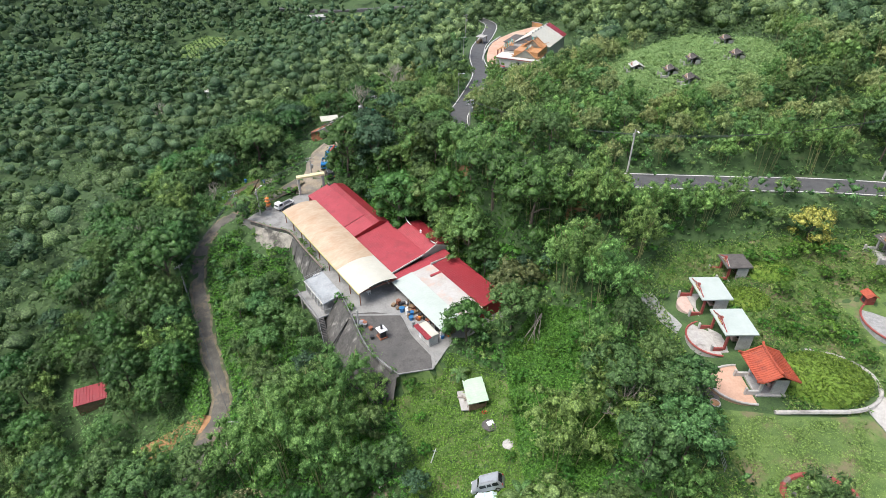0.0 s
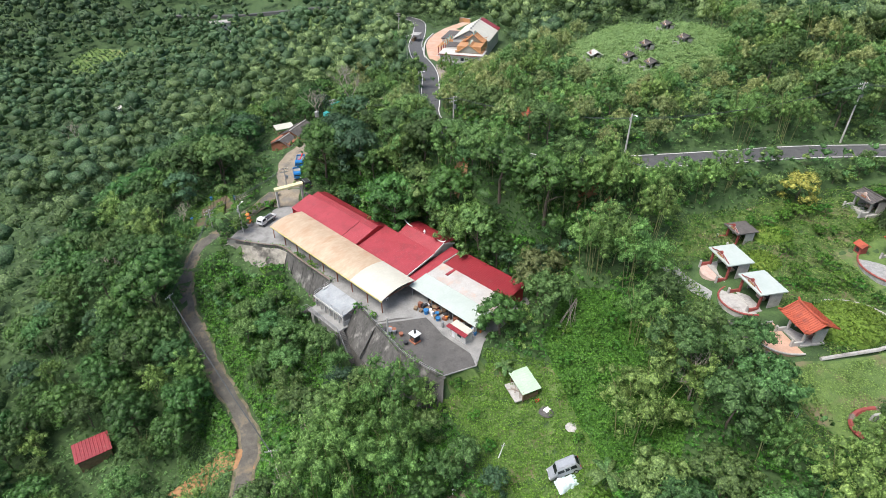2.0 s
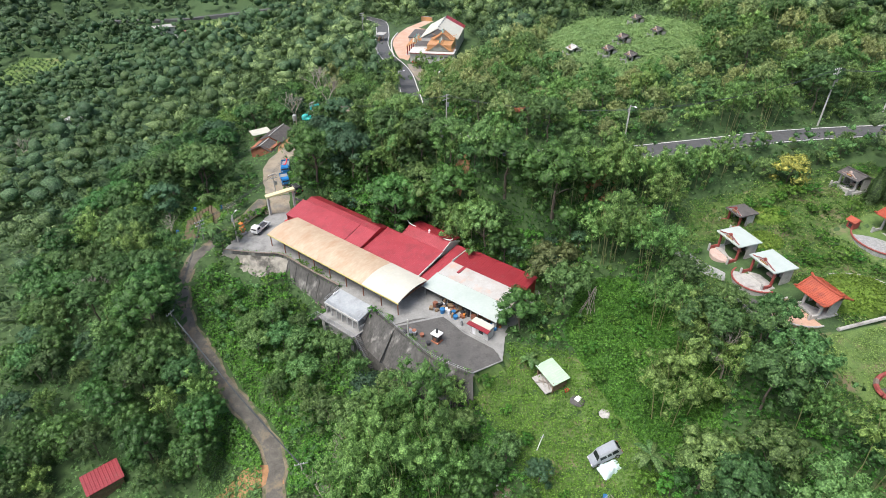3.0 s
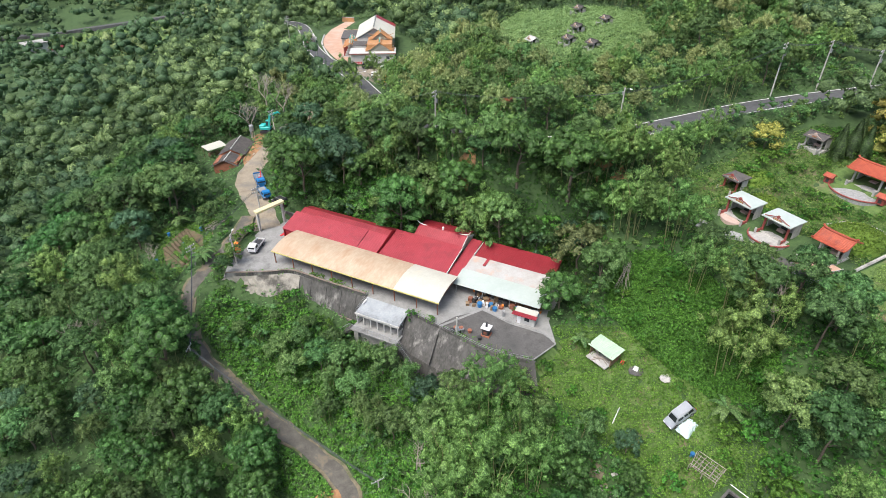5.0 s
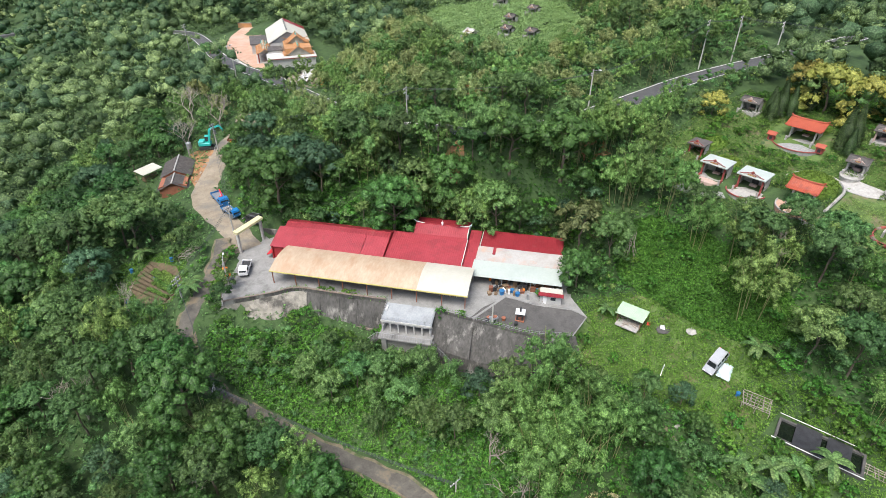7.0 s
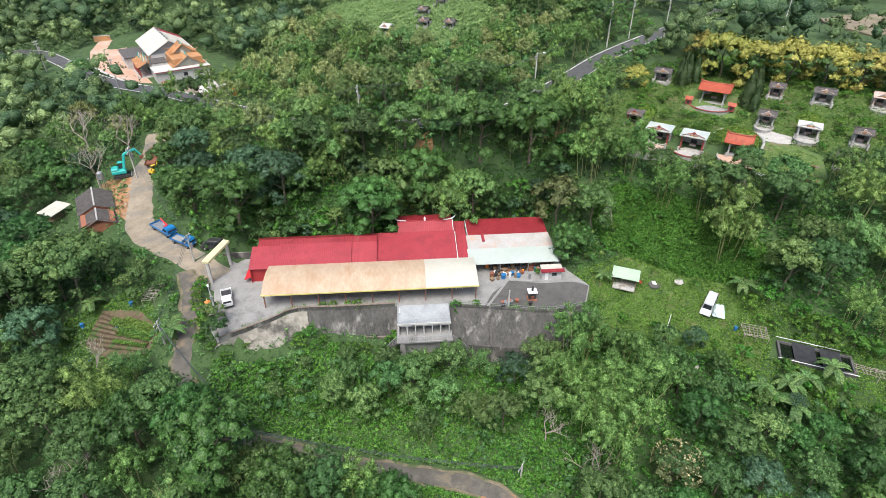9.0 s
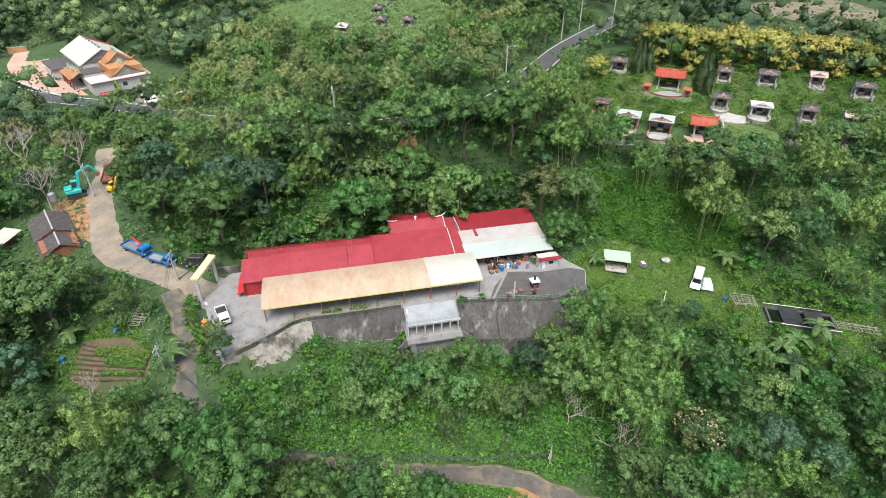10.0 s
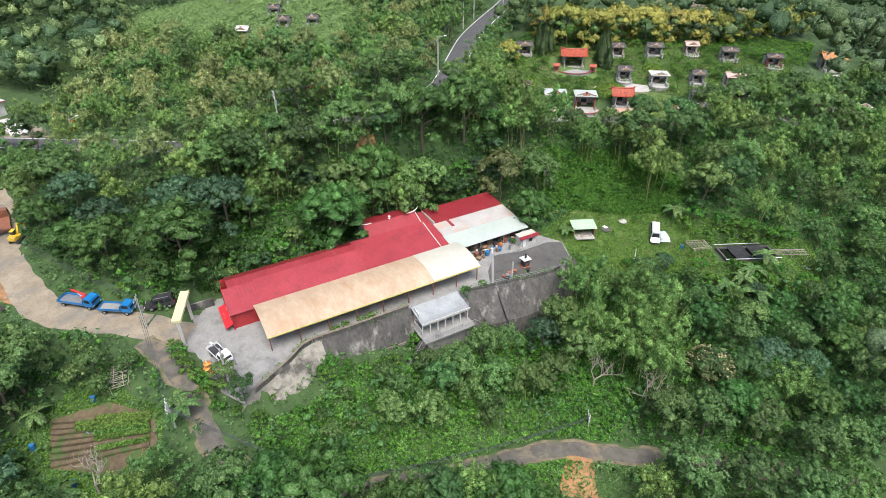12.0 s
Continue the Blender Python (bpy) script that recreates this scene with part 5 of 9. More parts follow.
def crest(parent, w, z, x, scroll, white=True):
    """The curved crest over a grave's front: a stepped gable with a disc, scrolls and a plaque."""
    bm = bmesh.new()
    pts = [(-w * 0.48, 0), (-w * 0.48, 0.12), (-w * 0.34, 0.2), (-w * 0.22, 0.42), (-w * 0.1, 0.5), (-w * 0.07, 0.72), (0, 0.84), (w * 0.07, 0.72), (w * 0.1, 0.5), (w * 0.22, 0.42), (w * 0.34, 0.2), (w * 0.48, 0.12), (w * 0.48, 0)]
    f = bm.faces.new([bm.verts.new((x, y, z + h)) for y, h in pts])
    r = bmesh.ops.extrude_face_region(bm, geom=[f])
    for v in r["geom"]:
        if isinstance(v, bmesh.types.BMVert):
            v.co.x += 0.14
    bmesh.ops.recalc_face_normals(bm, faces=bm.faces[:])
    part("crest", bm, M_WHITE if white else M_STONE, parent, "shaped crest above the front")
    for s in (-1, 1):
        bm = bmesh.new()
        for (ya, za), (yb, zb) in zip(((0.46, 0.14), (0.33, 0.24), (0.22, 0.46), (0.1, 0.55)), ((0.33, 0.24), (0.22, 0.46), (0.1, 0.55), (0.06, 0.74))):
            tube(bm, (x - 0.02, s * ya * w, z + za), (x - 0.02, s * yb * w, z + zb), 0.07, 0.06, 6)
        part("scroll", bm, scroll, parent, "coloured scroll")
    barred("disc", (x - 0.04, 0, z + 0.66), (x + 0.16, 0, z + 0.66), 0.26, scroll, parent, 0.26, 14, "coloured disc")
    bm = bmesh.new()
    box(bm, x - 0.05, x, -w * 0.16, w * 0.16, z + 0.08, z + 0.34)
    part("plaque", bm, M_REDPAINT, parent)
    for k in range(4):
        boxed("bar", (x - 0.065, x - 0.05, -w * 0.12 + k * w * 0.066, -w * 0.12 + k * w * 0.066 + w * 0.04, z + 0.14, z + 0.28), M_YELLOW, parent)


def grave(x, y, z, w, d, h, roof, col, label, scroll=None, pad=None, tile=None, group="graves on the terrace"):
    """A grave house: plinth, columns, back wall with stele, roof with its crest; its front is at x, its middle at y."""
    t = thing("grave", label, "grave", pose(x, y, z), group)
    boxed("plinth", (-0.3, d, -w / 2, w / 2, -0.6, 0.15), M_STONE, t, 0.03)
    for s in (-1, 1):
        boxed("column", (0.05, 0.33, s * (w / 2 - 0.5) - 0.15, s * (w / 2 - 0.5) + 0.15, 0.15, h), col, t, 0.03)
        boxed("side_wall", (d * 0.45, d - 0.1, s * (w / 2 - 0.35) - 0.09, s * (w / 2 - 0.35) + 0.09, 0.15, h), M_STONE, t)
        boxed("rail_wall", (-1.4, 0.05, s * (w / 2 - 0.4) - 0.12, s * (w / 2 - 0.4) + 0.12, -0.3, 0.55), col, t, 0.03)
        boxed("lion_post", (-1.5, -1.25, s * (w / 2 - 0.4) - 0.16, s * (w / 2 - 0.4) + 0.16, -0.3, 0.95), M_STONE, t, 0.05)
    boxed("back_wall", (d - 0.25, d - 0.05, -w / 2 + 0.3, w / 2 - 0.3, 0.15, h), M_STONE, t)
    boxed("stele", (d - 0.5, d - 0.28, -0.55, 0.55, 0.15, 1.3), M_DARK, t, 0.03, "dark polished stele")
    boxed("altar", (d * 0.55, d * 0.75, -0.6, 0.6, 0.15, 0.65), M_PINKSTONE, t, 0.03, "stone offering table")
    boxed("lintel", (0.05, 0.3, -w / 2 + 0.3, w / 2 - 0.3, h - 0.28, h), col, t, 0.02)
    if roof == "flat":
        bm = bmesh.new()
        a = [bm.verts.new(p) for p in ((-0.5, -w / 2, h), (d + 0.3, -w / 2, h + 0.12), (d + 0.3, w / 2, h + 0.12), (-0.5, w / 2, h), (-0.5, -w / 2, h + 0.18), (d + 0.3, -w / 2, h + 0.3), (d + 0.3, w / 2, h + 0.3), (-0.5, w / 2, h + 0.18))]
        for f in ((3, 2, 1, 0), (4, 5, 6, 7), (0, 1, 5, 4), (1, 2, 6, 5), (2, 3, 7, 6), (3, 0, 4, 7)):
            bm.faces.new([a[i] for i in f])
        part("roof", bm, tile or M_PALE, t, "flat roof slab")
        crest(t, w * 0.9, h + 0.16, -0.2, scroll or M_REDPAINT)
    elif roof == "gable":
        tiled("roof", -w / 2, w / 2, [[(-0.6, h + 0.05), (d * 0.45, h + 0.75)], [(d * 0.45, h + 0.75), (d + 0.3, h + 0.05)]], tile or M_STONE, t, 0.3, 0.05)
        crest(t, w * 0.7, h + 0.15, -0.25, scroll or M_REDPAINT, False)
        boxed("ridge", (d * 0.45 - 0.1, d * 0.45 + 0.1, -w / 2, w / 2, h + 0.72, h + 0.92), tile or M_STONE, t, 0.03)
    else:
        e = 0.55
        tiled("roof", -w / 2 - e, w / 2 + e, [[(-1.0, h + 0.12), (-0.2, h + 0.35), (d * 0.4, h + 1.25)], [(d * 0.4, h + 1.25), (d + 0.5, h + 0.3)]], tile or M_TILE, t, 0.3, 0.07)
        bm = bmesh.new()
        yy = w / 2 + e
        pts = [(-yy - 0.2, 1.75), (-yy + 0.2, 1.45), (-yy * 0.5, 1.32), (0, 1.30), (yy * 0.5, 1.32), (yy - 0.2, 1.45), (yy + 0.2, 1.75)]
        for (ya, za), (yb, zb) in zip(pts, pts[1:]):
            tube(bm, (d * 0.4, ya, h + za), (d * 0.4, yb, h + zb), 0.15, 0.15, 6)
        part("ridge", bm, tile or M_TILE, t)
        for s in (-1, 1):
            bm = bmesh.new()
            for xa, za, xb, zb in ((-1.25, 0.42, -0.6, 0.22), (-0.6, 0.22, d * 0.4, 1.3), (d * 0.4, 1.3, d + 0.4, 0.36)):
                tube(bm, (xa, s * yy, h + za), (xb, s * yy, h + zb), 0.13, 0.13, 6)
            part("verge", bm, tile or M_TILE, t)
            bm = bmesh.new()
            bm.faces.new([bm.verts.new(p) for p in ((-0.1, s * (w / 2 - 0.1), h), (d, s * (w / 2 - 0.1), h), (d * 0.4, s * (w / 2 - 0.1), h + 1.1))])
            bmesh.ops.solidify(bm, geom=bm.faces[:], thickness=0.12)
            part("pediment", bm, M_WHITE, t)
    return t


def yard_of(x, y, z, r0, r1, material, label, rim=None, lift=0.1):
    """A grave's rounded forecourt with a curb, open towards the grave."""
    n = 18
    out = [(x, y + r1)] + [(x - r0 * math.sin(math.pi * k / n), y + r1 * math.cos(math.pi * k / n)) for k in range(1, n)] + [(x, y - r1)]
    bm = bmesh.new()
    prism(bm, out[::-1], z - 0.8, z + lift)
    ob = part("forecourt", bm, material)
    tagged(ob, label, "paving", kind="structure")
    if rim:
        bm = bmesh.new()
        for (xa, ya), (xb, yb) in zip(out, out[1:]):
            tube(bm, (xa, ya, z + 0.2), (xb, yb, z + 0.17), 0.13, 0.13, 6)
        ob = part("curb", bm, rim, ob)


G0 = 14.25
grave(33.9, 58.95, G0, 4.9, 3.2, 2.75, "flat", M_REDPAINT, "grave with a flat pale tiled roof and a red scrolled crest", tile=M_PALE)
grave(34.3, 52.45, G0 - 0.2, 4.9, 3.2, 2.75, "flat", M_REDPAINT, "grave with a flat pale tiled roof, red crest and paved court", tile=M_PALE)
grave(40.1, 65.4, 14.7, 3.4, 2.8, 2.3, "flat", M_REDPAINT, "older grave with a dark weathered flat roof", tile=M_DARKROOF)
grave(35.2, 44.6, 14.4, 3.6, 3.0, 2.5, "tile", M_WHITE, "grave under an orange-red tiled roof with upturned ridges")
yard_of(34.6, 44.6, 14.3, 4.1, 3.0, M_TERRA, "red paved half-round grave court", M_STONE)
yard_of(34.0, 52.6, 14.0, 3.2, 3.2, M_STONE, "pale paved grave court with a red curb", M_REDPAINT)
yard_of(34.0, 59.0, 14.2, 2.3, 2.2, M_PINKSTONE, "pinkish paved grave court")
sheet("gravel_path", [(27.4, 62.6), (29.4, 62.2), (30.6, 58), (31.2, 55.4), (30.2, 54.2), (29.0, 57)], M_GRAVEL, 0.09, "pale grey gravel path before the graves", "path")
# mound behind the tiled grave, lawn
MOUNDS = []


def mound(cx, cy, a, b, h, material, label, category="mound"):
    MOUNDS.append((cx, cy, a, b, h))
    bm = bmesh.new()
    n, m = 28, 8
    top = bm.verts.new((cx, cy, land_at(cx, cy) + h))
    rings = []
    for j in range(1, m + 1):
        f = j / m
        rings.append([bm.verts.new((cx + a * f * math.cos(k * math.tau / n), cy + b * f * math.sin(k * math.tau / n), (land_at(cx, cy) + h * math.cos(f * math.pi / 2) ** 0.7 + 0.1 * math.sin(k * 1.7 + j)) if j < m else land_at(cx + a * math.cos(k * math.tau / n), cy + b * math.sin(k * math.tau / n)) - 0.3)) for k in range(n)])
    for k in range(n):
        bm.faces.new((top, rings[0][k], rings[0][(k + 1) % n]))
        for r0, r1 in zip(rings, rings[1:]):
            bm.faces.new((r0[k], r1[k], r1[(k + 1) % n], r0[(k + 1) % n]))
    for f in bm.faces:
        f.smooth = True
    ob = part("grass_mound", bm, material)
    return tagged(ob, label, category, kind="structure")


M_MOUND = surface("bright_grass", (0.09, 0.17, 0.02), (0.17, 0.27, 0.04), 1.5, 0.95, bump=0.8, stain=(0.22, 0.24, 0.06), stain_at=(0.55, 0.75), stain_scale=0.3)
mound(43.3, 45.3, 5.6, 4.2, 2.0, M_MOUND, "bright green grass mound behind the tiled grave")
mound(41.0, 59.5, 3.2, 2.6, 1.0, M_MOUND, "grass mound behind a grave")
mound(46.5, 64.5, 3.4, 2.4, 1.2, M_MOUND, "yellow-green grass mound behind an old grave")
mound(64.8, 52.8, 3.2, 3.2, 1.2, M_MOUND, "grass mound behind the large grave")
mound(56.6, 33.7, 3.0, 2.8, 1.3, M_MOUND, "grass mound behind the white grave")
bm = bmesh.new()
for k in range(17):
    a0, a1 = -1.5 + k * 3.0 / 17, -1.5 + (k + 1) * 3.0 / 17
    tube(bm, (43.4 + 6.1 * math.cos(a0), 45.2 + 4.7 * math.sin(a0), 14.75), (43.4 + 6.1 * math.cos(a1), 45.2 + 4.7 * math.sin(a1), 14.75), 0.26, 0.26, 6)
tube(bm, (36, 40.7, 14.3), (43.8, 40.5, 14.7), 0.26, 0.26, 6)
ob = part("mound_wall", bm, M_STONE)
tagged(ob, "grey concrete drain wall round the grass mound", "wall", kind="structure")
sheet("concrete_path", [(29.2, 50.6), (31.4, 49.8), (31.4, 44.4), (30.6, 41.6), (29.0, 41.8)], M_YARD_DARK, 0.09, "stained grey concrete path along the terrace fence", "path")
sheet("lawn", [(30.5, 41.2), (38, 40.2), (46, 40.2), (47, 35), (44, 30), (36, 29), (30.5, 31.5), (29.4, 36)], M_GRASS, 0.06, "mown green lawn with bare patches", "lawn")
sheet("grave_meadow", [(30, 64), (36, 70), (50, 70), (60, 69.5), (70, 66), (73, 40), (74, 12), (68, -3), (48, 8), (47, 22), (46, 34), (49, 44), (45, 50), (37, 50), (38, 62)], M_GRASS, 0.03, "grassy terrace between the graves", "grass")
sheet("path", [(46, 41), (48.6, 42.6), (50, 41), (50, 36), (48, 35), (46.6, 37.5)], M_STONE, 0.09, "pale concrete path between the graves", "path")
# large tiled grave with its half-round court, shrine and guards
grave(58.2, 53.0, 16.4, 5.4, 4.2, 2.7, "tile", M_STONE, "large grave under an orange-red tiled roof")
yard_of(57.9, 53.0, 16.1, 5.2, 4.9, M_GRAVEL, "pale cobbled half-round court of the large grave", M_REDPAINT)
for yy in (57.4, 48.6):
    sh = thing("shrine", "small red earth-god shrine beside the large grave", "shrine", pose(55.3, yy, 16.2))
    boxed("body", (-0.5, 0.6, -0.6, 0.6, 0, 1.3), M_REDPAINT, sh, 0.03)
    boxed("niche", (-0.54, -0.5, -0.25, 0.25, 0.3, 0.9), M_DARK, sh)
    tiled("roof", -0.85, 0.85, [[(-0.8, 1.3), (0.0, 1.85)], [(0.0, 1.85), (0.8, 1.3)]], M_TILE, sh, 0.28, 0.05)
# rows of smaller graves
for i, (x, y, w, st, colr, tl) in enumerate(((61.3, 65.2, 4.0, "gable", M_STONE, M_DARKROOF), (64.2, 41.4, 3.4, "gable", M_PINKSTONE, M_DARKROOF), (63.8, 32.4, 4.3, "gable", M_STONE, M_DARKROOF), (69.2, 21.7, 3.6, "gable", M_PINKSTONE, M_PINKSTONE), (67.2, 12.6, 4.2, "gable", M_STONE, M_DARKROOF), (65.8, 1.8, 4.2, "gable", M_REDPAINT, M_DARKROOF),
                                                 (51.3, 41.5, 3.6, "gable", M_STONE, M_DARKROOF), (49.9, 33.6, 4.4, "flat", M_WHITE, M_WHITE), (49.8, 24.8, 3.4, "gable", M_STONE, M_DARKROOF), (50.2, 16.2, 4.6, "gable", M_PINKSTONE, M_PINKSTONE), (40.2, 26.8, 3.8, "gable", M_STONE, M_DARKROOF), (41.5, 17.5, 3.4, "flat", M_REDPAINT, M_WHITE), (37.0, 8.4, 4.0, "flat", M_PINKSTONE, M_WHITE), (44.0, -2.0, 3.6, "flat", M_STONE, M_WHITE), (43.4, -10, 3.6, "flat", M_STONE, M_WHITE))):
    lab = {"gable": "weathered stone grave house with a grey gabled roof and crest", "flat": "pale grave house with a flat roof and scrolled crest"}[st]
    zz = land_at(x + 1, y) + 0.25
    grave(x, y, zz, w, 2.8, 2.2, st, colr, lab, M_TRIM if tl is M_WHITE and i == 7 else M_PINKSTONE, tile=tl)
    if i in (7, 6, 5, 12, 3):
        yard_of(x - 0.2, y, zz - 0.15, 2.6, w / 2, M_STONE, "pale paved grave court", M_STONE)
grave(69.5, -14.5, land_at(70, -14.5) + 0.2, 4.8, 4.0, 3.0, "tile", M_STONE, "grave with a bright orange tiled roof", tile=M_TILE_ORANGE)
yard_of(69.0, -14.5, land_at(68, -14.5), 3.5, 3.2, M_STONE, "pale paved grave court")
GRAVE_SPOTS = [(61.3, 65.2), (64.2, 41.4), (63.8, 32.4), (69.2, 21.7), (67.2, 12.6), (65.8, 1.8), (51.3, 41.5), (49.9, 33.6), (49.8, 24.8), (50.2, 16.2), (40.2, 26.8), (41.5, 17.5)]
# ruined brick grave at the terrace edge
ruin = thing("old_grave", "old brick grave with curved arms at the terrace edge", "grave", pose(36.0, 31.2, land_at(36, 31.2)))
for k in range(12):
    a0, a1 = -1.9 + k * 0.32, -1.9 + (k + 1) * 0.32
    bm = bmesh.new()
    tube(bm, (3.4 * math.cos(a0 + 1.57), 2.4 * math.sin(a0 + 1.57), 0.35), (3.4 * math.cos(a1 + 1.57), 2.4 * math.sin(a1 + 1.57), 0.35), 0.3, 0.3, 6)
    part("arm_block", bm, M_REDPAINT if k % 4 else M_COPING, ruin)
boxed("stele", (-0.7, 0.7, 0.9, 1.2, 0, 1.2), M_STONE, ruin, 0.05)
boxed("floor", (-2.4, 2.4, -1.2, 0.9, -0.3, 0.08), M_YARD_DARK, ruin)
# old graves on the hill meadow
for x, y in ((42.7, 130.6), (47.6, 122.3), (49.7, 116.0), (63.4, 127.1), (67.3, 142.3), (53.7, 126.6)):
    z = land_at(x, y) + 0.3
    grave(x, y, z - 0.25, 3.0, 2.2, 1.5, "gable", M_STONE, "old grey grave house in the tall grass", M_PINKSTONE, tile=M_DARKROOF if x != 42.7 else M_WHITE, group="old graves on the hill")
fence = thing("fence", "low grey wire fence along the terrace edge", "fence")
fp = smooth([(28.9, 50.5, 0), (28.5, 42.2, 0), (28.5, 34.5, 0)], 1.6)
for i, p in enumerate(fp):
    z = land_at(p[0], p[1])
    barred("post", (p[0], p[1], z), (p[0], p[1], z + 1.0), 0.04, M_STEEL, fence, n=6)
    if i:
        q = fp[i - 1]
        zq = land_at(q[0], q[1])
        for h in (0.3, 0.65, 0.95):
            barred("wire", (q[0], q[1], zq + h), (p[0], p[1], z + h), 0.02, M_STEEL, fence, n=4)
pot = thing("round_urn", "round concrete urn at the path", "urn", pose(29.8, 41.6, land_at(29.8, 41.6)))
barred("body", (0, 0, 0), (0, 0, 0.7), 0.45, M_STONE, pot, 0.6, 14)
barred("soil", (0, 0, 0.7), (0, 0, 0.72), 0.48, M_SOIL, pot, 0.48, 14)

# ---- temple by the road ----
TM = pose(16.4, 191.4, 9.7, 0, 0, -25.1)
sheet("temple_court", [(13.6, 193.5), (15.2, 191.6), (19, 201), (24, 212), (28, 222), (35, 234), (45, 248), (37, 253), (27, 242), (19, 229), (15.6, 217), (14.2, 205)], M_TERRA, 0.12, "terracotta paved temple court", "paving", flat=9.65)
temple = thing("temple", "white temple with orange tiled roofs and a large pale gabled hall", "temple", TM)
boxed("wall", (0, 14.4, 0, 6.5, -0.6, 3.1), M_WHITE, temple, 0, "white side building")
boxed("roof", (-0.4, 14.8, -0.5, 6.6, 3.1, 3.35), M_WHITE, temple, 0.03, "flat white roof")
boxed("roof_edge", (-0.45, 14.85, -0.56, -0.5, 3.02, 3.2), M_REDPAINT, temple, 0, "dark red roof edge")
for x in (7.2, 11.6):
    w = boxed("window", (x, x + 1.1, -0.03, 0.03, 1.2, 2.2), M_GLASS, temple)
    boxed("window_frame", (x - 0.08, x + 1.18, -0.05, -0.02, 2.2, 2.3), M_STONE, w)
for k in range(5):
    boxed("railing_bar", (0.6 + k * 0.5, 0.66 + k * 0.5, -0.9, -0.84, -0.3, 0.7), M_REDPAINT, temple)
boxed("banner", (0.8, 3.6, -1.0, -0.95, 0.0, 0.8), M_AWNING, temple, 0, "red banner")
for k in range(5):
    boxed("bar", (1.0 + k * 0.5, 1.3 + k * 0.5, -1.02, -1.0, 0.25, 0.55), M_PLASTIC, temple)
boxed("wall", (1.4, 13.8, 13.0, 34.5, -0.6, 5.0), M_WHITE, temple)
# big pale gabled hall, ridge along its depth
tiled_mats = ((M_CREAM, [(7.3, 8.4), (0.8, 4.9)]), (M_CREAM, [(7.3, 8.4), (14.3, 4.9)]))
for mt, ((xr, zr), (xe, ze)) in tiled_mats:
    prof = sorted([(xr, zr), (xe, ze)])
    ob = roof_sheet("hall_roof", 12.8, 35.0, [(-x, z) for x, z in prof], mt, temple, 0.9, 0.04, "pale metal hall roof")
    ob.matrix_basis = pose(0, 0, 0, 0, 0, 90)
ob = roof_sheet("hall_roof_edge", 30.5, 35.05, [(-x, z + 0.05) for x, z in ((7.3, 8.4), (14.35, 4.9))], M_RED_DEEP, temple, 0.9, 0.04, "rusty red roof corner")
ob.matrix_basis = pose(0, 0, 0, 0, 0, 90)
bm = bmesh.new()
bm.faces.new([bm.verts.new(p) for p in ((1.4, 13.0, 4.9), (13.8, 13.0, 4.9), (7.3, 13.0, 8.2))])
bmesh.ops.solidify(bm, geom=bm.faces[:], thickness=0.15)
part("hall_gable", bm, M_GREYROOF, temple)
for k in range(6):
    barred("ridge_vent", (7.3, 15 + k * 3.2, 8.4), (7.3, 15 + k * 3.2, 8.9), 0.25, M_STEEL, temple, 0.3, 10)
# stacked orange tile roofs with carved ridges
def tile_gable(x0, x1, y0, y1, z0, z1, flare):
    xm = (x0 + x1) / 2
    for prof in ([(x0, z0 + 0.15), (x0 + 1.2, z0 + 0.45), (xm, z1)], [(xm, z1), (x1 - 1.2, z0 + 0.45), (x1, z0 + 0.15)]):
        ob = roof_sheet("tile_roof", y0, y1, [(-x, z) for x, z in prof], M_TILE_ORANGE, temple, 0.35, 0.09, "orange tiled roof")
        ob.matrix_basis = pose(0, 0, 0, 0, 0, 90)
    bm = bmesh.new()
    bm.faces.new([bm.verts.new(p) for p in ((x0 + 0.9, y0 + 0.25, z0 + 0.2), (x1 - 0.9, y0 + 0.25, z0 + 0.2), (xm, y0 + 0.25, z1 - 0.1))])
    bmesh.ops.solidify(bm, geom=bm.faces[:], thickness=0.12)
    part("pediment", bm, M_CREAM, temple, "cream pediment")
    for yy in (y0, y1):
        for s, xe in ((-1, x0), (1, x1)):
            bm = bmesh.new()
            tube(bm, (xm, yy, z1 + 0.15), (xe - s * 1.2, yy, z0 + 0.6), 0.16, 0.16, 6)
            tube(bm, (xe - s * 1.2, yy, z0 + 0.6), (xe + s * 0.4, yy, z0 + flare), 0.16, 0.08, 6)
            part("verge", bm, M_TILE_ORANGE, temple)
    g = random.Random(int(y0 * 10))
    for k in range(16):
        y = y0 + (y1 - y0) * k / 15
        bm = bmesh.new()
        tube(bm, (xm + g.uniform(-0.15, 0.15), y, z1), (xm + g.uniform(-0.3, 0.3), y + g.uniform(-0.3, 0.3), z1 + g.uniform(0.4, 1.1)), 0.16, 0.05, 5)
        part("ridge_figure", bm, g.choice((M_TRIM, M_TILE_ORANGE, M_TEAL, M_CREAM)), temple)


tile_gable(4.8, 14.2, 1.6, 7.6, 3.3, 6.0, 1.0)
tile_gable(5.8, 13.6, 7.8, 12.6, 5.4, 7.9, 1.2)
boxed("wall", (5.4, 13.6, 2.0, 12.4, 3.3, 5.5), M_TILE_ORANGE, temple)
boxed("dark_roof", (0.2, 4.8, 6.7, 12.9, 3.9, 4.1), M_DARKROOF, temple, 0.03, "dark flat roof")
boxed("wall", (0.3, 4.7, 6.8, 12.8, -0.6, 3.9), M_WHITE, temple)
boxed("dark_roof", (-5.0, 1.3, 20.0, 33.0, 3.2, 3.45), M_DARKROOF, temple, 0.03, "dark flat side hall roof")
boxed("wall", (-4.6, 1.2, 20.4, 32.6, -0.6, 3.2), M_WHITE, temple)
boxed("sign", (-4.8, -4.7, 22.0, 31.0, 2.2, 3.1), M_BLUEPLASTIC, temple, 0, "blue sign board")
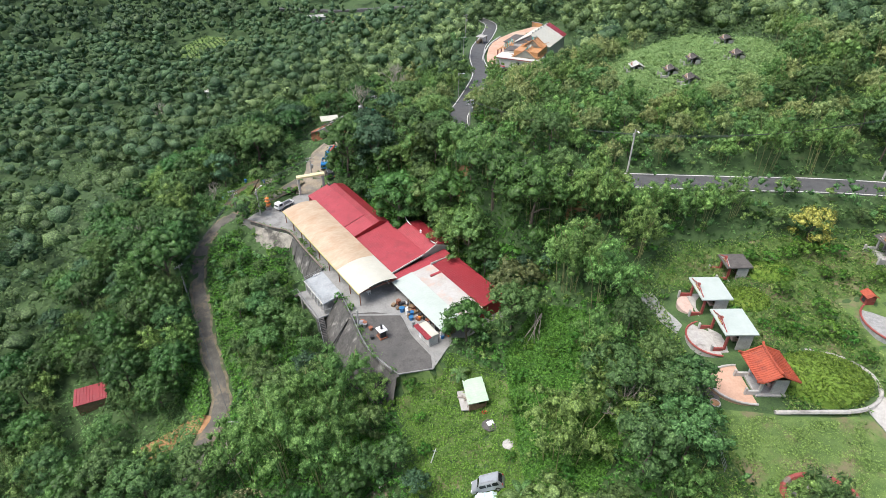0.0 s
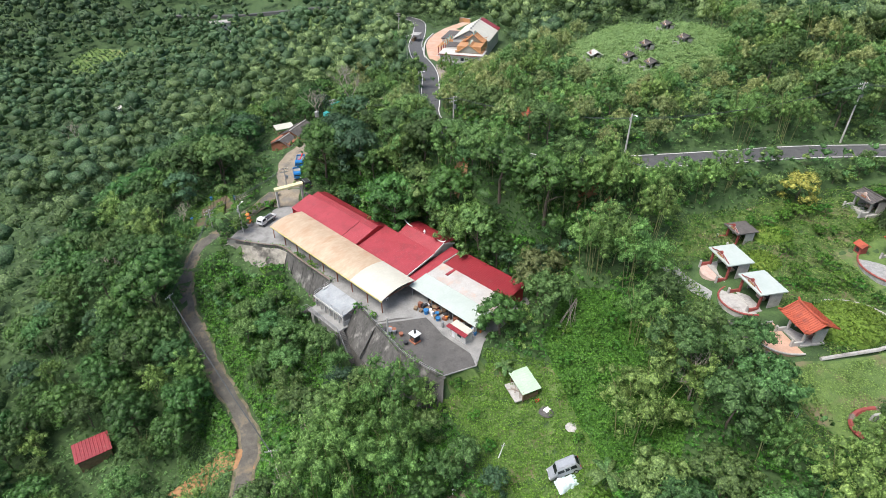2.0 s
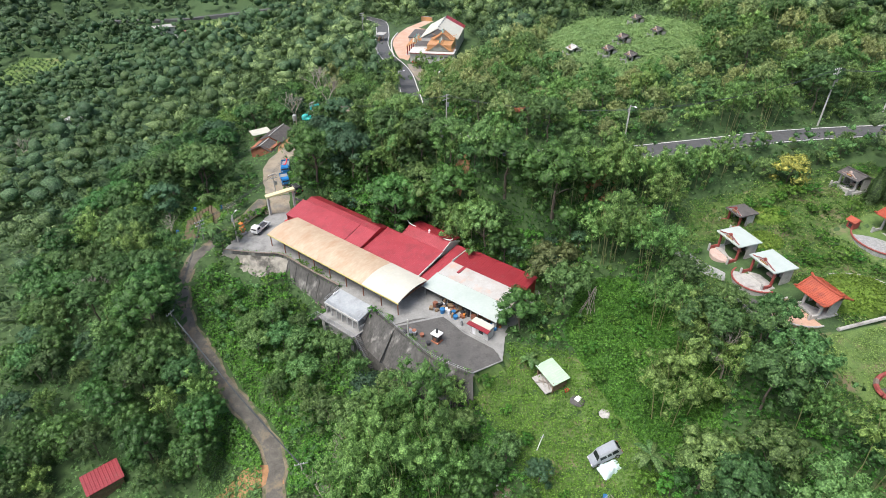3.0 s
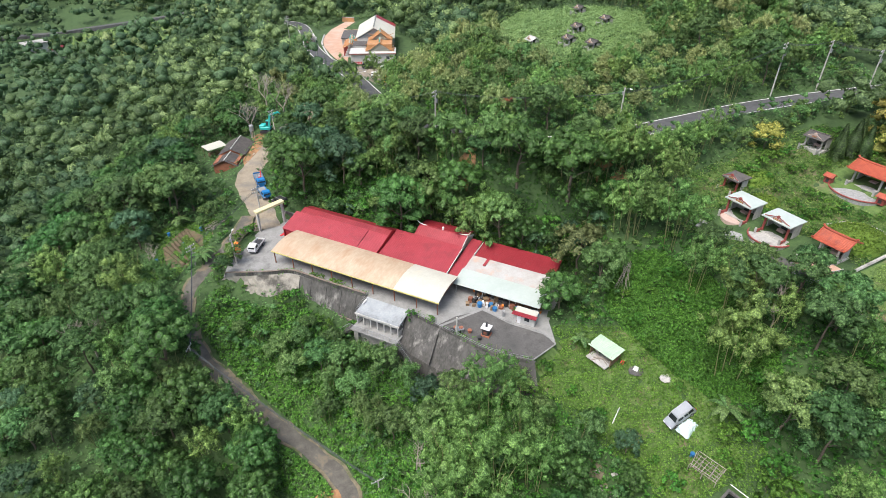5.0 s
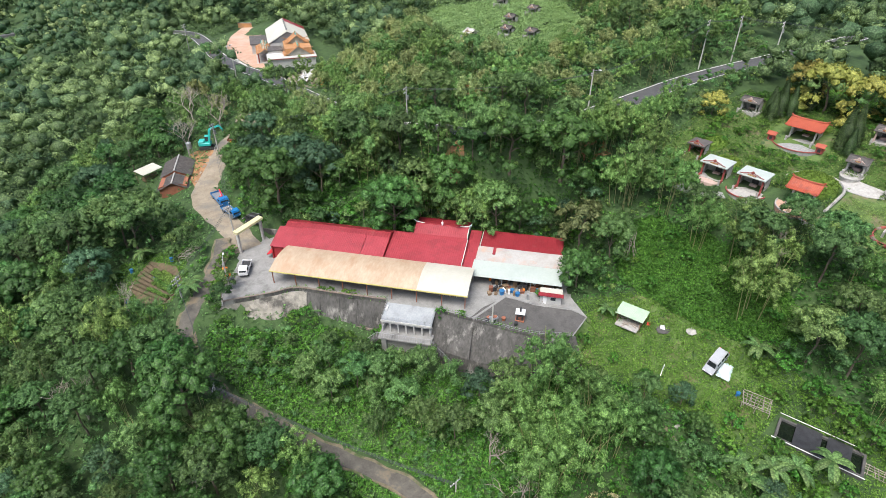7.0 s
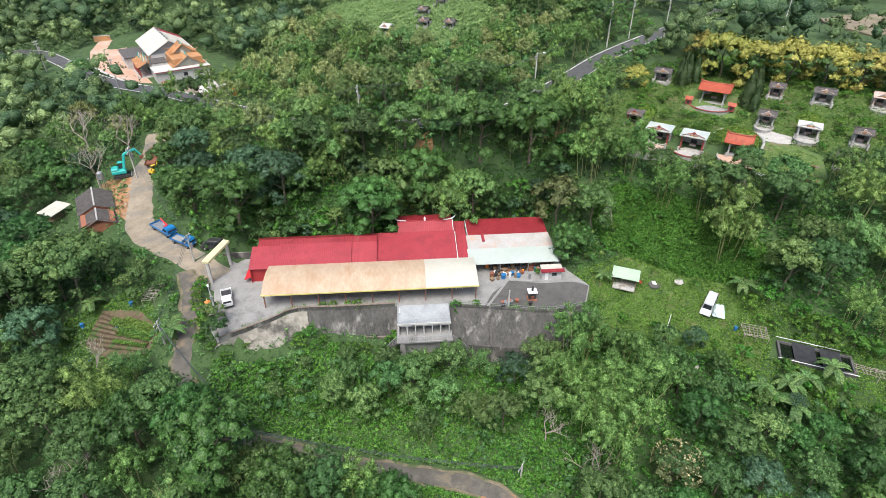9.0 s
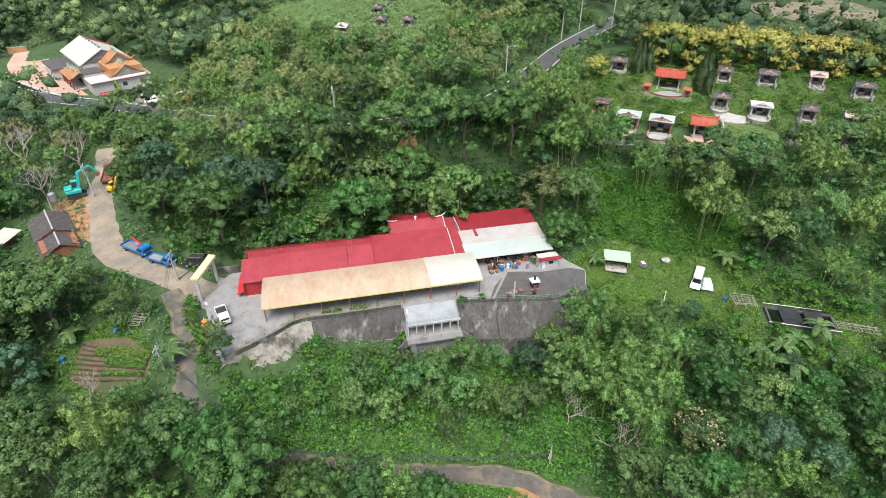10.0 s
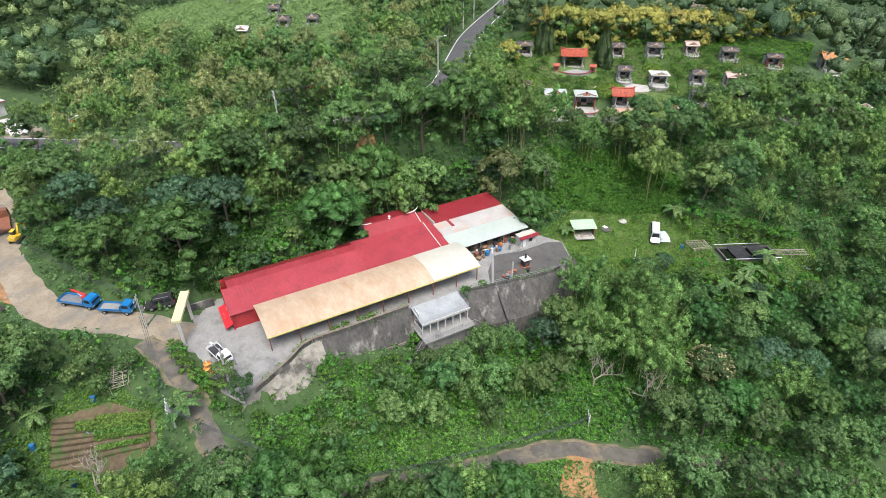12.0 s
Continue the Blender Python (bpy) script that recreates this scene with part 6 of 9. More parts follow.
for k in range(6):
    boxed("bar", (-4.86, -4.8, 22.6 + k * 1.4, 23.5 + k * 1.4, 2.4, 2.9), M_PLASTIC, temple)
prof = [(-3.4, 3.0), (-2.4, 3.3), (-0.6, 4.3), (1.2, 3.5)]
ob = roof_sheet("porch_roof", 8.5, 19.5, [(-x, z) for x, z in prof], M_TILE_ORANGE, temple, 0.35, 0.09, "orange tiled porch roof")
ob.matrix_basis = pose(0, 0, 0, 0, 0, 90)
g = random.Random(9)
for k in range(34):
    bm = bmesh.new()
    y = g.uniform(8.8, 19.2)
    x = g.uniform(-1.4, 0.3)
    tube(bm, (x, y, 3.8), (x + g.uniform(-0.4, 0.4), y + g.uniform(-0.5, 0.5), g.uniform(4.6, 5.6)), 0.2, 0.05, 5)
    part("ridge_figure", bm, g.choice((M_TRIM, M_TILE_ORANGE, M_CREAM, M_TEAL)), temple)
for y in (9.2, 12.6, 16.0, 19.0):
    barred("porch_column", (-2.9, y, -0.3), (-2.9, y, 3.2), 0.22, M_REDPAINT, temple, n=10)
boxed("porch_floor", (-3.6, 0.3, 8.3, 19.8, -0.4, 0.12), M_STONE, temple)
wallt = thing("court_wall", "low orange wall with a painted panel at the court's end", "wall", pose(36.4, 255.0, 9.4, 0, 0, -45))
boxed("panel", (0, 5.5, -0.15, 0.15, 0, 1.9), M_TILE_ORANGE, wallt, 0.03)
boxed("cap", (-0.1, 5.6, -0.22, 0.22, 1.9, 2.05), M_STONE, wallt, 0.02)
shed_t = thing("ticket_shed", "small grey roofed shed under the tree by the court", "shed", pose(13.2, 226, 9.3, 0, 0, 65))
boxed("roof", (-2.2, 2.2, -1.6, 1.6, 2.4, 2.55), M_STONE, shed_t, 0.03)
for x in (-1.9, 1.9):
    for y in (-1.3, 1.3):
        boxed("post", (x - 0.06, x + 0.06, y - 0.06, y + 0.06, 0, 2.4), M_WOOD, shed_t)
boxed("counter", (-1.8, 1.8, 0.4, 1.2, 0, 1.0), M_WOOD, shed_t)
bm = bmesh.new()
cw = smooth([(12.4, 198, 9.7), (13.2, 206, 9.65), (16.2, 221, 9.6), (21, 233, 9.6)], 1.0)
for a0, b0 in zip(cw, cw[1:]):
    tube(bm, (a0[0], a0[1], a0[2] + 0.35), (b0[0], b0[1], b0[2] + 0.35), 0.3, 0.3, 6)
ob = part("court_parapet", bm, M_WHITE)
tagged(ob, "white rounded parapet along the temple court", "wall", kind="structure")
sheet("parking_slab", [(24.4, 185.4), (28, 182.8), (23.6, 175.2), (19, 177)], M_WHITE, 0.1, "pale concrete parking slab", "paving")
sheet("verge_earth", [(14.5, 188.5), (28.5, 183), (22, 172), (15, 158), (12, 160), (13, 176)], M_DIRT, 0.05, "dusty earth verge by the road", "verge")
sign = thing("road_sign", "orange and yellow upright sign beside the road", "sign", pose(13.6, 156.3, land_at(13.6, 156.3)))
boxed("board", (-0.45, 0.45, -0.06, 0.06, 0.5, 2.6), M_ORANGE, sign, 0.02)
boxed("bar", (-0.3, 0.3, -0.08, -0.06, 1.0, 2.2), M_YELLOW, sign)
boxed("foot", (-0.4, 0.4, -0.2, 0.2, 0, 0.5), M_STONE, sign)
# red tiled hut above the road
hut = thing("roadside_shrine", "small brick shrine with a red tiled roof above the road", "shrine", pose(19.2, 107.3, land_at(19.2, 107.3), 0, 0, 0))
boxed("wall", (0.0, 2.6, -1.6, 1.6, 0, 2.0), M_PINKSTONE, hut, 0.03)
boxed("door", (-0.05, 0.0, -0.7, 0.7, 0.1, 1.6), M_DARK, hut)
tiled("roof", -2.1, 2.1, [[(-0.7, 2.0), (1.3, 3.0)], [(1.3, 3.0), (3.2, 2.1)]], M_TILE, hut, 0.3, 0.06)
boxed("ridge", (1.2, 1.4, -2.1, 2.1, 2.98, 3.2), M_TILE, hut, 0.03)

# ---- terrace with shed and pond, western field and house, poles ----
sheet("terrace_grass", [(-9, 60), (-2, 60.5), (4, 59), (9, 56), (11, 47), (9.5, 38), (6.5, 31.5), (-3.5, 32), (-3, 40), (-4, 50)], M_GRASS, 0.03, "trampled green grass on the terrace", "grass")
shed = thing("shed", "open shed with a pale green metal roof and dark timber sides", "shed", pose(4.6, 54.3, land_at(4.6, 54.3), 0, 0, -80))
roof_sheet("roof", -2.3, 2.2, [(-1.5, 1.7), (1.4, 2.05)], M_SHEDROOF, shed, 0.4, 0.025)
for x in (-1.9, 1.8):
    for y in (-1.2, 1.1):
        boxed("post", (x - 0.06, x + 0.06, y - 0.06, y + 0.06, -0.3, 1.75), M_WOOD, shed)
boxed("side", (-1.9, -1.84, -1.2, 1.1, 0, 1.1), M_WOOD, shed)
boxed("side", (1.78, 1.84, -1.2, 1.1, 0, 1.1), M_WOOD, shed)
boxed("back", (-1.9, 1.84, 1.1, 1.16, 0, 1.3), M_WOOD, shed)
boxed("ash_floor", (-1.8, 1.75, -2.3, 1.0, -0.1, 0.12), M_STONE, shed, 0.04, "pale ash and rubble floor")
for k in range(14):
    ob = boxed("log", (-0.7, 0.7, -0.08, 0.08, -0.08, 0.08), M_DEADWOOD, shed, 0.02)
    ob.matrix_basis = pose(crng.uniform(-1.2, 1.2), crng.uniform(-1.9, 0.6), 0.1 + 0.05 * (k % 5), 0, crng.uniform(-8, 8), crng.uniform(0, 180))
for x, y, r, mt, nm, lb in ((6.6, 49.8, 1.3, M_YARD_DARK, "ash_patch", "grey ash patch with a pale slab on the grass"), (8.8, 46.3, 1.0, M_STONE, "rubble_pile", "pile of pale rubble on the grass")):
    bm = bmesh.new()
    bmesh.ops.create_icosphere(bm, subdivisions=3, radius=1.0)
    for v in bm.verts:
        v.co = Vector((v.co.x * r, v.co.y * r * 0.8, max(-0.2, v.co.z) * 0.28)) + Vector((rng.normal(0, 0.05), rng.normal(0, 0.05), rng.normal(0, 0.04)))
    ob = part(nm, bm, mt)
    ob.matrix_basis = pose(x, y, land_at(x, y) + 0.05)
    tagged(ob, lb, "heap")
slab = boxed("concrete_slab", (-0.5, 0.5, -0.35, 0.35, 0, 0.12), M_PLASTIC, None, 0.02)
slab.matrix_basis = pose(6.5, 49.9, land_at(6.5, 49.9) + 0.33, 3, 2, 30)
tagged(slab, "pale broken slab on the ash patch", "slab")
bag = boxed("red_sack", (-0.4, 0.4, -0.25, 0.25, 0, 0.35), M_AWNING, None, 0.1)
bag.matrix_basis = pose(5.8, 51.9, land_at(5.8, 51.9), 0, 0, 20)
tagged(bag, "red plastic sack on the grass", "sack")
barrel = thing("barrel", "blue plastic barrel on the grass", "barrel", pose(3.2, 36.2, land_at(3.2, 36.2)))
barred("body", (0, 0, 0), (0, 0, 0.6), 0.28, M_BLUEPLASTIC, barrel, 0.28, 12)
barred("lid", (0, 0, 0.6), (0, 0, 0.65), 0.3, M_BLUEPLASTIC, barrel, 0.3, 12)
# pond with concrete rim and shade nets
pond = thing("pond", "rectangular dark water tank with concrete rim and black shade nets", "pond", pose(1.6, 25.4, land_at(1.6, 25.4) + 0.3, 0, 0, -80))
boxed("water", (-4.6, 4.6, -1.7, 1.7, -0.35, -0.05), M_WATER, pond)
boxed("rim", (-4.9, -4.6, -2.0, 2.0, -0.9, 0.3), M_YARD_DARK, pond, 0.02)
boxed("rim", (4.6, 4.9, -2.0, 2.0, -0.9, 0.3), M_YARD_DARK, pond, 0.02)
boxed("rim", (-4.6, 4.6, -2.0, -1.7, -0.9, 0.3), M_YARD_DARK, pond, 0.02)
boxed("rim", (-4.6, 4.6, 1.7, 2.0, -0.9, 0.3), M_YARD_DARK, pond, 0.02)
for x0, x1 in ((-2.9, 0.1), (0.7, 3.4)):
    bm = bmesh.new()
    bmesh.ops.create_grid(bm, x_segments=8, y_segments=8, size=1)
    for v in bm.verts:
        v.co = Vector(((x0 + x1) / 2 + v.co.x * (x1 - x0) / 2, v.co.y * 2.05 + 0.1, 0.36 - 0.12 * (1 - v.co.y ** 2) + rng.normal(0, 0.01)))
    bmesh.ops.solidify(bm, geom=bm.faces[:], thickness=0.02)
    part("shade_net", bm, M_BLACKNET, pond, "black shade net")
barred("white_pipe", (-5.2, -2.3, 0.5), (5.0, -2.4, 0.5), 0.06, M_PLASTIC, pond)
barred("white_pipe", (-5.0, 2.5, 0.5), (4.0, 2.4, 0.5), 0.05, M_PLASTIC, pond)


def trellis(name, label, m, a, b, n, k, seed):
    """A rough flat frame of thin poles on short legs."""
    t = thing(name, label, "trellis", m)
    g = random.Random(seed)
    for i in range(n):
        x = -a + 2 * a * i / (n - 1)
        barred("pole", (x + g.uniform(-0.25, 0.25), -b * g.uniform(0.8, 1.1), 0.9 + g.uniform(-0.1, 0.1)), (x + g.uniform(-0.25, 0.25), b * g.uniform(0.8, 1.1), 0.9 + g.uniform(-0.1, 0.1)), 0.04, M_DEADWOOD, t, n=5)
    for i in range(k):
        y = -b + 2 * b * i / (k - 1)
        barred("pole", (-a * 1.05, y + g.uniform(-0.3, 0.3), 0.97), (a * 1.05, y + g.uniform(-0.3, 0.3), 0.97), 0.04, M_DEADWOOD, t, n=5)
    for x in (-a, 0, a):
        for y in (-b, b):
            barred("leg", (x, y, -0.4), (x, y, 1.0), 0.045, M_DEADWOOD, t, n=5)
    return t


trellis("bamboo_trellis", "collapsed grey bamboo trellis near the pond", pose(2.4, 33.6, land_at(2.4, 33.6), 0, 0, -75), 1.7, 1.3, 10, 6, 2)
trellis("bamboo_trellis", "long grey bamboo trellis beyond the pond", pose(2.9, 17.5, land_at(2.9, 17.5), 0, 0, -82), 3.0, 0.9, 13, 4, 3)
trellis("bamboo_trellis", "heap of thin bleached poles beside the field", pose(-40.6, 117.5, land_at(-40.6, 117.5), 0, 0, 30), 1.9, 1.0, 12, 4, 4)

# vegetable field
M_FIELD = surface("tilled_soil", (0.075, 0.055, 0.034), (0.15, 0.115, 0.07), 1.5, 0.97, bump=0.9, stain=(0.055, 0.10, 0.025), stain_at=(0.50, 0.60), stain_scale=0.6)
bed_cards = []
sheet("field_soil", [(-51.5, 112.5), (-48, 109), (-44.6, 111), (-43.4, 117.5), (-46, 124.0), (-51.2, 120.8)], M_FIELD, 0.05, "tilled brown field soil", "field")
M_CROP = foliage("salad_leaves", (0.092, 0.187, 0.033), (0.202, 0.356, 0.087), vary=0.1)
for k in range(8):
    f = k / 7
    x0, y0, x1, y1 = -45.0 - 3.2 * f, 111.3 - 1.4 * f, -46.2 - 4.8 * f, 123.6 - 2.6 * f
    bed = thing("vegetable_bed", "raised soil bed with a row of leafy vegetables" if k in (0, 1, 2, 3, 4, 6) else "raised bare soil bed", "bed", pose((x0 + x1) / 2, (y0 + y1) / 2, (land_at(x0, y0) + land_at(x1, y1)) / 2 + 0.12, 0, -math.degrees(math.atan2(land_at(x1, y1) - land_at(x0, y0), math.hypot(x1 - x0, y1 - y0))), math.degrees(math.atan2(y1 - y0, x1 - x0))), "vegetable beds")
    L = math.hypot(x1 - x0, y1 - y0) / 2
    boxed("soil", (-L, L, -0.28, 0.28, -0.3, 0.2), M_FIELD, bed, 0.08)
    if k in (0, 1, 2, 3, 4, 6):
        n = 520
        p = np.stack([rng.uniform(-L, L * (0.1 if k not in (1, 2) else 0.5), n), rng.uniform(-0.3, 0.3, n), rng.uniform(0.2, 0.5, n)], 1)
        q = np.tile((0, 0, 1.0), (n, 1))
        BEDS = (bed, p, q)
        bed_cards.append(BEDS)
kay = thing("boat", "small grey-blue plastic boat lying in the field", "boat", pose(-47.0, 118.2, land_at(-47, 118.2) + 0.15, 0, 0, 62))
bm = bmesh.new()
sec = [(-1.3, 0.05), (-0.8, 0.32), (0, 0.42), (0.8, 0.32), (1.3, 0.05)]
low = [[bm.verts.new((x, s * w * 0.6, 0)) for x, w in sec] for s in (-1, 1)]
up = [[bm.verts.new((x, s * w, 0.32)) for x, w in sec] for s in (-1, 1)]
for k in range(4):
    bm.faces.new((low[0][k], low[0][k + 1], low[1][k + 1], low[1][k]))
    for s in (0, 1):
        bm.faces.new((low[s][k], low[s][k + 1], up[s][k + 1], up[s][k]))
bmesh.ops.recalc_face_normals(bm, faces=bm.faces[:])
bmesh.ops.solidify(bm, geom=bm.faces[:], thickness=0.04)
part("hull", bm, M_GREYROOF, kay)
boxed("seat", (-0.15, 0.15, -0.36, 0.36, 0.22, 0.27), M_BLUEPLASTIC, kay)
for x, y in ((-43.4, 119.6), (-49.5, 124.0), (-52.8, 117.0)):
    b = thing("barrel", "blue plastic barrel at the field's edge", "barrel", pose(x, y, land_at(x, y)))
    barred("body", (0, 0, 0), (0, 0, 0.8), 0.3, M_BLUEPLASTIC, b, 0.3, 12)
    barred("lid", (0, 0, 0.8), (0, 0, 0.86), 0.32, M_BLUEPLASTIC, b, 0.32, 12)

sheet("soil_bank", [(-10.6, 36), (-8.2, 38.5), (-6.6, 41.5), (-7.2, 43.4), (-9.6, 42), (-11.4, 38.6)], M_VERGE, 0.06, "bare brown slope with scattered rubbish", "soil")
for k in range(22):
    x, y = -9 + crng.gauss(0, 1.0), 39.6 + crng.gauss(0, 1.6)
    w = crng.uniform(0.12, 0.4)
    ob = boxed("rubbish", (-w, w, -w * 0.6, w * 0.6, -0.05, w * 0.5), crng.choice((M_PLASTIC, M_STONE, M_DEADWOOD, M_WOOD)), None, 0.03)
    ob.matrix_basis = pose(x, y, land_at(x, y) + 0.1, crng.uniform(-15, 15), crng.uniform(-15, 15), crng.uniform(0, 180))
    tagged(ob, "scrap of pale rubbish on the bare slope", "rubbish")
# brick farmhouse by the track
farm = thing("farmhouse", "old long brick house with a dark tiled gable roof", "house", pose(-31.0, 147.2, land_at(-31, 147.2) - 0.5, 0, 0, 62))
boxed("wall", (-6.6, 6.6, -2.8, 2.8, 0, 2.5), M_BRICK, farm)
for v0, z0, v1, z1 in ((-3.3, 2.35, 0, 3.9), (0, 3.9, 3.3, 2.35)):
    roof_sheet("roof", -1.6, 7.0, [(v0, z0), (v1, z1)], M_DARKROOF, farm, 0.3, 0.06, "old dark tiled roof")
    roof_sheet("roof", -7.0, -1.7, [(v0, z0 - 0.5), (v1, z1 - 0.5)], M_DARKROOF, farm, 0.3, 0.06, "lower dark tiled roof")
boxed("ridge", (-1.6, 7.0, -0.14, 0.14, 3.86, 4.05), M_STONE, farm, 0.03)
boxed("ridge", (-7.0, -1.7, -0.14, 0.14, 3.36, 3.52), M_STONE, farm, 0.03)
for s, top in ((-6.6, 3.3), (6.48, 3.8), (-1.7, 3.8)):
    bm = bmesh.new()
    bm.faces.new([bm.verts.new(p) for p in ((s, -2.8, 2.5), (s, 2.8, 2.5), (s, 0, top))])
    bmesh.ops.solidify(bm, geom=bm.faces[:], thickness=0.12)
    part("gable", bm, M_BRICK, farm)
boxed("door", (-0.5, 0.5, -2.85, -2.8, 0.1, 2.1), M_WOOD, farm)
for x in (-4.6, -2.6, 1.8, 4.2):
    boxed("window", (x, x + 1.0, -2.85, -2.8, 1.0, 1.9), M_GLASS, farm)
tank = thing("water_tank", "steel water tank on the farmhouse", "tank", pose(-24.6, 154.8, land_at(-24.6, 154.8)))
barred("body", (0, 0, 2.6), (0, 0, 4.0), 0.6, M_STEEL, tank, 0.6, 14)
barred("lid", (0, 0, 4.0), (0, 0, 4.25), 0.6, M_STEEL, tank, 0.15, 14)
for x in (-0.4, 0.4):
    for y in (-0.4, 0.4):
        barred("leg", (x, y, 0), (x, y, 2.6), 0.05, M_STEEL, tank, n=6)
lean = thing("lean_to", "open lean-to with a white sheet roof beside the farmhouse", "shed", pose(-34.2, 156.8, land_at(-34.2, 156.8), 0, 0, 20))
roof_sheet("roof", -2.6, 2.6, [(-1.6, 2.2), (1.6, 2.6)], M_CREAM, lean, 0.4, 0.03)
for x in (-2.4, 2.4):
    for y in (-1.4, 1.4):
        barred("post", (x, y, -0.4), (x, y, 2.3), 0.06, M_WOOD, lean, n=6)
boxed("bench", (-1.8, 1.8, -0.6, 0.6, 0, 0.8), M_WOOD, lean)
sheet("bare_soil", [(-30.2, 139.6), (-25.6, 145), (-20.6, 151), (-18.8, 157), (-24, 157.5), (-27.5, 150), (-29.5, 145)], M_SOIL, 0.06, "freshly dug orange soil", "soil")
sheet("soil_bank", [(-49, 57), (-41, 60.5), (-35.5, 59), (-35, 55.5), (-40, 56), (-47, 53.5)], M_SOIL, 0.05, "bare orange earth bank below the lane", "soil")
sheet("soil_bank", [(-1.5, 93.5), (3, 91), (5, 93.5), (1, 97)], M_SOIL, 0.05, "bare brown cut behind the hall", "soil")
sheet("soil_bank", [(19, 76), (24, 74), (25, 78.5), (20, 80)], M_SOIL, 0.05, "bare brown slip below the road", "soil")
M_BARE = surface("dry_bare_field", (0.15, 0.125, 0.08), (0.27, 0.22, 0.155), 0.25, 0.97, bump=0.5, stain=(0.10, 0.15, 0.045), stain_at=(0.52, 0.64), stain_scale=0.06)
sheet("bare_field", [(136, 33), (125, 21), (120, 9), (122, -12), (190, -22), (236, -8), (204, 26), (160, 36)], M_BARE, 0.5, "bare brown cleared field behind the blossom trees", "field", step=5.0, depth=1.5)
redhut = thing("red_roof_hut", "small hut with a dark red metal roof among the trees", "hut", pose(-61.5, 66.5, land_at(-61.5, 66.5), 0, 0, 25))
roof_sheet("roof", -2.6, 2.6, [(-1.9, 2.2), (1.9, 2.7)], M_RED_DEEP, redhut, 0.5, 0.03)
boxed("wall", (-2.3, 2.3, -1.6, 1.6, -0.5, 2.2), M_WOOD, redhut)
M_ORCHARD = surface("orchard_grass", (0.075, 0.135, 0.03), (0.15, 0.235, 0.06), 0.2, 0.95, bump=0.4, stain=(0.16, 0.17, 0.07), stain_at=(0.55, 0.7), stain_scale=0.08)
ORCHARDS = [[(-213, 420), (-194, 465), (-165, 452), (-138, 412), (-176, 410)], [(-104, 472), (-70, 458), (-42, 444), (-20, 430), (-4, 420), (-24, 372), (-30, 356), (-62, 408), (-88, 440)]]
for ol in ORCHARDS:
    sheet("orchard_field", ol, M_ORCHARD, 0.6, "light green terraced orchard field in the valley", "field", step=6.0, depth=2.0)
# far houses in the valley
for x, y, w, d, s, mt in ((-97, 438, 12, 9, 2, M_STONE), (-84, 422, 8, 6, 1, M_RED_DEEP), (-113, 269, 9, 7, 1, M_WHITE)):
    hs = thing("farm_house", "distant pale farmhouse with a flat roof in the valley", "house", pose(x, y, land_at(x, y), 0, 0, 20))
    boxed("wall", (-w / 2, w / 2, -d / 2, d / 2, -2, 3.2 * s + 3), M_WHITE, hs)
    boxed("roof", (-w / 2 - 0.5, w / 2 + 0.5, -d / 2 - 0.5, d / 2 + 0.5, 3.2 * s + 3, 3.2 * s + 3.4), mt, hs)
    for f in range(s):
        for k in range(3):
            boxed("window", (-w / 2 + 1.5 + k * 3, -w / 2 + 3 + k * 3, -d / 2 - 0.05, -d / 2, 4 + f * 3.2, 5.4 + f * 3.2), M_GLASS, hs)


# ---- poles and cables ----
def power_pole(x, y, top, base, arms=2, turn=0, lean=0.0, lamp=False, label="grey concrete power pole with crossarms"):
    t = thing("street_lamp" if lamp else "power_pole", label, "street lamp" if lamp else "pole", pose(x, y, 0, 0, lean, turn))
    barred("mast", (0, 0, base - 0.5), (0, 0, top), 0.17, M_POLE, t, 0.11, 10)
    for k in range(arms):
        z = top - 0.35 - 0.75 * k
        boxed("crossarm", (-0.95, 0.95, 0.08, 0.2, z - 0.06, z + 0.06), M_STEEL, t)
        for xx in (-0.85, -0.35, 0.35, 0.85):
            barred("insulator", (xx, 0.14, z + 0.06), (xx, 0.14, z + 0.26), 0.05, M_PLASTIC, t, n=6)
    if lamp:
        barred("arm", (0, 0, top - 0.2), (0, -1.3, top + 0.15), 0.05, M_STEEL, t, n=6)
        boxed("lamp_head", (-0.13, 0.13, -1.75, -1.2, top + 0.08, top + 0.22), M_PLASTIC, t, 0.03)
        boxed("box", (-0.2, 0.2, 0.1, 0.35, top - 1.3, top - 0.7), M_STEEL, t, 0.02)
    elif arms > 1:
        barred("transformer", (0.35, -0.1, top - 2.6), (0.35, -0.1, top - 1.8), 0.24, M_STEEL, t, n=10)
    return t


POLES = [(4.9, 109.8, 25.5, 16.5, 2, 30), (-19.8, 150.2, 13.0, 5.2, 2, 40), (-46.3, 107.5, 5.8, -1.2, 2, 30), (-32.3, 56.1, -6.9, -13, 1, 0), (70.4, 81.6, 33.2, 22, 2, 10), (82.6, 79.4, 32.8, 22, 2, 10), (86.2, 71.2, 32.2, 22, 2, 10), (7.2, 232, 18.5, 9, 2, 20), (1.6, 14.7, -2.2, -8, 1, 60), (-31.6, 32.3, -5.9, -14, 1, 20), (5.5, 192.5, 19, 9.5, 1, 20), (-31.5, 118.9, 8.6, 3, 2, 20), (112, 55, 30, 21, 2, 10), (120, 45, 31, 21, 2, 10)]
for x, y, top, base, arms, turn in POLES:
    power_pole(x, y, top, base, arms, turn)
power_pole(30.1, 81.2 + 2.9, 29.4, 21.3, 0, 0, 0, True, "grey street lamp on a concrete pole by the road")
power_pole(3.2, 148.2, 19.7, 13, 0, 60, 0, True, "grey street lamp by the road bend")
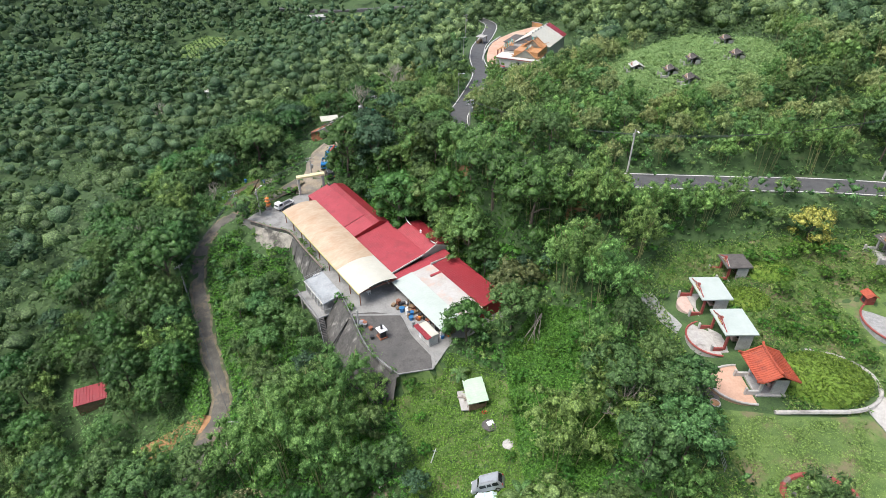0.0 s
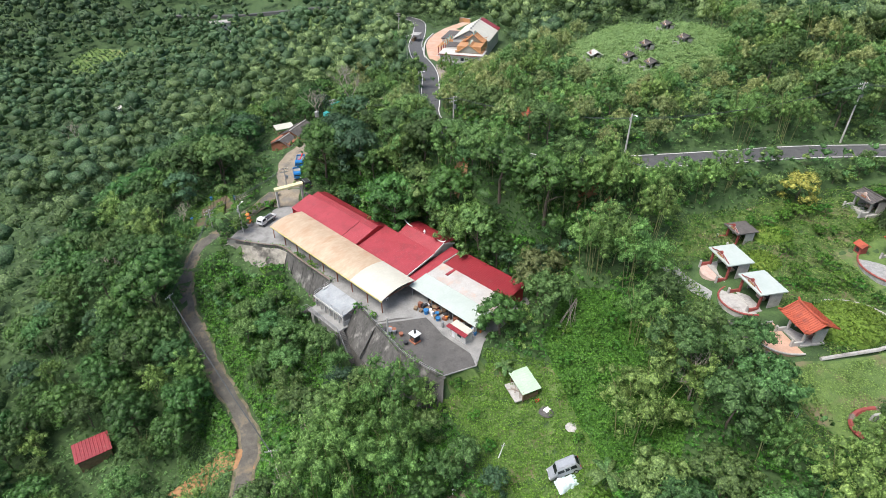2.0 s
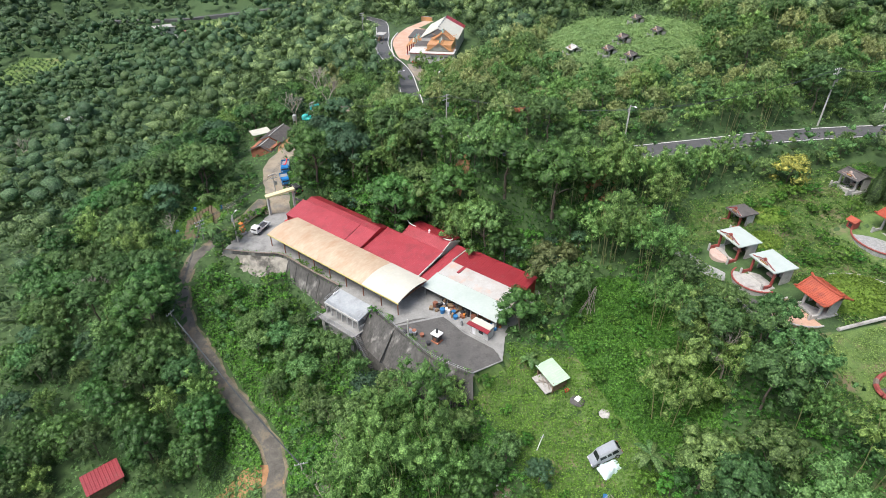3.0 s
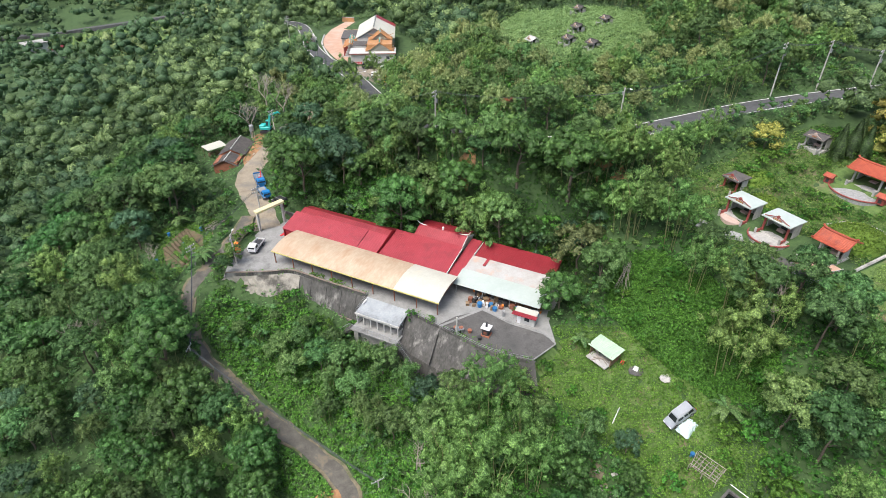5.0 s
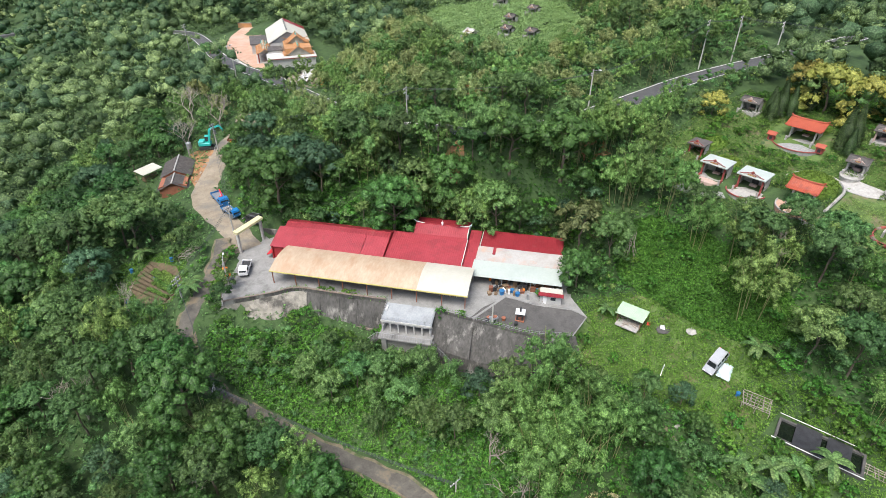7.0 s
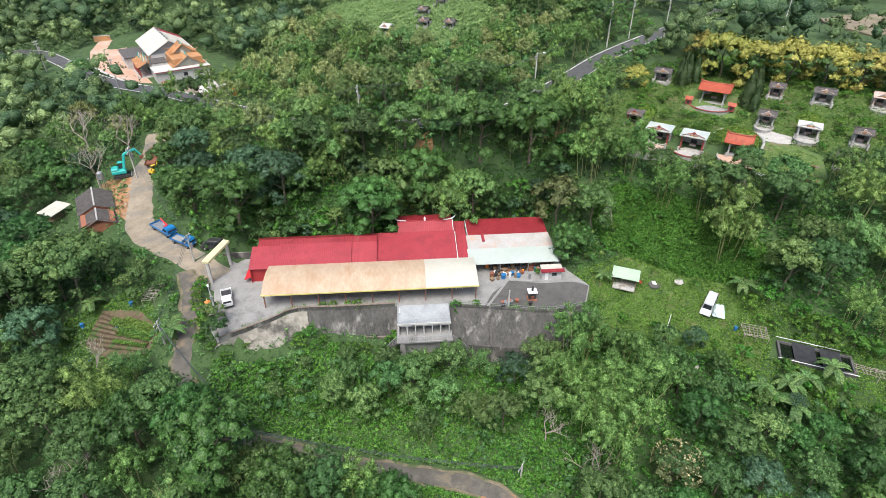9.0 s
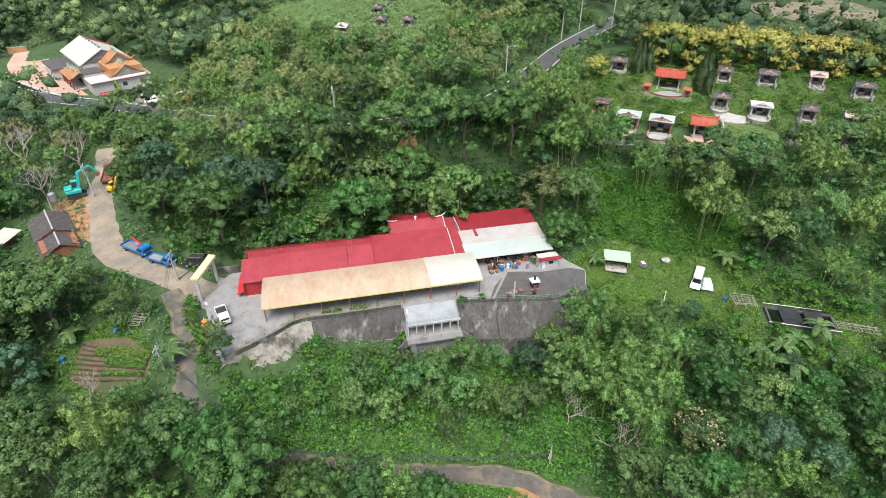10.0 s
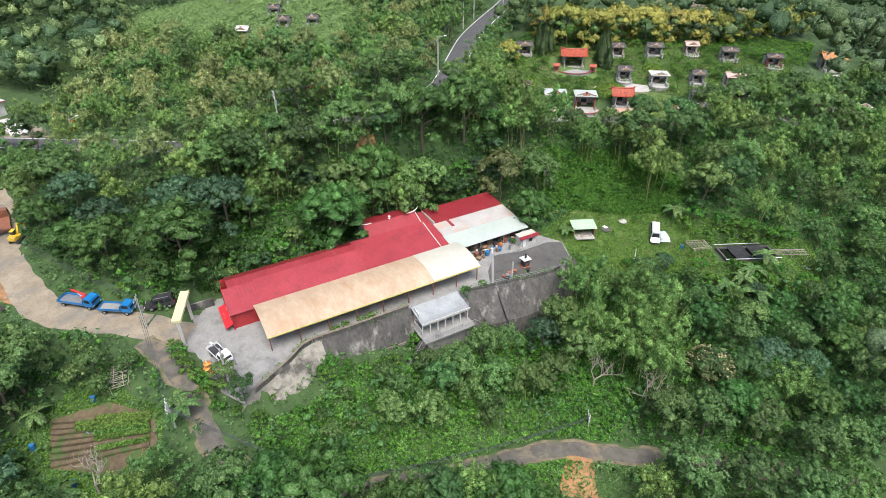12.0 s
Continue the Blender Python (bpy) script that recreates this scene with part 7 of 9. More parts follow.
power_pole(-39.6, 103.6, 8.2, 1.5, 0, 150, 0, True, "yard lamp on a grey pole")
power_pole(bxy(38.2, -2.6)[0], bxy(38.2, -2.6)[1], 5.6, 2.0, 0, 20, 0, False, "thin grey pole on the court's edge")
post = thing("leaning_post", "thin leaning white post on the grassy terrace", "post", pose(-1.5, 45.5, land_at(-1.5, 45.5) - 0.2, 0, 12, 0))
barred("shaft", (0, 0, 0), (0, 0, 3.2), 0.08, M_PLASTIC, post, 0.06, 8)
boxed("bracket", (-0.3, 0.3, -0.04, 0.04, 2.7, 2.8), M_STEEL, post)
M_CABLE = surface("cable", (0.03, 0.04, 0.045), (0.06, 0.07, 0.075), 1.0, 0.6, bump=0.0)


def cable(p, q, sag, r=0.03, label="thin dark sagging overhead cable"):
    cv = bpy.data.curves.new("cable", "CURVE")
    cv.dimensions, cv.bevel_depth, cv.bevel_resolution = "3D", r, 1
    sp = cv.splines.new("POLY")
    n = 14
    sp.points.add(n)
    for k in range(n + 1):
        f = k / n
        sp.points[k].co = (p[0] + (q[0] - p[0]) * f, p[1] + (q[1] - p[1]) * f, p[2] + (q[2] - p[2]) * f - sag * 4 * f * (1 - f), 1)
    ob = new("cable", cv)
    cv.materials.append(M_CABLE)
    return tagged(ob, label, "cable")


for off in (-0.8, 0.0, 0.8):
    cable((4.9 + off * 0.7, 109.8 + off * 0.4, 25.3), (-19.8 + off * 0.6, 150.2 + off * 0.6, 12.8), 1.5, 0.02)
    cable((30.1, 84.1 + off * 0.3, 28.6), (4.9 + off * 0.6, 109.8, 25.3), 1.2, 0.02)
    cable((30.1, 84.1, 28.6 + off * 0.2), (70.4 + off, 81.6, 33), 1.5, 0.02)
    cable((70.4 + off, 81.6, 33), (82.6 + off, 79.4, 32.6), 0.5, 0.03)
    cable((82.6 + off, 79.4, 32.6), (86.2 + off, 71.2, 32), 0.4, 0.03)
    cable((86.2 + off, 71.2, 32), (112 + off, 55, 29.8), 1.0, 0.03)
    cable((-19.8 + off * 0.4, 150.2, 12.8), (-31.5 + off * 0.4, 118.9, 8.4), 0.8, 0.025)
    cable((-31.5 + off * 0.4, 118.9, 8.4), (-46.3 + off * 0.5, 107.5, 5.6), 0.6, 0.025)
for dz in (0, 0.25, 0.5):
    cable((-46.3, 107.5, 5.2 - dz), (-50.5, 86, 0.8 - dz), 0.7, 0.035, "bluish overhead cable along the lane")
    cable((-50.5, 86, 0.8 - dz), (-32.3, 56.1, -7.2 - dz), 1.0, 0.035, "bluish overhead cable along the lane")
power_pole(-50.5, 86, 1.0, -6.5, 1, 60)

# ---- plants ----
def unit(v):
    return v / (np.linalg.norm(v, axis=-1, keepdims=True) + 1e-9)


def leaves(pos, nrm, size, aspect=0.55, jitter=0.6, gen=None, droop=0.0, soft=0.84):
    """Pointed leaf sprays at the places, facing about along nrm: three corners each, and their rounded normals."""
    g = gen or rng
    n = len(pos)
    face = unit(nrm + g.normal(0, jitter, (n, 3)))
    a = g.normal(0, 1, (n, 3))
    a[:, 2] -= droop
    a -= (a * face).sum(1)[:, None] * face
    a = unit(a)
    b = np.cross(face, a)
    s = (size * g.uniform(0.6, 1.4, n))[:, None]
    v = np.stack([pos - a * s * 0.45 + b * s * aspect * 0.55, pos - a * s * 0.45 - b * s * aspect * 0.55, pos + a * s * 0.6], 1)
    return v.reshape(-1, 3), np.repeat(unit(unit(nrm) * soft + face * (1 - soft)), 3, 0)


def card_faces(n):
    i = np.arange(n)[:, None] * 3
    return np.hstack([i, i + 1, i + 2])


def ball(level, cut=-2.0):
    """Corners and faces of a round clump, without what lies below the cut."""
    bm = bmesh.new()
    bmesh.ops.create_icosphere(bm, subdivisions=level, radius=1.0)
    bmesh.ops.delete(bm, geom=[p for p in bm.verts if p.co.z < cut], context="VERTS")
    v = np.array([p.co[:] for p in bm.verts])
    bm.verts.index_update()
    f = np.array([[p.index for p in q.verts] for q in bm.faces])
    bm.free()
    return v, f


BALLS = {0: (np.array([(1, 0, 0), (0, 1, 0), (-1, 0, 0), (0, -1, 0), (0, 0, 1), (0, 0, -1)], float), np.array([(0, 1, 4), (1, 2, 4), (2, 3, 4), (3, 0, 4), (1, 0, 5), (2, 1, 5), (3, 2, 5), (0, 3, 5)])), 1: ball(2, -0.6), 2: ball(1)}


def clumps(g, centres, radii, level=2, rough=0.14):
    """Uneven leafy clumps: one lumpy form round each centre."""
    v, f = BALLS[level]
    n = len(centres)
    k = 1 + g.normal(0, rough, (n, len(v), 1))
    turn = g.uniform(0, math.tau, n)
    c, s = np.cos(turn)[:, None], np.sin(turn)[:, None]
    w = np.stack([v[None, :, 0] * c - v[None, :, 1] * s, v[None, :, 0] * s + v[None, :, 1] * c, np.tile(v[:, 2], (n, 1))], -1)
    pts = np.asarray(centres)[:, None] + w * k * np.asarray(radii)[:, None]
    faces = f[None] + (np.arange(n) * len(v))[:, None, None]
    return pts.reshape(-1, 3), faces.reshape(-1, 3), unit(w.reshape(-1, 3) + (0, 0, 0.2))


def merged(pieces):
    """Several (corners, faces, normals) as one."""
    vs, fs, ns, at = [], [], [], 0
    for v, f, n in pieces:
        vs.append(v)
        fs.append(f + at)
        ns.append(n)
        at += len(v)
    return np.vstack(vs), np.vstack(fs), np.vstack(ns)


def sprays(g, centres, radii, per, leaf, aspect=0.6, jitter=0.42, droop=0.0, out=(0.8, 1.12), loose=0.10, heart=None, round_off=0.4):
    """Small leaves all over clumps, in little tufts; heart: the middle of the whole crown, which rounds its shading."""
    n, m = len(centres), max(1, per // 4)
    d = unit(g.normal(0, 1, (n, m, 3)))
    d[:, :, 2] = np.abs(d[:, :, 2]) * 1.2 - 0.3
    p = np.asarray(centres)[:, None] + d * np.asarray(radii)[:, None] * g.uniform(*out, (n, m, 1))
    d, p = np.repeat(d.reshape(-1, 3), 4, 0), np.repeat(p.reshape(-1, 3), 4, 0)
    wide = np.repeat(np.asarray(radii)[:, :1], m * 4, 0)
    p = p + g.normal(0, 1, p.shape) * wide * loose
    d[:, 2] += 0.25
    if heart is not None:
        d = unit(d) * (1 - round_off) + unit(p - heart) * round_off
    v, k = leaves(p, d, leaf, aspect, jitter, g, droop)
    return v, card_faces(len(v) // 3), k


def crown_broad(seed, height=7.5, radius=3.2, lobes=26, per=72, leaf=0.30, flat=0.7):
    """A crown of leafy clumps on a domed outline, closed inside, ragged outside."""
    g = np.random.default_rng(seed)
    base = height - radius * flat * 1.05
    cs, rs = [], []
    for k in range(lobes):
        a = k * 2.4 + g.uniform(-0.5, 0.5)
        if k % 4 == 3:
            r, z = radius * g.uniform(0.6, 0.85), base - radius * flat * g.uniform(0.2, 1.2)
        else:
            r = radius * 0.9 * math.sqrt((k + 0.5) / lobes) * g.uniform(0.85, 1.1)
            z = base + radius * flat * (1.0 * math.sqrt(max(0, 1 - (r / radius) ** 2)) - 0.3) + g.normal(0, 0.07 * radius)
        rad = radius * g.uniform(0.20, 0.33)
        cs.append((math.cos(a) * r, math.sin(a) * r, z))
        rs.append((rad, rad, rad * g.uniform(0.7, 0.9)))
    cs, rs = np.array(cs), np.array(rs)
    heart = np.array((0, 0, base - radius * flat * 0.5))
    return merged([clumps(g, cs, rs * 0.7, 0, 0.25), sprays(g, cs, rs, per, leaf, heart=heart, round_off=0.28)])


def crown_bamboo(seed, height=10.0, radius=3.6, plumes=15, tufts=6, per=28, leaf=0.40):
    """Separate arching plumes of drooping tufts, one below the other, with dark gaps between them."""
    g = np.random.default_rng(seed)
    cs, rs = [], []
    for k in range(plumes):
        a, r = k * 2.4 + g.uniform(-0.5, 0.5), radius * math.sqrt((k + 0.3) / plumes) * g.uniform(0.85, 1.1)
        top = height * g.uniform(0.66, 1.0) * (1 - 0.30 * (r / radius) ** 2)
        reach, fat = g.uniform(0.4, 1.3), g.uniform(0.8, 1.15)
        for j in range(tufts):
            t = 1.0 - j * 0.135 + g.normal(0, 0.03)
            rr = r * (0.4 + 0.6 * t) + reach * t ** 3
            zz = top * (0.35 + 0.65 * math.sin(t * 1.75) / 0.985) - 0.9 * t ** 4
            w = fat * (0.55 + 0.5 * math.sin(min(1.0, 0.25 + j * 0.2) * 1.6)) * g.uniform(0.8, 1.1)
            cs.append((math.cos(a) * rr + g.normal(0, 0.22), math.sin(a) * rr + g.normal(0, 0.22), zz))
            rs.append((w, w, w * g.uniform(0.95, 1.3)))
    cs, rs = np.array(cs), np.array(rs)
    heart = np.array((0, 0, height * 0.35))
    return merged([clumps(g, cs[::2], rs[::2] * 0.66, 0, 0.3), sprays(g, cs, rs, per, leaf, 0.36, 0.34, 1.5, (0.7, 1.2), 0.16, heart, 0.15)])


def crown_cone(seed, height=7.0, radius=1.75, count=1700, leaf=0.42):
    g = np.random.default_rng(seed)
    t = g.uniform(0, 1, count) ** 0.8
    a = g.uniform(0, math.tau, count)
    r = radius * (1 - t) ** 0.75 * (0.85 + 0.2 * np.sin(a * 5 + t * 9)) * g.uniform(0.75, 1.05, count)
    p = np.stack([np.cos(a) * r, np.sin(a) * r, 0.4 + t * (height - 0.4)], 1)
    d = np.stack([np.cos(a), np.sin(a), np.full(count, 0.6)], 1)
    v, k = leaves(p, d, leaf, 0.5, 0.4, g)
    heart = clumps(g, [(0, 0, height * 0.36)], [(radius * 0.62, radius * 0.62, height * 0.42)], 1, 0.06)
    return merged([heart, (v, card_faces(count), k)])


def trunk_verts(seed, height, radius, limbs=5, lean=0.25, spread_r=2.0):
    """A tapered trunk with limbs."""
    g = random.Random(seed)
    bm = bmesh.new()
    p, r = Vector((0, 0, -0.6)), radius
    joints = []
    for k in range(4):
        q = Vector((g.uniform(-lean, lean) * (k + 1) * 0.5, g.uniform(-lean, lean) * (k + 1) * 0.5, height * (k + 1) / 4 * 0.85))
        tube(bm, p, q, r, r * 0.78, 6, False)
        p, r = q, r * 0.78
        joints.append((q.copy(), r))
    for k in range(limbs):
        q, r0 = joints[g.choice((1, 2, 2, 3))]
        a = k * math.tau / limbs + g.uniform(-0.5, 0.5)
        e = q + Vector((math.cos(a) * spread_r * g.uniform(0.6, 1), math.sin(a) * spread_r * g.uniform(0.6, 1), height * g.uniform(0.12, 0.3)))
        mid = (q + e) / 2 + Vector((0, 0, 0.25))
        tube(bm, q, mid, r0 * 0.6, r0 * 0.4, 4, False)
        tube(bm, mid, e, r0 * 0.4, r0 * 0.12, 4, False)
    return bm


def culms(seed, height, radius, n=6):
    g = random.Random(seed)
    bm = bmesh.new()
    for k in range(n):
        a, r = g.uniform(0, math.tau), radius * 0.45 * math.sqrt(g.random())
        p = Vector((math.cos(a) * r, math.sin(a) * r, -0.4))
        q = Vector((math.cos(a) * r * 1.5, math.sin(a) * r * 1.5, height * 0.55))
        e = Vector((math.cos(a) * (r * 1.9 + 0.5), math.sin(a) * (r * 1.9 + 0.5), height * g.uniform(0.75, 0.88)))
        tube(bm, p, q, 0.06, 0.05, 5, False)
        tube(bm, q, e, 0.05, 0.02, 5, False)
    return bm


def plant(name, label, crown, crown_mat, stem, stem_mat, stem_name="trunk", extra=None, category="tree", bloom=None):
    """A prototype plant: stem and crown under one thing. It stands below the land, as the pattern for the copies."""
    ob = thing(name, label, category)
    made = part(stem_name if stem_name != "stems" else "stem", stem, stem_mat, ob)
    if stem_name == "stems":
        tagged(made, "sheaf of pale bamboo stems", kind="stuff")
    raw("crown", crown[0], crown[1], crown_mat, ob, normals=crown[2])
    if extra is not None:
        raw("blossom", extra[0], extra[1], bloom or M_FLOWER, ob, "cream blossom" if bloom else "yellow blossom", normals=extra[2])
    return ob


PROTO = {}
B_LABEL = "broadleaf tree with a dense rounded green crown"
PROTO["broad"] = [plant("broadleaf_tree", B_LABEL, crown_broad(10 + k, 10.6 + k * 0.5, 4.2 + 0.2 * k, 38, 68, 0.36), M_LEAF, trunk_verts(k, 8.5, 0.24), M_BARK) for k in range(4)]
PROTO["light"] = [plant("broadleaf_tree", "slender tree with a loose light green crown", crown_broad(30 + k, 8.0, 3.4, 30, 64, 0.32, 0.8), M_LEAF_LIGHT, trunk_verts(30 + k, 6.6, 0.17), M_BARK) for k in range(3)]
PROTO["dark"] = [plant("mango_tree", "large tree with a very dense dark glossy crown", crown_broad(50 + k, 12.0, 5.4, 58, 68, 0.36, 0.75), M_LEAF_DARK, trunk_verts(50 + k, 9.5, 0.34, 6, 0.3, 3.6), M_BARK) for k in range(2)]
PROTO["bamboo"] = [plant("bamboo_clump", "tall olive-green bamboo clump with drooping feathery tips", crown_bamboo(70 + k, 12 + k, 4.2 + 0.2 * k, 17), M_LEAF_OLIVE, culms(70 + k, 12 + k, 4.2), M_CULM, "stems") for k in range(3)]
PROTO["dry_bamboo"] = [plant("bamboo_clump", "pale yellowing bamboo clump with feathery tips", crown_bamboo(75 + k, 10.5, 3.8, 14), M_LEAF_DRY, culms(75 + k, 10.5, 3.8), M_CULM, "stems") for k in range(2)]
PROTO["green_bamboo"] = [plant("bamboo_clump", "green bamboo clump with arching feathery stems", crown_bamboo(80 + k, 10.0, 3.7, 14), M_LEAF_LIGHT, culms(80 + k, 10.0, 3.7), M_CULM, "stems") for k in range(2)]
PROTO["blue"] = [plant("broadleaf_tree", "dark blue-green tree with a tight leafy crown", crown_broad(90 + k, 9.0, 3.7, 30, 64, 0.36, 0.85), M_LEAF_BLUE, trunk_verts(90 + k, 7.2, 0.18), M_BARK) for k in range(2)]
PROTO["bush"] = [plant("shrub", "low leafy green shrub on the slope", crown_broad(100 + k, 2.2, 1.4, 10, 40, 0.27, 0.9), M_LEAF_VINE, trunk_verts(100 + k, 1.4, 0.06, 3, 0.2, 0.7), M_BARK, "stem", category="shrub") for k in range(2)]
PROTO["cypress"] = [plant("cypress_tree", "dense dark cone-shaped cypress beside the graves", crown_cone(110), M_CYPRESS, trunk_verts(110, 3.5, 0.12, 0), M_BARK)]
PROTO["yellow"] = [plant("flowering_tree", "round tree covered with yellow blossom above the graves", crown_broad(120, 6.2, 3.2, 16, 40, 0.36, 0.75), M_LEAF_LIGHT, trunk_verts(120, 5.2, 0.18), M_BARK, extra=crown_broad(121, 7.0, 3.8, 36, 64, 0.34, 0.75))]
PROTO["brown"] = [plant("brownish_tree", "tree with an olive-brown flowering crown", crown_broad(130, 9.0, 4.0, 30, 64, 0.34, 0.75), M_LEAF_BROWN, trunk_verts(130, 7.2, 0.2), M_BARK)]
g_bloom = np.random.default_rng(141)
b_at = unit(g_bloom.normal(0, 1, (130, 3))) * (3.3, 3.3, 2.3)
b_at[:, 2] = np.abs(b_at[:, 2]) + 4.3
PROTO["cream"] = [plant("flowering_tree", "dark green tree dotted with cream blossom clusters on the slope", crown_broad(140, 7.0, 3.3, 26, 64, 0.32, 0.75), M_LEAF, trunk_verts(140, 5.6, 0.16), M_BARK, extra=sprays(g_bloom, b_at, np.full((130, 3), 0.22), 16, 0.2), bloom=M_BLOOM)]
used = set()


# how high the leaves stand over the land
CANOPY_A = [
    (-23, 112, 15), (-6, 113, 9), (-15, 115, 12), (3, 91, 10), (9, 77, 15), (-22, 114, 15), (-11, 95, 13), (-1, 94, 12), (6, 83.5, 12), (-4, 100, 13), (-9, 109, 9.5), (23, 110, 6.5), (12.6, 135, 7), (28, 87, 7),
    (11.7, 91, 8), (-25, 115, 10), (-27, 123, 8), (-17.5, 138, 9), (-10, 105, 10), (6, 124, 7), (57, 96, 11.5), (30, 112, 7), (0, 104, 11), (40, 95, 6), (-23, 160, 8.5), (-40, 157, 11.5), (-51, 134, 13.5), (75, 95, 9), (20, 150, 7),
]
CANOPY_B = [
    (18, 63, 13.5), (13, 58, 13), (15.7, 41.5, 15), (13.4, 39, 13.5), (-15.5, 56, 13.5), (-25, 50, 12), (-55, 92, 9), (-40, 129, 10), (-53, 108, 7), (-65, 85, 7), (-55, 88, 13.5), (-36, 77.5, 6.2), (-18.6, 51.5, 14.5), (-22, 62, 6.5),
    (-26.5, 37.5, 6.5), (-19, 32.5, 7), (-46, 123.5, 11.5), (-61, 108, 14), (-52, 113, 7), (20.5, 61.5, 12.5), (14, 52, 9), (12, 29, 9.5), (10, 66, 9.5), (-9, 18, 7), (18, 23, 11.5), (11, 10, 7), (-31, 78, 6.8), (-21.5, 48, 14), (-10, 59, 6), (-75, 130, 12), (-45, 60, 9), (-60, 60, 9), (-3, 42, 4.2), (-8.5, 44.5, 8), (-4, 36, 3.6), (-9, 30, 4), (-6, 53, 5), (-13, 62, 5), (-40, 42, 9), (-3, 20, 4), (26, 50, 5), (25, 42, 6.5), (24, 34, 9), (25, 56, 6), (22.5, 61, 11), (22, 47, 10), (-9, 59, 8), (-41, 90, 3), (-37, 88, 3.2), (-44, 94, 3),
]
CANOPY = np.array(CANOPY_A + CANOPY_B, float)


def leaf_height(x, y):
    """How tall the trees grow at a place."""
    w = 1 / (((CANOPY[:, :2] - (x, y)) ** 2).sum(1) + 4.0) ** 1.5
    return float((w * CANOPY[:, 2]).sum() / w.sum())


TALL = {"broad": 11.3, "light": 8.0, "dark": 12.0, "bamboo": 12.6, "dry_bamboo": 10.2, "green_bamboo": 9.8, "blue": 9.0, "brown": 9.0, "cream": 7.0}


def grow(kind, x, y, scale=1.0, z=None, squash=1.0):
    """Sets a plant of that kind on the land."""
    k = int(rng.integers(len(PROTO[kind])))
    ob = PROTO[kind][k]
    zz = land_at(x, y) if z is None else z
    m = pose(x, y, zz - 0.1, 0, 0, rng.uniform(0, 360)) @ Matrix.Diagonal((scale, scale, scale * squash, 1))
    if (kind, k) not in used:
        used.add((kind, k))
        ob.matrix_basis = m
        return ob
    made = copy_thing(ob, pose(0, 0, 0))
    made.matrix_basis = m
    return made


CLEAR = [
    [(-10, 63), (2, 62), (9, 57), (12, 45), (9, 30), (7, 12), (-3, 12), (-6, 25), (-4, 38), (-6, 52)],      # terrace
    [(9, 60), (14, 66), (20, 62), (22, 52), (20, 40), (14, 32), (10, 40)],                                    # vine slope
    [(26, 62), (33, 71), (45, 71), (60, 71), (70, 69), (74, 40), (76, 10), (70, -5), (46, 6), (44, 22), (36, 28), (27, 30), (24, 40), (25, 50)],   # graves
    [(4, 172), (16, 166), (30, 168), (38, 178), (46, 196), (48, 246), (38, 260), (22, 250), (9, 236), (4, 226)],                              # temple
    [(-56, 106), (-44, 110), (-40, 122), (-50, 128), (-60, 118)],                                             # vegetable field
    [(34, 112), (42, 104), (62, 107), (75, 125), (80, 150), (70, 172), (50, 165), (40, 142), (35, 126)],                 # meadow with old graves
    [(-30, 140), (-22, 142), (-12, 152), (-9, 160), (-22, 161), (-31, 152)],                                   # diggers
    [(-50, 49), (-34, 51), (-34, 62), (-50, 63)],                                                             # earth bank
    [(-66, 58), (-57, 58), (-57, 70), (-66, 70)],                                                             # red-roofed hut
    [(138, 36), (122, 22), (117, 9), (119, -16), (190, -26), (242, -8), (206, 30), (160, 40)],                # bare field
    *ORCHARDS,
    [(-42, 133), (-31, 130), (-24, 144), (-22, 157), (-32, 161), (-40, 160), (-41, 146)],                                             # brick house
]


WALL_ZONE = [(-8, -9), (2, -9.5), (8, -5.5), (20, -6.5), (33, -8.2), (46, -8.5), (57, -6), (57, 4), (-9, 4)]
BANK = [bxy(u, v) for u, v in ((-12, 17), (-12, 28), (15, 36), (45, 34), (58, 27), (50.5, 20.8), (19, 20.8), (17, 17))]


def free_at(x, y, gap):
    """Whether plants may stand at the places: off roads, yards and clearings."""
    ok = np.ones(len(x), bool)
    for line, half in RIBBONS:
        ok &= ribbon_near(line, x, y)[0] > half + gap
    u, v = to_uv(x, y)
    ok &= (inside(YARD_EDGE, u, v) < -gap) & (inside(WALL_ZONE, u, v) < -gap)
    for poly in CLEAR:
        ok &= inside(poly, x, y) < -gap * 0.5
    return ok


# plants whose stands are known
STAND_A = [
    ("dark", -22.4, 116.6, 1.30), ("blue", -16.9, 118.1, 1.30), ("blue", -19.4, 129.8, 1.20), ("blue", -14.8, 112.6, 1.20), ("olive", -8.3, 108.1, 1.00), ("broad", -2.1, 103.8, 1.20),
    ("dark", -9.4, 97.2, 1.20), ("dark", 1.1, 92.6, 1.15), ("dark", 14.1, 77.5, 1.30), ("dark", 8.3, 84.8, 1.10), ("brown", 11.3, 69.9, 1.10), ("bamboo", 19.5, 65.4, 1.25),
    ("bamboo", 23.0, 74.8, 1.10), ("broad", 24.9, 41.8, 1.20), ("bamboo", 19.0, 46.0, 1.00), ("broad", 24.7, 35.7, 1.10), ("bamboo", 25.4, 24.6, 1.10), ("broad", 11.7, 26.8, 1.60),
    ("bamboo", -14.3, 48.8, 1.25), ("bamboo", -23.5, 49.9, 1.15), ("bamboo", -20.3, 55.5, 1.10), ("bamboo", -15.2, 44.3, 1.10),
]
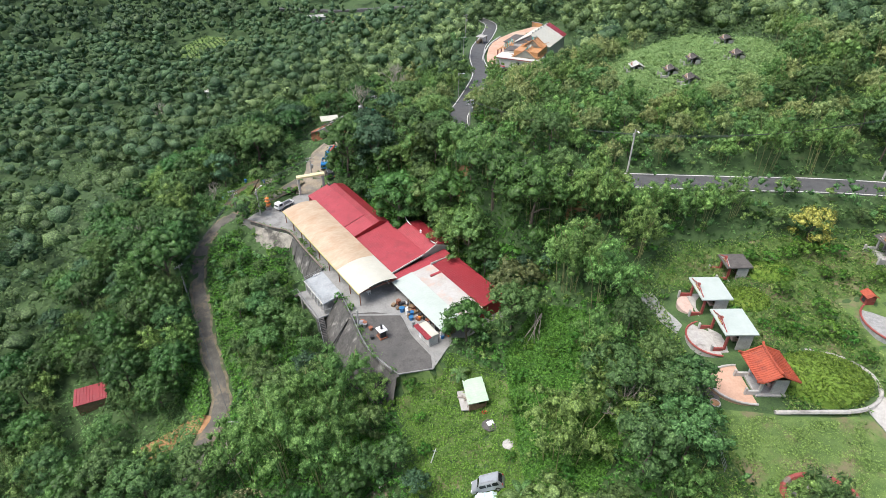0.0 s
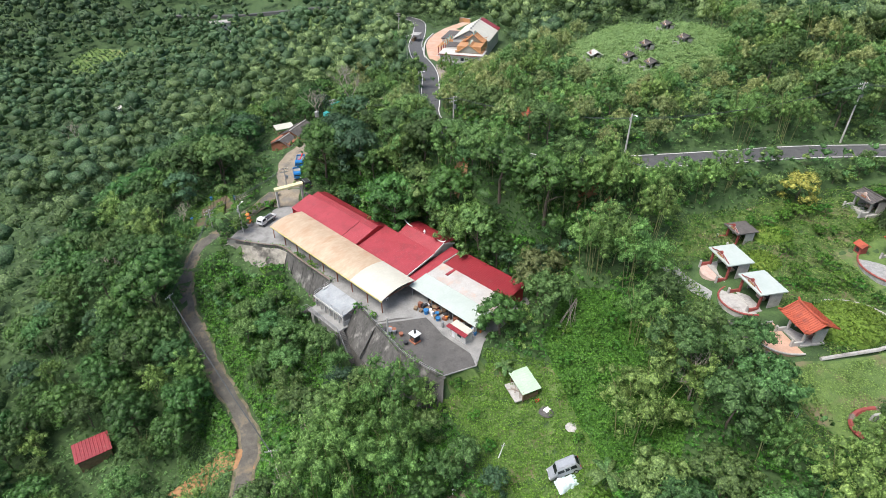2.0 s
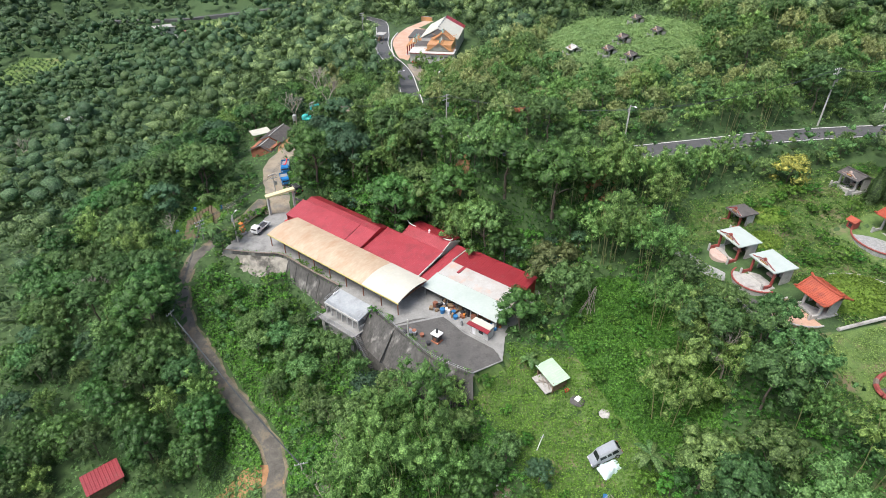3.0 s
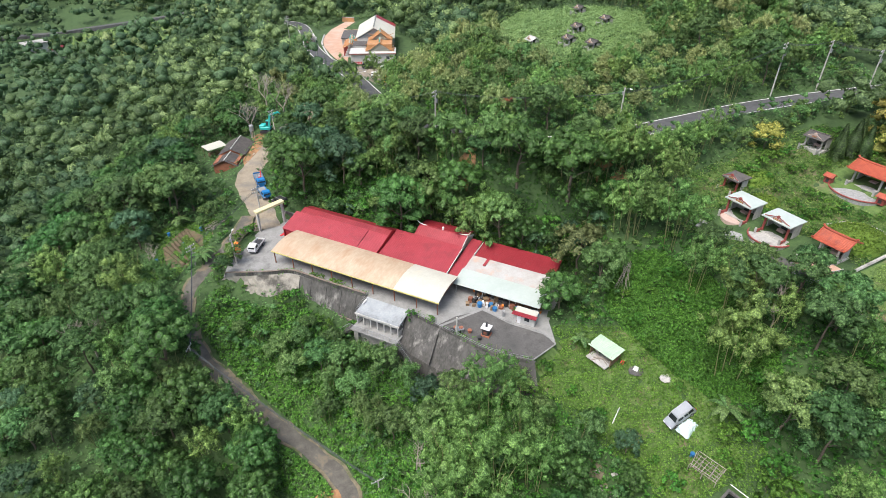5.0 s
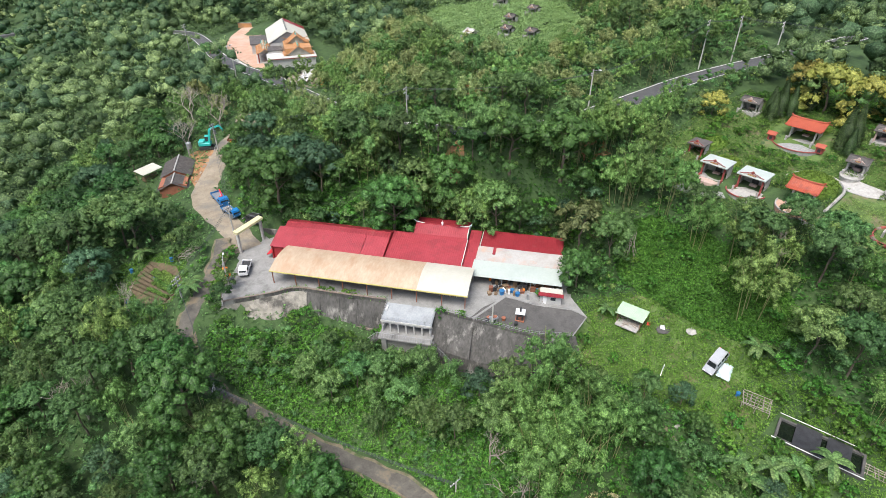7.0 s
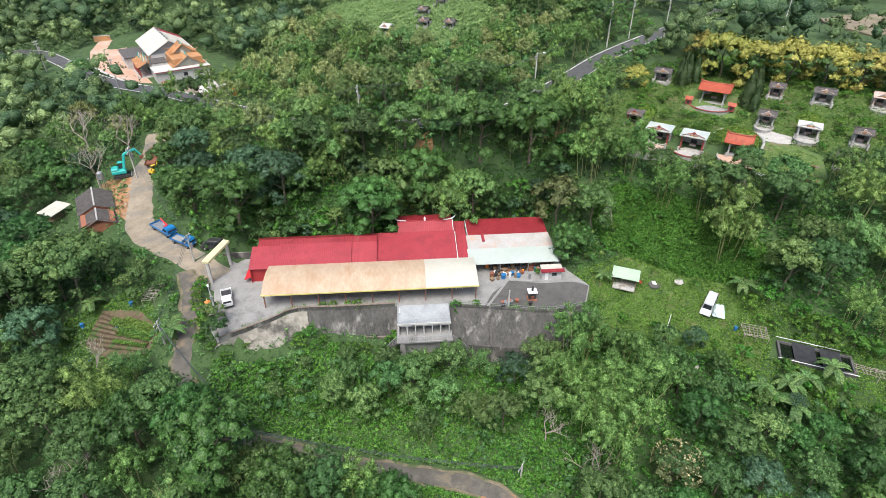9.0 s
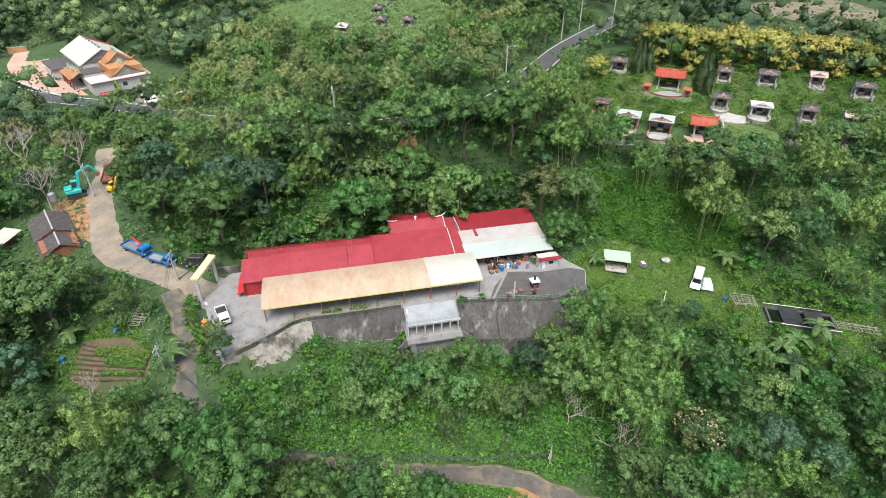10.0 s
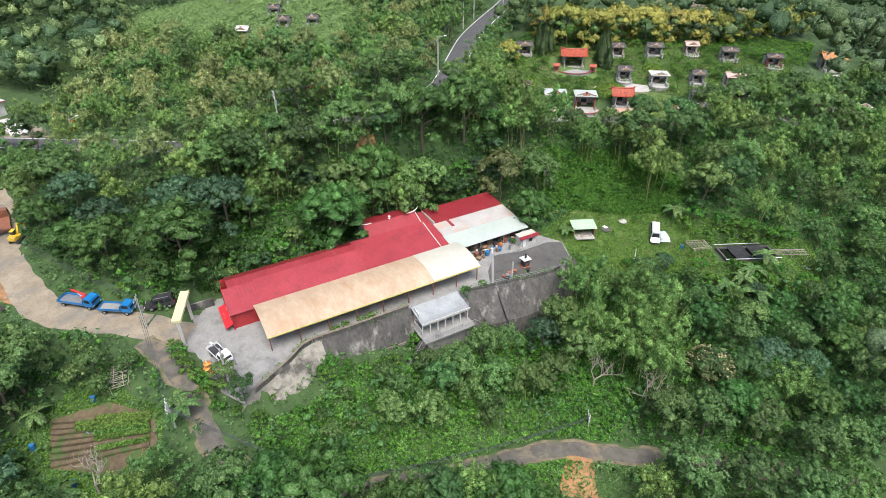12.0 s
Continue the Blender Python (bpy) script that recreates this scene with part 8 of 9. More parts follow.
STAND_B = [
    ("bamboo", -26.4, 46.8, 1.10), ("bamboo", -20.5, 46.0, 1.10), ("blue", -21.5, 62.5, 1.05), ("brown", -25.4, 39.0, 1.00), 
    ("blue", -3.2, 41.2, 1.05), ("light", -14.5, 29.8, 1.20), ("dark", -13.8, 18.2, 1.10), ("broad", -24.4, 33.7, 1.20), ("broad", -17.6, 23.7, 1.10), ("light", -18.1, 33.1, 1.10),
    ("dark", -54.1, 88.3, 1.70), ("light", -42.6, 84.8, 1.10), ("light", -37.2, 77.9, 1.20), ("light", -30.2, 74.9, 1.10), ("light", -38.5, 82.7, 1.00), ("broad", -62.5, 115.6, 1.50),
    ("broad", -54.3, 132.1, 1.50), ("bamboo", -61.5, 95.9, 1.10), ("olive", -57.7, 105.9, 1.00), ("green_bamboo", -49.9, 79.5, 0.90), ("bamboo", -46.2, 72.9, 1.00),
]
STAND_C = [
    ("light", -39.8, 103.9, 0.65), ("broad", -42.1, 100.5, 0.50), ("broad", -63.3, 57.1, 1.70), ("broad", -58.6, 50.1, 1.50), ("broad", -55.9, 78.3, 1.30), ("broad", -50.2, 163.5, 1.40),
    ("dark", -23.0, 127.9, 1.30), ("bamboo", 18.4, 67.2, 1.20), ("bamboo", 19.8, 53.1, 1.20), ("broad", 19.9, 44.8, 1.30), ("light", 25.8, 48.8, 1.10), ("broad", 20.8, 35.3, 1.20),
    ("light", 66.0, 98.8, 1.50), ("yellow", 53.0, 69.2, 1.00), ("broad", 3.2, 202.9, 1.50), ("broad", 2.6, 156.0, 0.90), ("light", 32.0, 118.1, 0.9), ("bamboo", 28.3, 126.9, 1.10),
    ("dark", -17.7, 16.5, 1.40), ("broad", -35.0, 27.4, 1.50), ("light", -46.5, 128.0, 1.60), ("light", -12.7, 29.3, 0.90),
]
STAND_D = [
    ("light", -43.5, 128.5, 1.90), ("light", -47.5, 131.0, 1.50), ("broad", -40.2, 120.6, 0.55), ("light", -39.2, 116.6, 0.50), ("light", -41.8, 122.8, 0.60), ("broad", -42.8, 118.6, 0.45), ("light", -37.6, 124.2, 0.50), ("dark", -52.5, 80.0, 1.20), ("broad", -48.5, 75.5, 1.10), ("dark", -46.0, 68.0, 1.00), ("broad", -54.0, 97.5, 1.20),
    ("bamboo", -45.5, 70.4, 1.00), ("broad", -57.1, 146.4, 1.40), ("broad", -59.2, 116.8, 1.40), ("dark", -57.6, 99.0, 1.40), ("broad", -33.0, 77.1, 1.00),
    ("dark", -53.5, 93.0, 1.3), ("bamboo", -14.6, 56.0, 1.1), ("bamboo", 22.4, 60.8, 1.1), ("cream", -24.6, 38.6, 1.0), ("dark", -11.5, 15.5, 1.0), ("bamboo", -10.4, 56.2, 1.1), ("light", -40.6, 44.5, 1.1), ("broad", -41.2, 37.5, 1.1), ("light", -41.0, 30.5, 1.1), ("broad", -32.4, 40.5, 1.1), ("light", -32.0, 33.0, 1.1), ("light", -37.3, 83.6, 1.00), ("bamboo", 13.8, 40.5, 1.20), ("light", 11.3, 31.5, 1.20),
]
def by_lane(x, y, gap):
    """Whether a place is so near the lane that a crown would hang over it; the west side above the bend is overgrown."""
    x, y = np.asarray(x, float), np.asarray(y, float)
    west = (x < np.interp(y, [64, 71, 80, 89, 96, 102], [-37.3, -41, -45.3, -49.2, -50.2, -47.8])) & (y > 68) & (y < 101)
    return (ribbon_near(LANE, x, y)[0] < gap) & ~west & (y > 47)


taken = []
for kind, x, y, s in STAND_A + STAND_B + STAND_C + STAND_D:
    if s > 0.7 and (by_lane([x], [y], 1.7 + 2.6 * s)[0] or inside(CLEAR[7], [x], [y])[0] > -3 or inside(CLEAR[8], [x], [y])[0] > -3):
        continue
    taken.append((x, y))
    kind = "bamboo" if kind == "olive" else kind
    grow(kind, x, y, s * 0.76 if s <= 0.7 or x > 45 else leaf_height(x, y) / TALL[kind])
grow("broad", 27.0, 42.4, 0.58)
taken.append((27.0, 42.4))
grow("dark", 3.6, 64.6, 0.69, z=1.2)
taken.append((3.6, 64.6))
for x, y, s in ((71.5, 54, 1.5), (71.2, 46.8, 1.45), (73.4, 39.8, 1.4), (75.2, 32.8, 1.4), (77.4, 26, 1.35), (79.4, 19.4, 1.3), (81.4, 12.6, 1.25), (84, 5.6, 1.2), (87.5, -1.5, 1.2), (92, -8.5, 1.2), (97, -15, 1.2), (76, 60, 1.1)):
    grow("yellow", x, y, s)
    taken.append((x, y))
for x, y, s in ((64.8, 60.2, 1.05), (63.4, 61.6, 0.9), (66.2, 58.6, 0.95), (61.8, 60.6, 0.85), (58.6, 46.2, 1.15), (60.2, 45.2, 1.2), (61.6, 46.4, 1.0), (57.2, 44.6, 0.8), (70.5, 49, 0.9), (71.5, 56.5, 1.0), (73.8, 58, 1.0), (69, 61.5, 0.9),
                (100, -32, 1.3), (96, -33, 1.2), (93, -35, 1.3), (90, -37, 1.2), (87, -39, 1.2), (84, -36, 1.1), (80, -33, 1.1), (76, -30, 1.0), (72, -27, 1.0), (68, -24, 1.1), (103, -30, 1.2), (106, -27, 1.2)):
    grow("cypress", x, y, s)
    taken.append((x, y))

NEAR = [(-78, 42), (-46, 30), (-30, 14), (-12, 0), (8, -14), (30, -24), (48, -32), (64, -24), (47, 2), (44, 20), (35, 26), (60, 72), (100, 66), (100, 105), (62, 168), (0, 170), (-10, 186), (-46, 182), (-72, 154), (-80, 120)]
mix_hill = ["bamboo", "bamboo", "dry_bamboo", "dry_bamboo", "dry_bamboo", "green_bamboo", "light"]
mix_back = ["dark", "blue", "broad", "broad", "green_bamboo"]
mix_west = ["broad", "dark", "dark", "blue", "green_bamboo", "broad", "bamboo"]
mix_slope = ["bamboo", "bamboo", "green_bamboo", "light", "bamboo", "broad"]
mix_front = ["light", "light", "bush", "green_bamboo"]


def mix_at(x, y):
    """Which plants grow at a place, and how large."""
    u, v = to_uv(x, y)
    if -46 < x < -33 and 112 < y < 146 or -33 < x < -25 and 116 < y < 160:
        return mix_front, (0.25, 0.4)
    if 16 < x < 98 and 62 < y < 84 and not (x < 36 and y < 72):
        return mix_front, (0.3, 0.5)
    if 22 < x < 70 and 86 < y < 112:
        return mix_hill, (0.4, 0.7)
    if y > 92 and x > -6 or y > 140 and x > -16:
        return mix_hill, (0.85, 1.15)
    if v > 12 and u > -12 and u < 52:
        return mix_back, (0.85, 1.2)
    if u > -8 and u < 60 and -26 < v < 0:
        return mix_front, (0.65, 1.0)
    if x > 8:
        return mix_slope, (0.85, 1.2)
    return mix_west, (0.95, 1.4)


def woods(n, apart, top):
    """Single trees over the nearer land, no closer than apart."""
    x, y = rng.uniform(-80, 100, n), rng.uniform(-32, 188, n)
    ok = free_at(x, y, 0.9) & (inside(NEAR, x, y) > 0) & ~by_lane(x, y, 4.6) & (ribbon_near(TRACK, x, y)[0] > 5.0)
    x, y = x[ok], y[ok]
    z = land(x, y)
    made = 0
    for px, py, pz in zip(x, y, z):
        t = np.array(taken)
        mix, sizes = mix_at(px, py)
        kind = mix[int(rng.integers(len(mix)))]
        s = rng.uniform(0.6, 1.1) if kind == "bush" else rng.uniform(*sizes) if sizes[1] <= 0.8 else leaf_height(px, py) / TALL[kind] * rng.uniform(0.72, 1.06)
        d = min(apart * 1.3, apart * (0.4 + 0.75 * s)) * (0.8 if mix is mix_front else 1.0)
        if ((t[:, 0] - px) ** 2 + (t[:, 1] - py) ** 2).min() < d * d:
            continue
        taken.append((px, py))
        grow(kind, px, py, s, z=pz)
        made += 1
        if made >= top:
            break


for x, y, s in ((20.6, 75.6, 1.35), (24.4, 75.4, 1.35), (27.5, 73.4, 0.95), (31, 73, 0.9), (35, 73.6, 0.85), (39, 73.2, 0.85), (43.5, 74, 0.8), (14.5, 79, 0.95), (17.6, 77.2, 1.2)):
    grow("bamboo", x, y, s * 0.74)
    taken.append((x, y))
for k, p in enumerate(ROAD[(ROAD[:, 0] < 13) & (ROAD[:, 1] > 88) & (ROAD[:, 1] < 122)][::3]):
    for off, h in ((5.2, 8.5), (9.5, 11.0)):
        x, y = p[0] - off * (0.85 if p[1] < 105 else 1.0), p[1] - off * (0.5 if p[1] < 105 else 0.0) + 0.7 * math.sin(k * 2.3)
        kind = ("bamboo", "green_bamboo", "broad", "bamboo", "light")[(k + int(off)) % 5]
        grow(kind, x, y, h / TALL[kind] * (1 + 0.12 * math.sin(k * 1.7)))
        taken.append((x, y))
bx, by = rng.uniform(-30, 25, 1500), rng.uniform(60, 125, 1500)
ok = free_at(bx, by, 0.8) & (inside(BANK, bx, by) > 0)
for px, py in zip(bx[ok], by[ok]):
    t = np.array(taken)
    if ((t[:, 0] - px) ** 2 + (t[:, 1] - py) ** 2).min() > 5.3:
        taken.append((px, py))
        grow(("dark", "broad", "blue", "blue", "light", "green_bamboo")[int(rng.integers(6))], px, py, rng.uniform(0.36, 0.62))
for u, v, s in [(u, 17.6 + 0.5 * math.sin(u), 1.3 + 0.3 * math.sin(u * 2.1)) for u in np.arange(-3, 18, 1.7)] + [(u, 21.8 + 0.5 * math.sin(u * 1.3), 1.3 + 0.35 * math.sin(u * 2.7)) for u in np.arange(19, 50, 1.7)]:
    x, y = bxy(u, v)
    grow("bush", x, y, s * 0.62)
    if s > 1.3:
        x, y = bxy(u, v + 1.5)
        grow("bush", x, y, s)
woods(10000, 4.5, 820)


def far_woods(name, n, x0, x1, y0, y1, keep, leaf, per, material, label, size=1.0, lobes=3, level=1):
    """Woods as one mass of domed crowns, each with leaves round its clumps."""
    x, y = rng.uniform(x0, x1, n), rng.uniform(y0, y1, n)
    ok = free_at(x, y, 2.5 if size > 0.6 else 0.9) & keep(x, y)
    x, y = x[ok], y[ok]
    z = land(x, y)
    s1 = rng.uniform(0.65, 1.4, len(x)) * size
    s = np.repeat(s1, lobes)
    c = np.repeat(np.stack([x, y, z + 3.6 * s1], 1), lobes, 0)
    heart = c.copy()
    c += rng.normal(0, 1, c.shape) * (2.0, 2.0, 1.0) * s[:, None]
    rad = np.stack([1.5 * s, 1.5 * s, 1.25 * s], 1) * rng.uniform(0.6, 1.3, (len(s), 1))
    m = max(1, per // lobes // 4) * 4
    v, f, k = merged([clumps(rng, c, rad * 0.56, level, 0.3), sprays(rng, c, rad, per // lobes, leaf, 0.6, out=(0.55, 1.1), loose=0.16, heart=np.repeat(heart, m, 0) - (0, 0, 1.0), round_off=0.3)])
    return tagged(raw(name, v, f, material, normals=k), label, "woods", kind="stuff")


def away(x, y):
    return np.hypot(x, y - 90)


def beyond(x, y):
    return (inside(NEAR, x, y) < 2) & (away(x, y) < 215)


def seen_side(x, y):
    return (y > -20 - 0.4 * x) | (x > 40)


def middle_ring(x, y):
    return (inside(NEAR, x, y) < 2) & (away(x, y) >= 215) & (away(x, y) < 430) & seen_side(x, y)


def olive_ring(x, y):
    return middle_ring(x, y) & (x > -60)


def outer_ring(x, y):
    return (away(x, y) >= 430) & (away(x, y) < 900) & seen_side(x, y)


def facing(x, y):
    return beyond(x, y) & (y > 20 - 0.4 * x)


def olive_side(x, y):
    return beyond(x, y) & (x > -70) & (y > 60)


def behind(x, y):
    return (inside(NEAR, x, y) < 2) & (y <= 20 - 0.4 * x)


far_woods("far_woods", 760, -215, 215, -40, 305, facing, 0.62, 288, M_FAR_HAZE, "mixed green woods on the valley slopes", 1.75, 6, 2)
far_woods("far_woods", 700, -215, 215, -40, 305, facing, 0.62, 288, M_FAR_HAZE_DARK, "dark green woods on the valley slopes", 1.85, 6, 2)
far_woods("far_woods", 650, -100, 215, 60, 305, olive_side, 0.6, 240, M_FAR_HAZE_OLIVE, "olive-green bamboo woods on the ridge", 1.5, 5, 2)
far_woods("far_woods", 2300, -430, 430, -100, 520, middle_ring, 1.15, 60, M_FAR_HAZE, "distant mixed green woods in the valley", 1.9, 5, 2)
far_woods("far_woods", 2600, -430, 430, -100, 520, middle_ring, 1.15, 60, M_FAR_HAZE_DARK, "distant dark green woods in the valley", 2.0, 5, 2)
far_woods("far_woods", 900, -60, 430, 60, 520, olive_ring, 1.15, 60, M_FAR_HAZE_OLIVE, "distant olive-green bamboo woods", 1.7, 5, 2)
far_woods("far_woods", 700, -230, 120, -170, 60, behind, 1.5, 36, M_FAR_HAZE_DARK, "dark green woods on the lower slope", 1.8, 3, 2)
far_woods("hill_woods", 3000, -480, 200, 400, 820, outer_ring, 1.7, 36, M_FAR_HAZE_DARK, "far dark green woods on the hills", 2.4, 3, 2)
far_woods("hill_woods", 1200, -850, 700, 60, 980, outer_ring, 3.0, 24, M_FAR_HAZE_DARK, "dark green woods on the surrounding hills", 3.4, 3, 0)
far_woods("shrub_cover", 3600, -80, 100, -30, 168, lambda x, y: inside(NEAR, x, y) > -2, 0.36, 40, M_LEAF, "leafy green shrubs filling the gaps between the trees", 0.58, 2, 0)
far_woods("shrub_cover", 1500, -50, 40, 30, 130, lambda x, y: inside(NEAR, x, y) > -2, 0.34, 32, M_LEAF_VINE, "bright green shrubs and creepers on the slopes", 0.36, 2, 0)
far_woods("fern_cover", 1500, -8, 80, 60, 168, lambda x, y: inside(NEAR, x, y) > -2, 0.36, 32, M_LEAF_OLIVE, "olive-green ferns and young bamboo on the hill", 0.40, 2, 0)


ox, oy = np.meshgrid(np.arange(-215, -2, 3.4), np.arange(352, 476, 5.2))
ox, oy = ox.ravel() + rng.normal(0, 0.3, ox.size), oy.ravel() + rng.normal(0, 0.3, ox.size)
oko = (inside(ORCHARDS[0], ox, oy) > 1.5) | (inside(ORCHARDS[1], ox, oy) > 1.5)
oc = np.stack([ox[oko], oy[oko], land(ox[oko], oy[oko]) + 1.6], 1)
orr = np.full((len(oc), 3), 1.25) * rng.uniform(0.7, 1.2, (len(oc), 1))
ov, of, on = merged([clumps(rng, oc, orr * 0.7, 0, 0.25), sprays(rng, oc, orr, 20, 0.8)])
tagged(raw("orchard_rows", ov, of, M_FAR_HAZE, normals=on), "rows of low green fruit trees in the valley", "orchard", kind="stuff")


def strewn(name, n, poly, size, aspect, material, label, lift=0.25, jitter=0.5, gap=0.2, up=1.0, clear=True, category="undergrowth", droop=0.0, hollow=None):
    """Low leafy cover over an outline of land."""
    xs, ys = [p[0] for p in poly], [p[1] for p in poly]
    x, y = rng.uniform(min(xs), max(xs), n), rng.uniform(min(ys), max(ys), n)
    ok = inside(poly, x, y) > 0
    for line, half in RIBBONS:
        ok &= ribbon_near(line, x, y)[0] > half + gap
    u, v = to_uv(x, y)
    ok &= inside(YARD_EDGE, u, v) < -0.3
    for poly2 in (hollow or []):
        ok &= inside(poly2, x, y) < 0
    x, y = x[ok], y[ok]
    lump = 0.5 + 0.5 * np.sin(x * 1.1 + np.sin(y * 0.7) * 1.5) * np.sin(y * 1.3 + np.sin(x * 0.5))
    z = land(x, y) + lift * (0.3 + 1.6 * lump) * rng.uniform(0.5, 1.2, len(x))
    nrm = np.stack([rng.normal(0, 0.3, len(x)), rng.normal(0, 0.3, len(x)), np.full(len(x), up)], 1)
    vv, nn = leaves(np.stack([x, y, z], 1), nrm, size, aspect, jitter, rng, droop, 0.55)
    return tagged(raw(name, vv, card_faces(len(vv) // 3), material, normals=nn), label, category, kind="stuff")


FIELD = [(-51.5, 112.5), (-48, 109), (-44.6, 111), (-43.4, 117.5), (-46, 124.0), (-51.2, 120.8)]
COURTS = [[(30.2, 62), (37.6, 62), (37.6, 41), (30.2, 41)], [(52, 58.5), (63, 58.5), (63, 47.5), (52, 47.5)], [(-1.2, 31), (-0.2, 20), (4.2, 20), (3.6, 31)], [(46, 42.5), (50, 42.5), (50, 36), (46, 36)]]
strewn("ground_cover", 70000, [(-140, 60), (-60, 30), (-20, 10), (60, 165), (120, 70), (170, 120), (110, 300), (-40, 320), (-150, 260)], 1.1, 0.6, M_FAR_HAZE, "mixed green undergrowth of the farther woods", 1.0, hollow=[NEAR, CLEAR[3], CLEAR[5]])
SLOPE = [(-50, 30), (10, -10), (48, -30), (62, -20), (46, 4), (36, 28), (24, 64), (10, 62), (-10, 62), (-30, 64)]
strewn("ground_cover", 60000, SLOPE, 0.5, 0.65, M_LEAF_VINE, "bright green undergrowth on the slopes", 0.6, hollow=[CLEAR[0], CLEAR[1], CLEAR[2]])
strewn("tall_grass", 22000, [(30, 108), (40, 99), (66, 102), (80, 122), (86, 152), (72, 178), (46, 170), (35, 146), (30, 126)], 0.6, 0.34, M_LEAF_MEADOW, "tall pale green grass round the hill meadow", 0.6, 0.5)
strewn("grave_grass", 30000, [(70, 66), (84, 62), (84, 40), (86, 10), (92, -20), (70, -8), (74, 12), (73, 40)], 0.5, 0.45, M_LEAF_VINE, "rough weeds behind the graves", 0.5)
strewn("vine_cover", 34000, CLEAR[1], 0.42, 0.7, M_LEAF_VINE, "bright green climbing vines over the slope", 0.5)
strewn("vine_cover", 36000, [bxy(u, v) for u, v in ((-6, -9), (-4, -20), (20, -30), (50, -26), (60, -8), (56, -6), (44, -8), (30, -8), (8, -5), (2, -8.5))], 0.5, 0.7, M_LEAF_VINE, "bright green shrubs and creepers below the wall", 0.5)
strewn("ground_cover", 120000, NEAR, 0.5, 0.65, M_LEAF, "mixed green undergrowth between the trees", 0.6, hollow=[*CLEAR[:4], CLEAR[5], FIELD])
strewn("vine_cover", 40000, BANK, 0.45, 0.7, M_LEAF_VINE, "green creepers and ferns on the steep bank", 0.6)
strewn("terrace_plants", 46000, CLEAR[0], 0.32, 0.45, M_LEAF_VINE, "rough grass and weeds on the terrace", 0.28, hollow=COURTS)
strewn("lawn_grass", 16000, [(30.5, 40.4), (45, 39.6), (46, 35), (43, 31), (36, 30), (31, 32)], 0.26, 0.4, M_LEAF_GRASS, "short tufted grass on the lawn", 0.06)
strewn("grave_grass", 40000, CLEAR[2], 0.36, 0.5, M_LEAF_VINE, "leafy weeds between the graves", 0.45, hollow=COURTS + [[(30.5, 41.2), (46, 40.2), (47, 35), (44, 30), (36, 29), (30.5, 31.5)]])
strewn("grave_grass", 70000, CLEAR[2], 0.36, 0.36, M_LEAF_GRASS, "rough grass between the graves", 0.32, hollow=COURTS + [[(30.5, 41.2), (46, 40.2), (47, 35), (44, 30), (36, 29), (30.5, 31.5)]])
strewn("tall_grass", 110000, CLEAR[5], 0.58, 0.34, M_LEAF_MEADOW, "tall pale green grass on the hill meadow", 0.45, 0.45)
strewn("field_weeds", 16000, CLEAR[4], 0.35, 0.5, M_LEAF_VINE, "weeds and leafy vegetables round the field", 0.1, hollow=[FIELD])
strewn("slope_grass", 14000, [(-48, 62), (-42, 73), (-46, 82), (-41, 90), (-34, 80), (-31, 70), (-33, 60), (-38, 50), (-45, 52)], 0.4, 0.35, M_LEAF_GRASS, "green grass verge of the lane", 0.2)
for cx, cy, a, b, h in MOUNDS:
    n = int(a * b * 90)
    t, f = rng.uniform(0, math.tau, n), np.sqrt(rng.uniform(0, 0.97, n))
    x, y = cx + a * f * np.cos(t), cy + b * f * np.sin(t)
    z = land_at(cx, cy) + h * np.cos(f * math.pi / 2) ** 0.7 + rng.uniform(0.02, 0.2, n)
    vv = leaves(np.stack([x, y, z], 1), np.tile((0, 0, 1.0), (n, 1)), 0.42, 0.4, 0.6, rng)[0]
    tagged(raw("mound_grass", vv, card_faces(len(vv) // 3), M_LEAF_MOUND), "bright yellow-green grass on a grave mound", "grass", kind="stuff")
for bed, p, q in bed_cards:
    v = leaves(p, q, 0.34, 0.7, 0.4, rng)[0]
    tagged(raw("crop", v, card_faces(len(v) // 3), M_CROP, bed), "pale green leaf row", kind="stuff")


# banana plants with long arching leaves
def banana(seed):
    g = random.Random(seed)
    ob = thing("banana_plant", "banana plant with long arching bright green leaves", "plant")
    bm = bmesh.new()
    tube(bm, (0, 0, -0.3), (0, 0, 2.0), 0.16, 0.1, 8)
    part("stem", bm, M_LEAF_LIGHT, ob)
    for k in range(9):
        a, L = k * 2.4 + g.uniform(-0.3, 0.3), g.uniform(1.9, 2.7)
        bm = bmesh.new()
        rows = []
        for j in range(8):
            f = j / 7
            r, z = L * f * (1 - 0.12 * f), 1.9 + 1.5 * f - 1.9 * f * f
            w = 0.34 * math.sin(math.pi * min(1, 0.12 + f * 0.86)) ** 0.6
            c, s = math.cos(a), math.sin(a)
            rows.append([bm.verts.new((c * r - s * o * w, s * r + c * o * w, z + (0.0 if o == 0 else -0.09))) for o in (-1, 0, 1)])
        for r0, r1 in zip(rows, rows[1:]):
            for o in (0, 1):
                bm.faces.new((r0[o], r0[o + 1], r1[o + 1], r1[o]))
        part("leaf", bm, M_LEAF_LIGHT, ob)
    return ob


ban = banana(3)
ban.matrix_basis = pose(-8.2, 29.6, land_at(-8.2, 29.6))
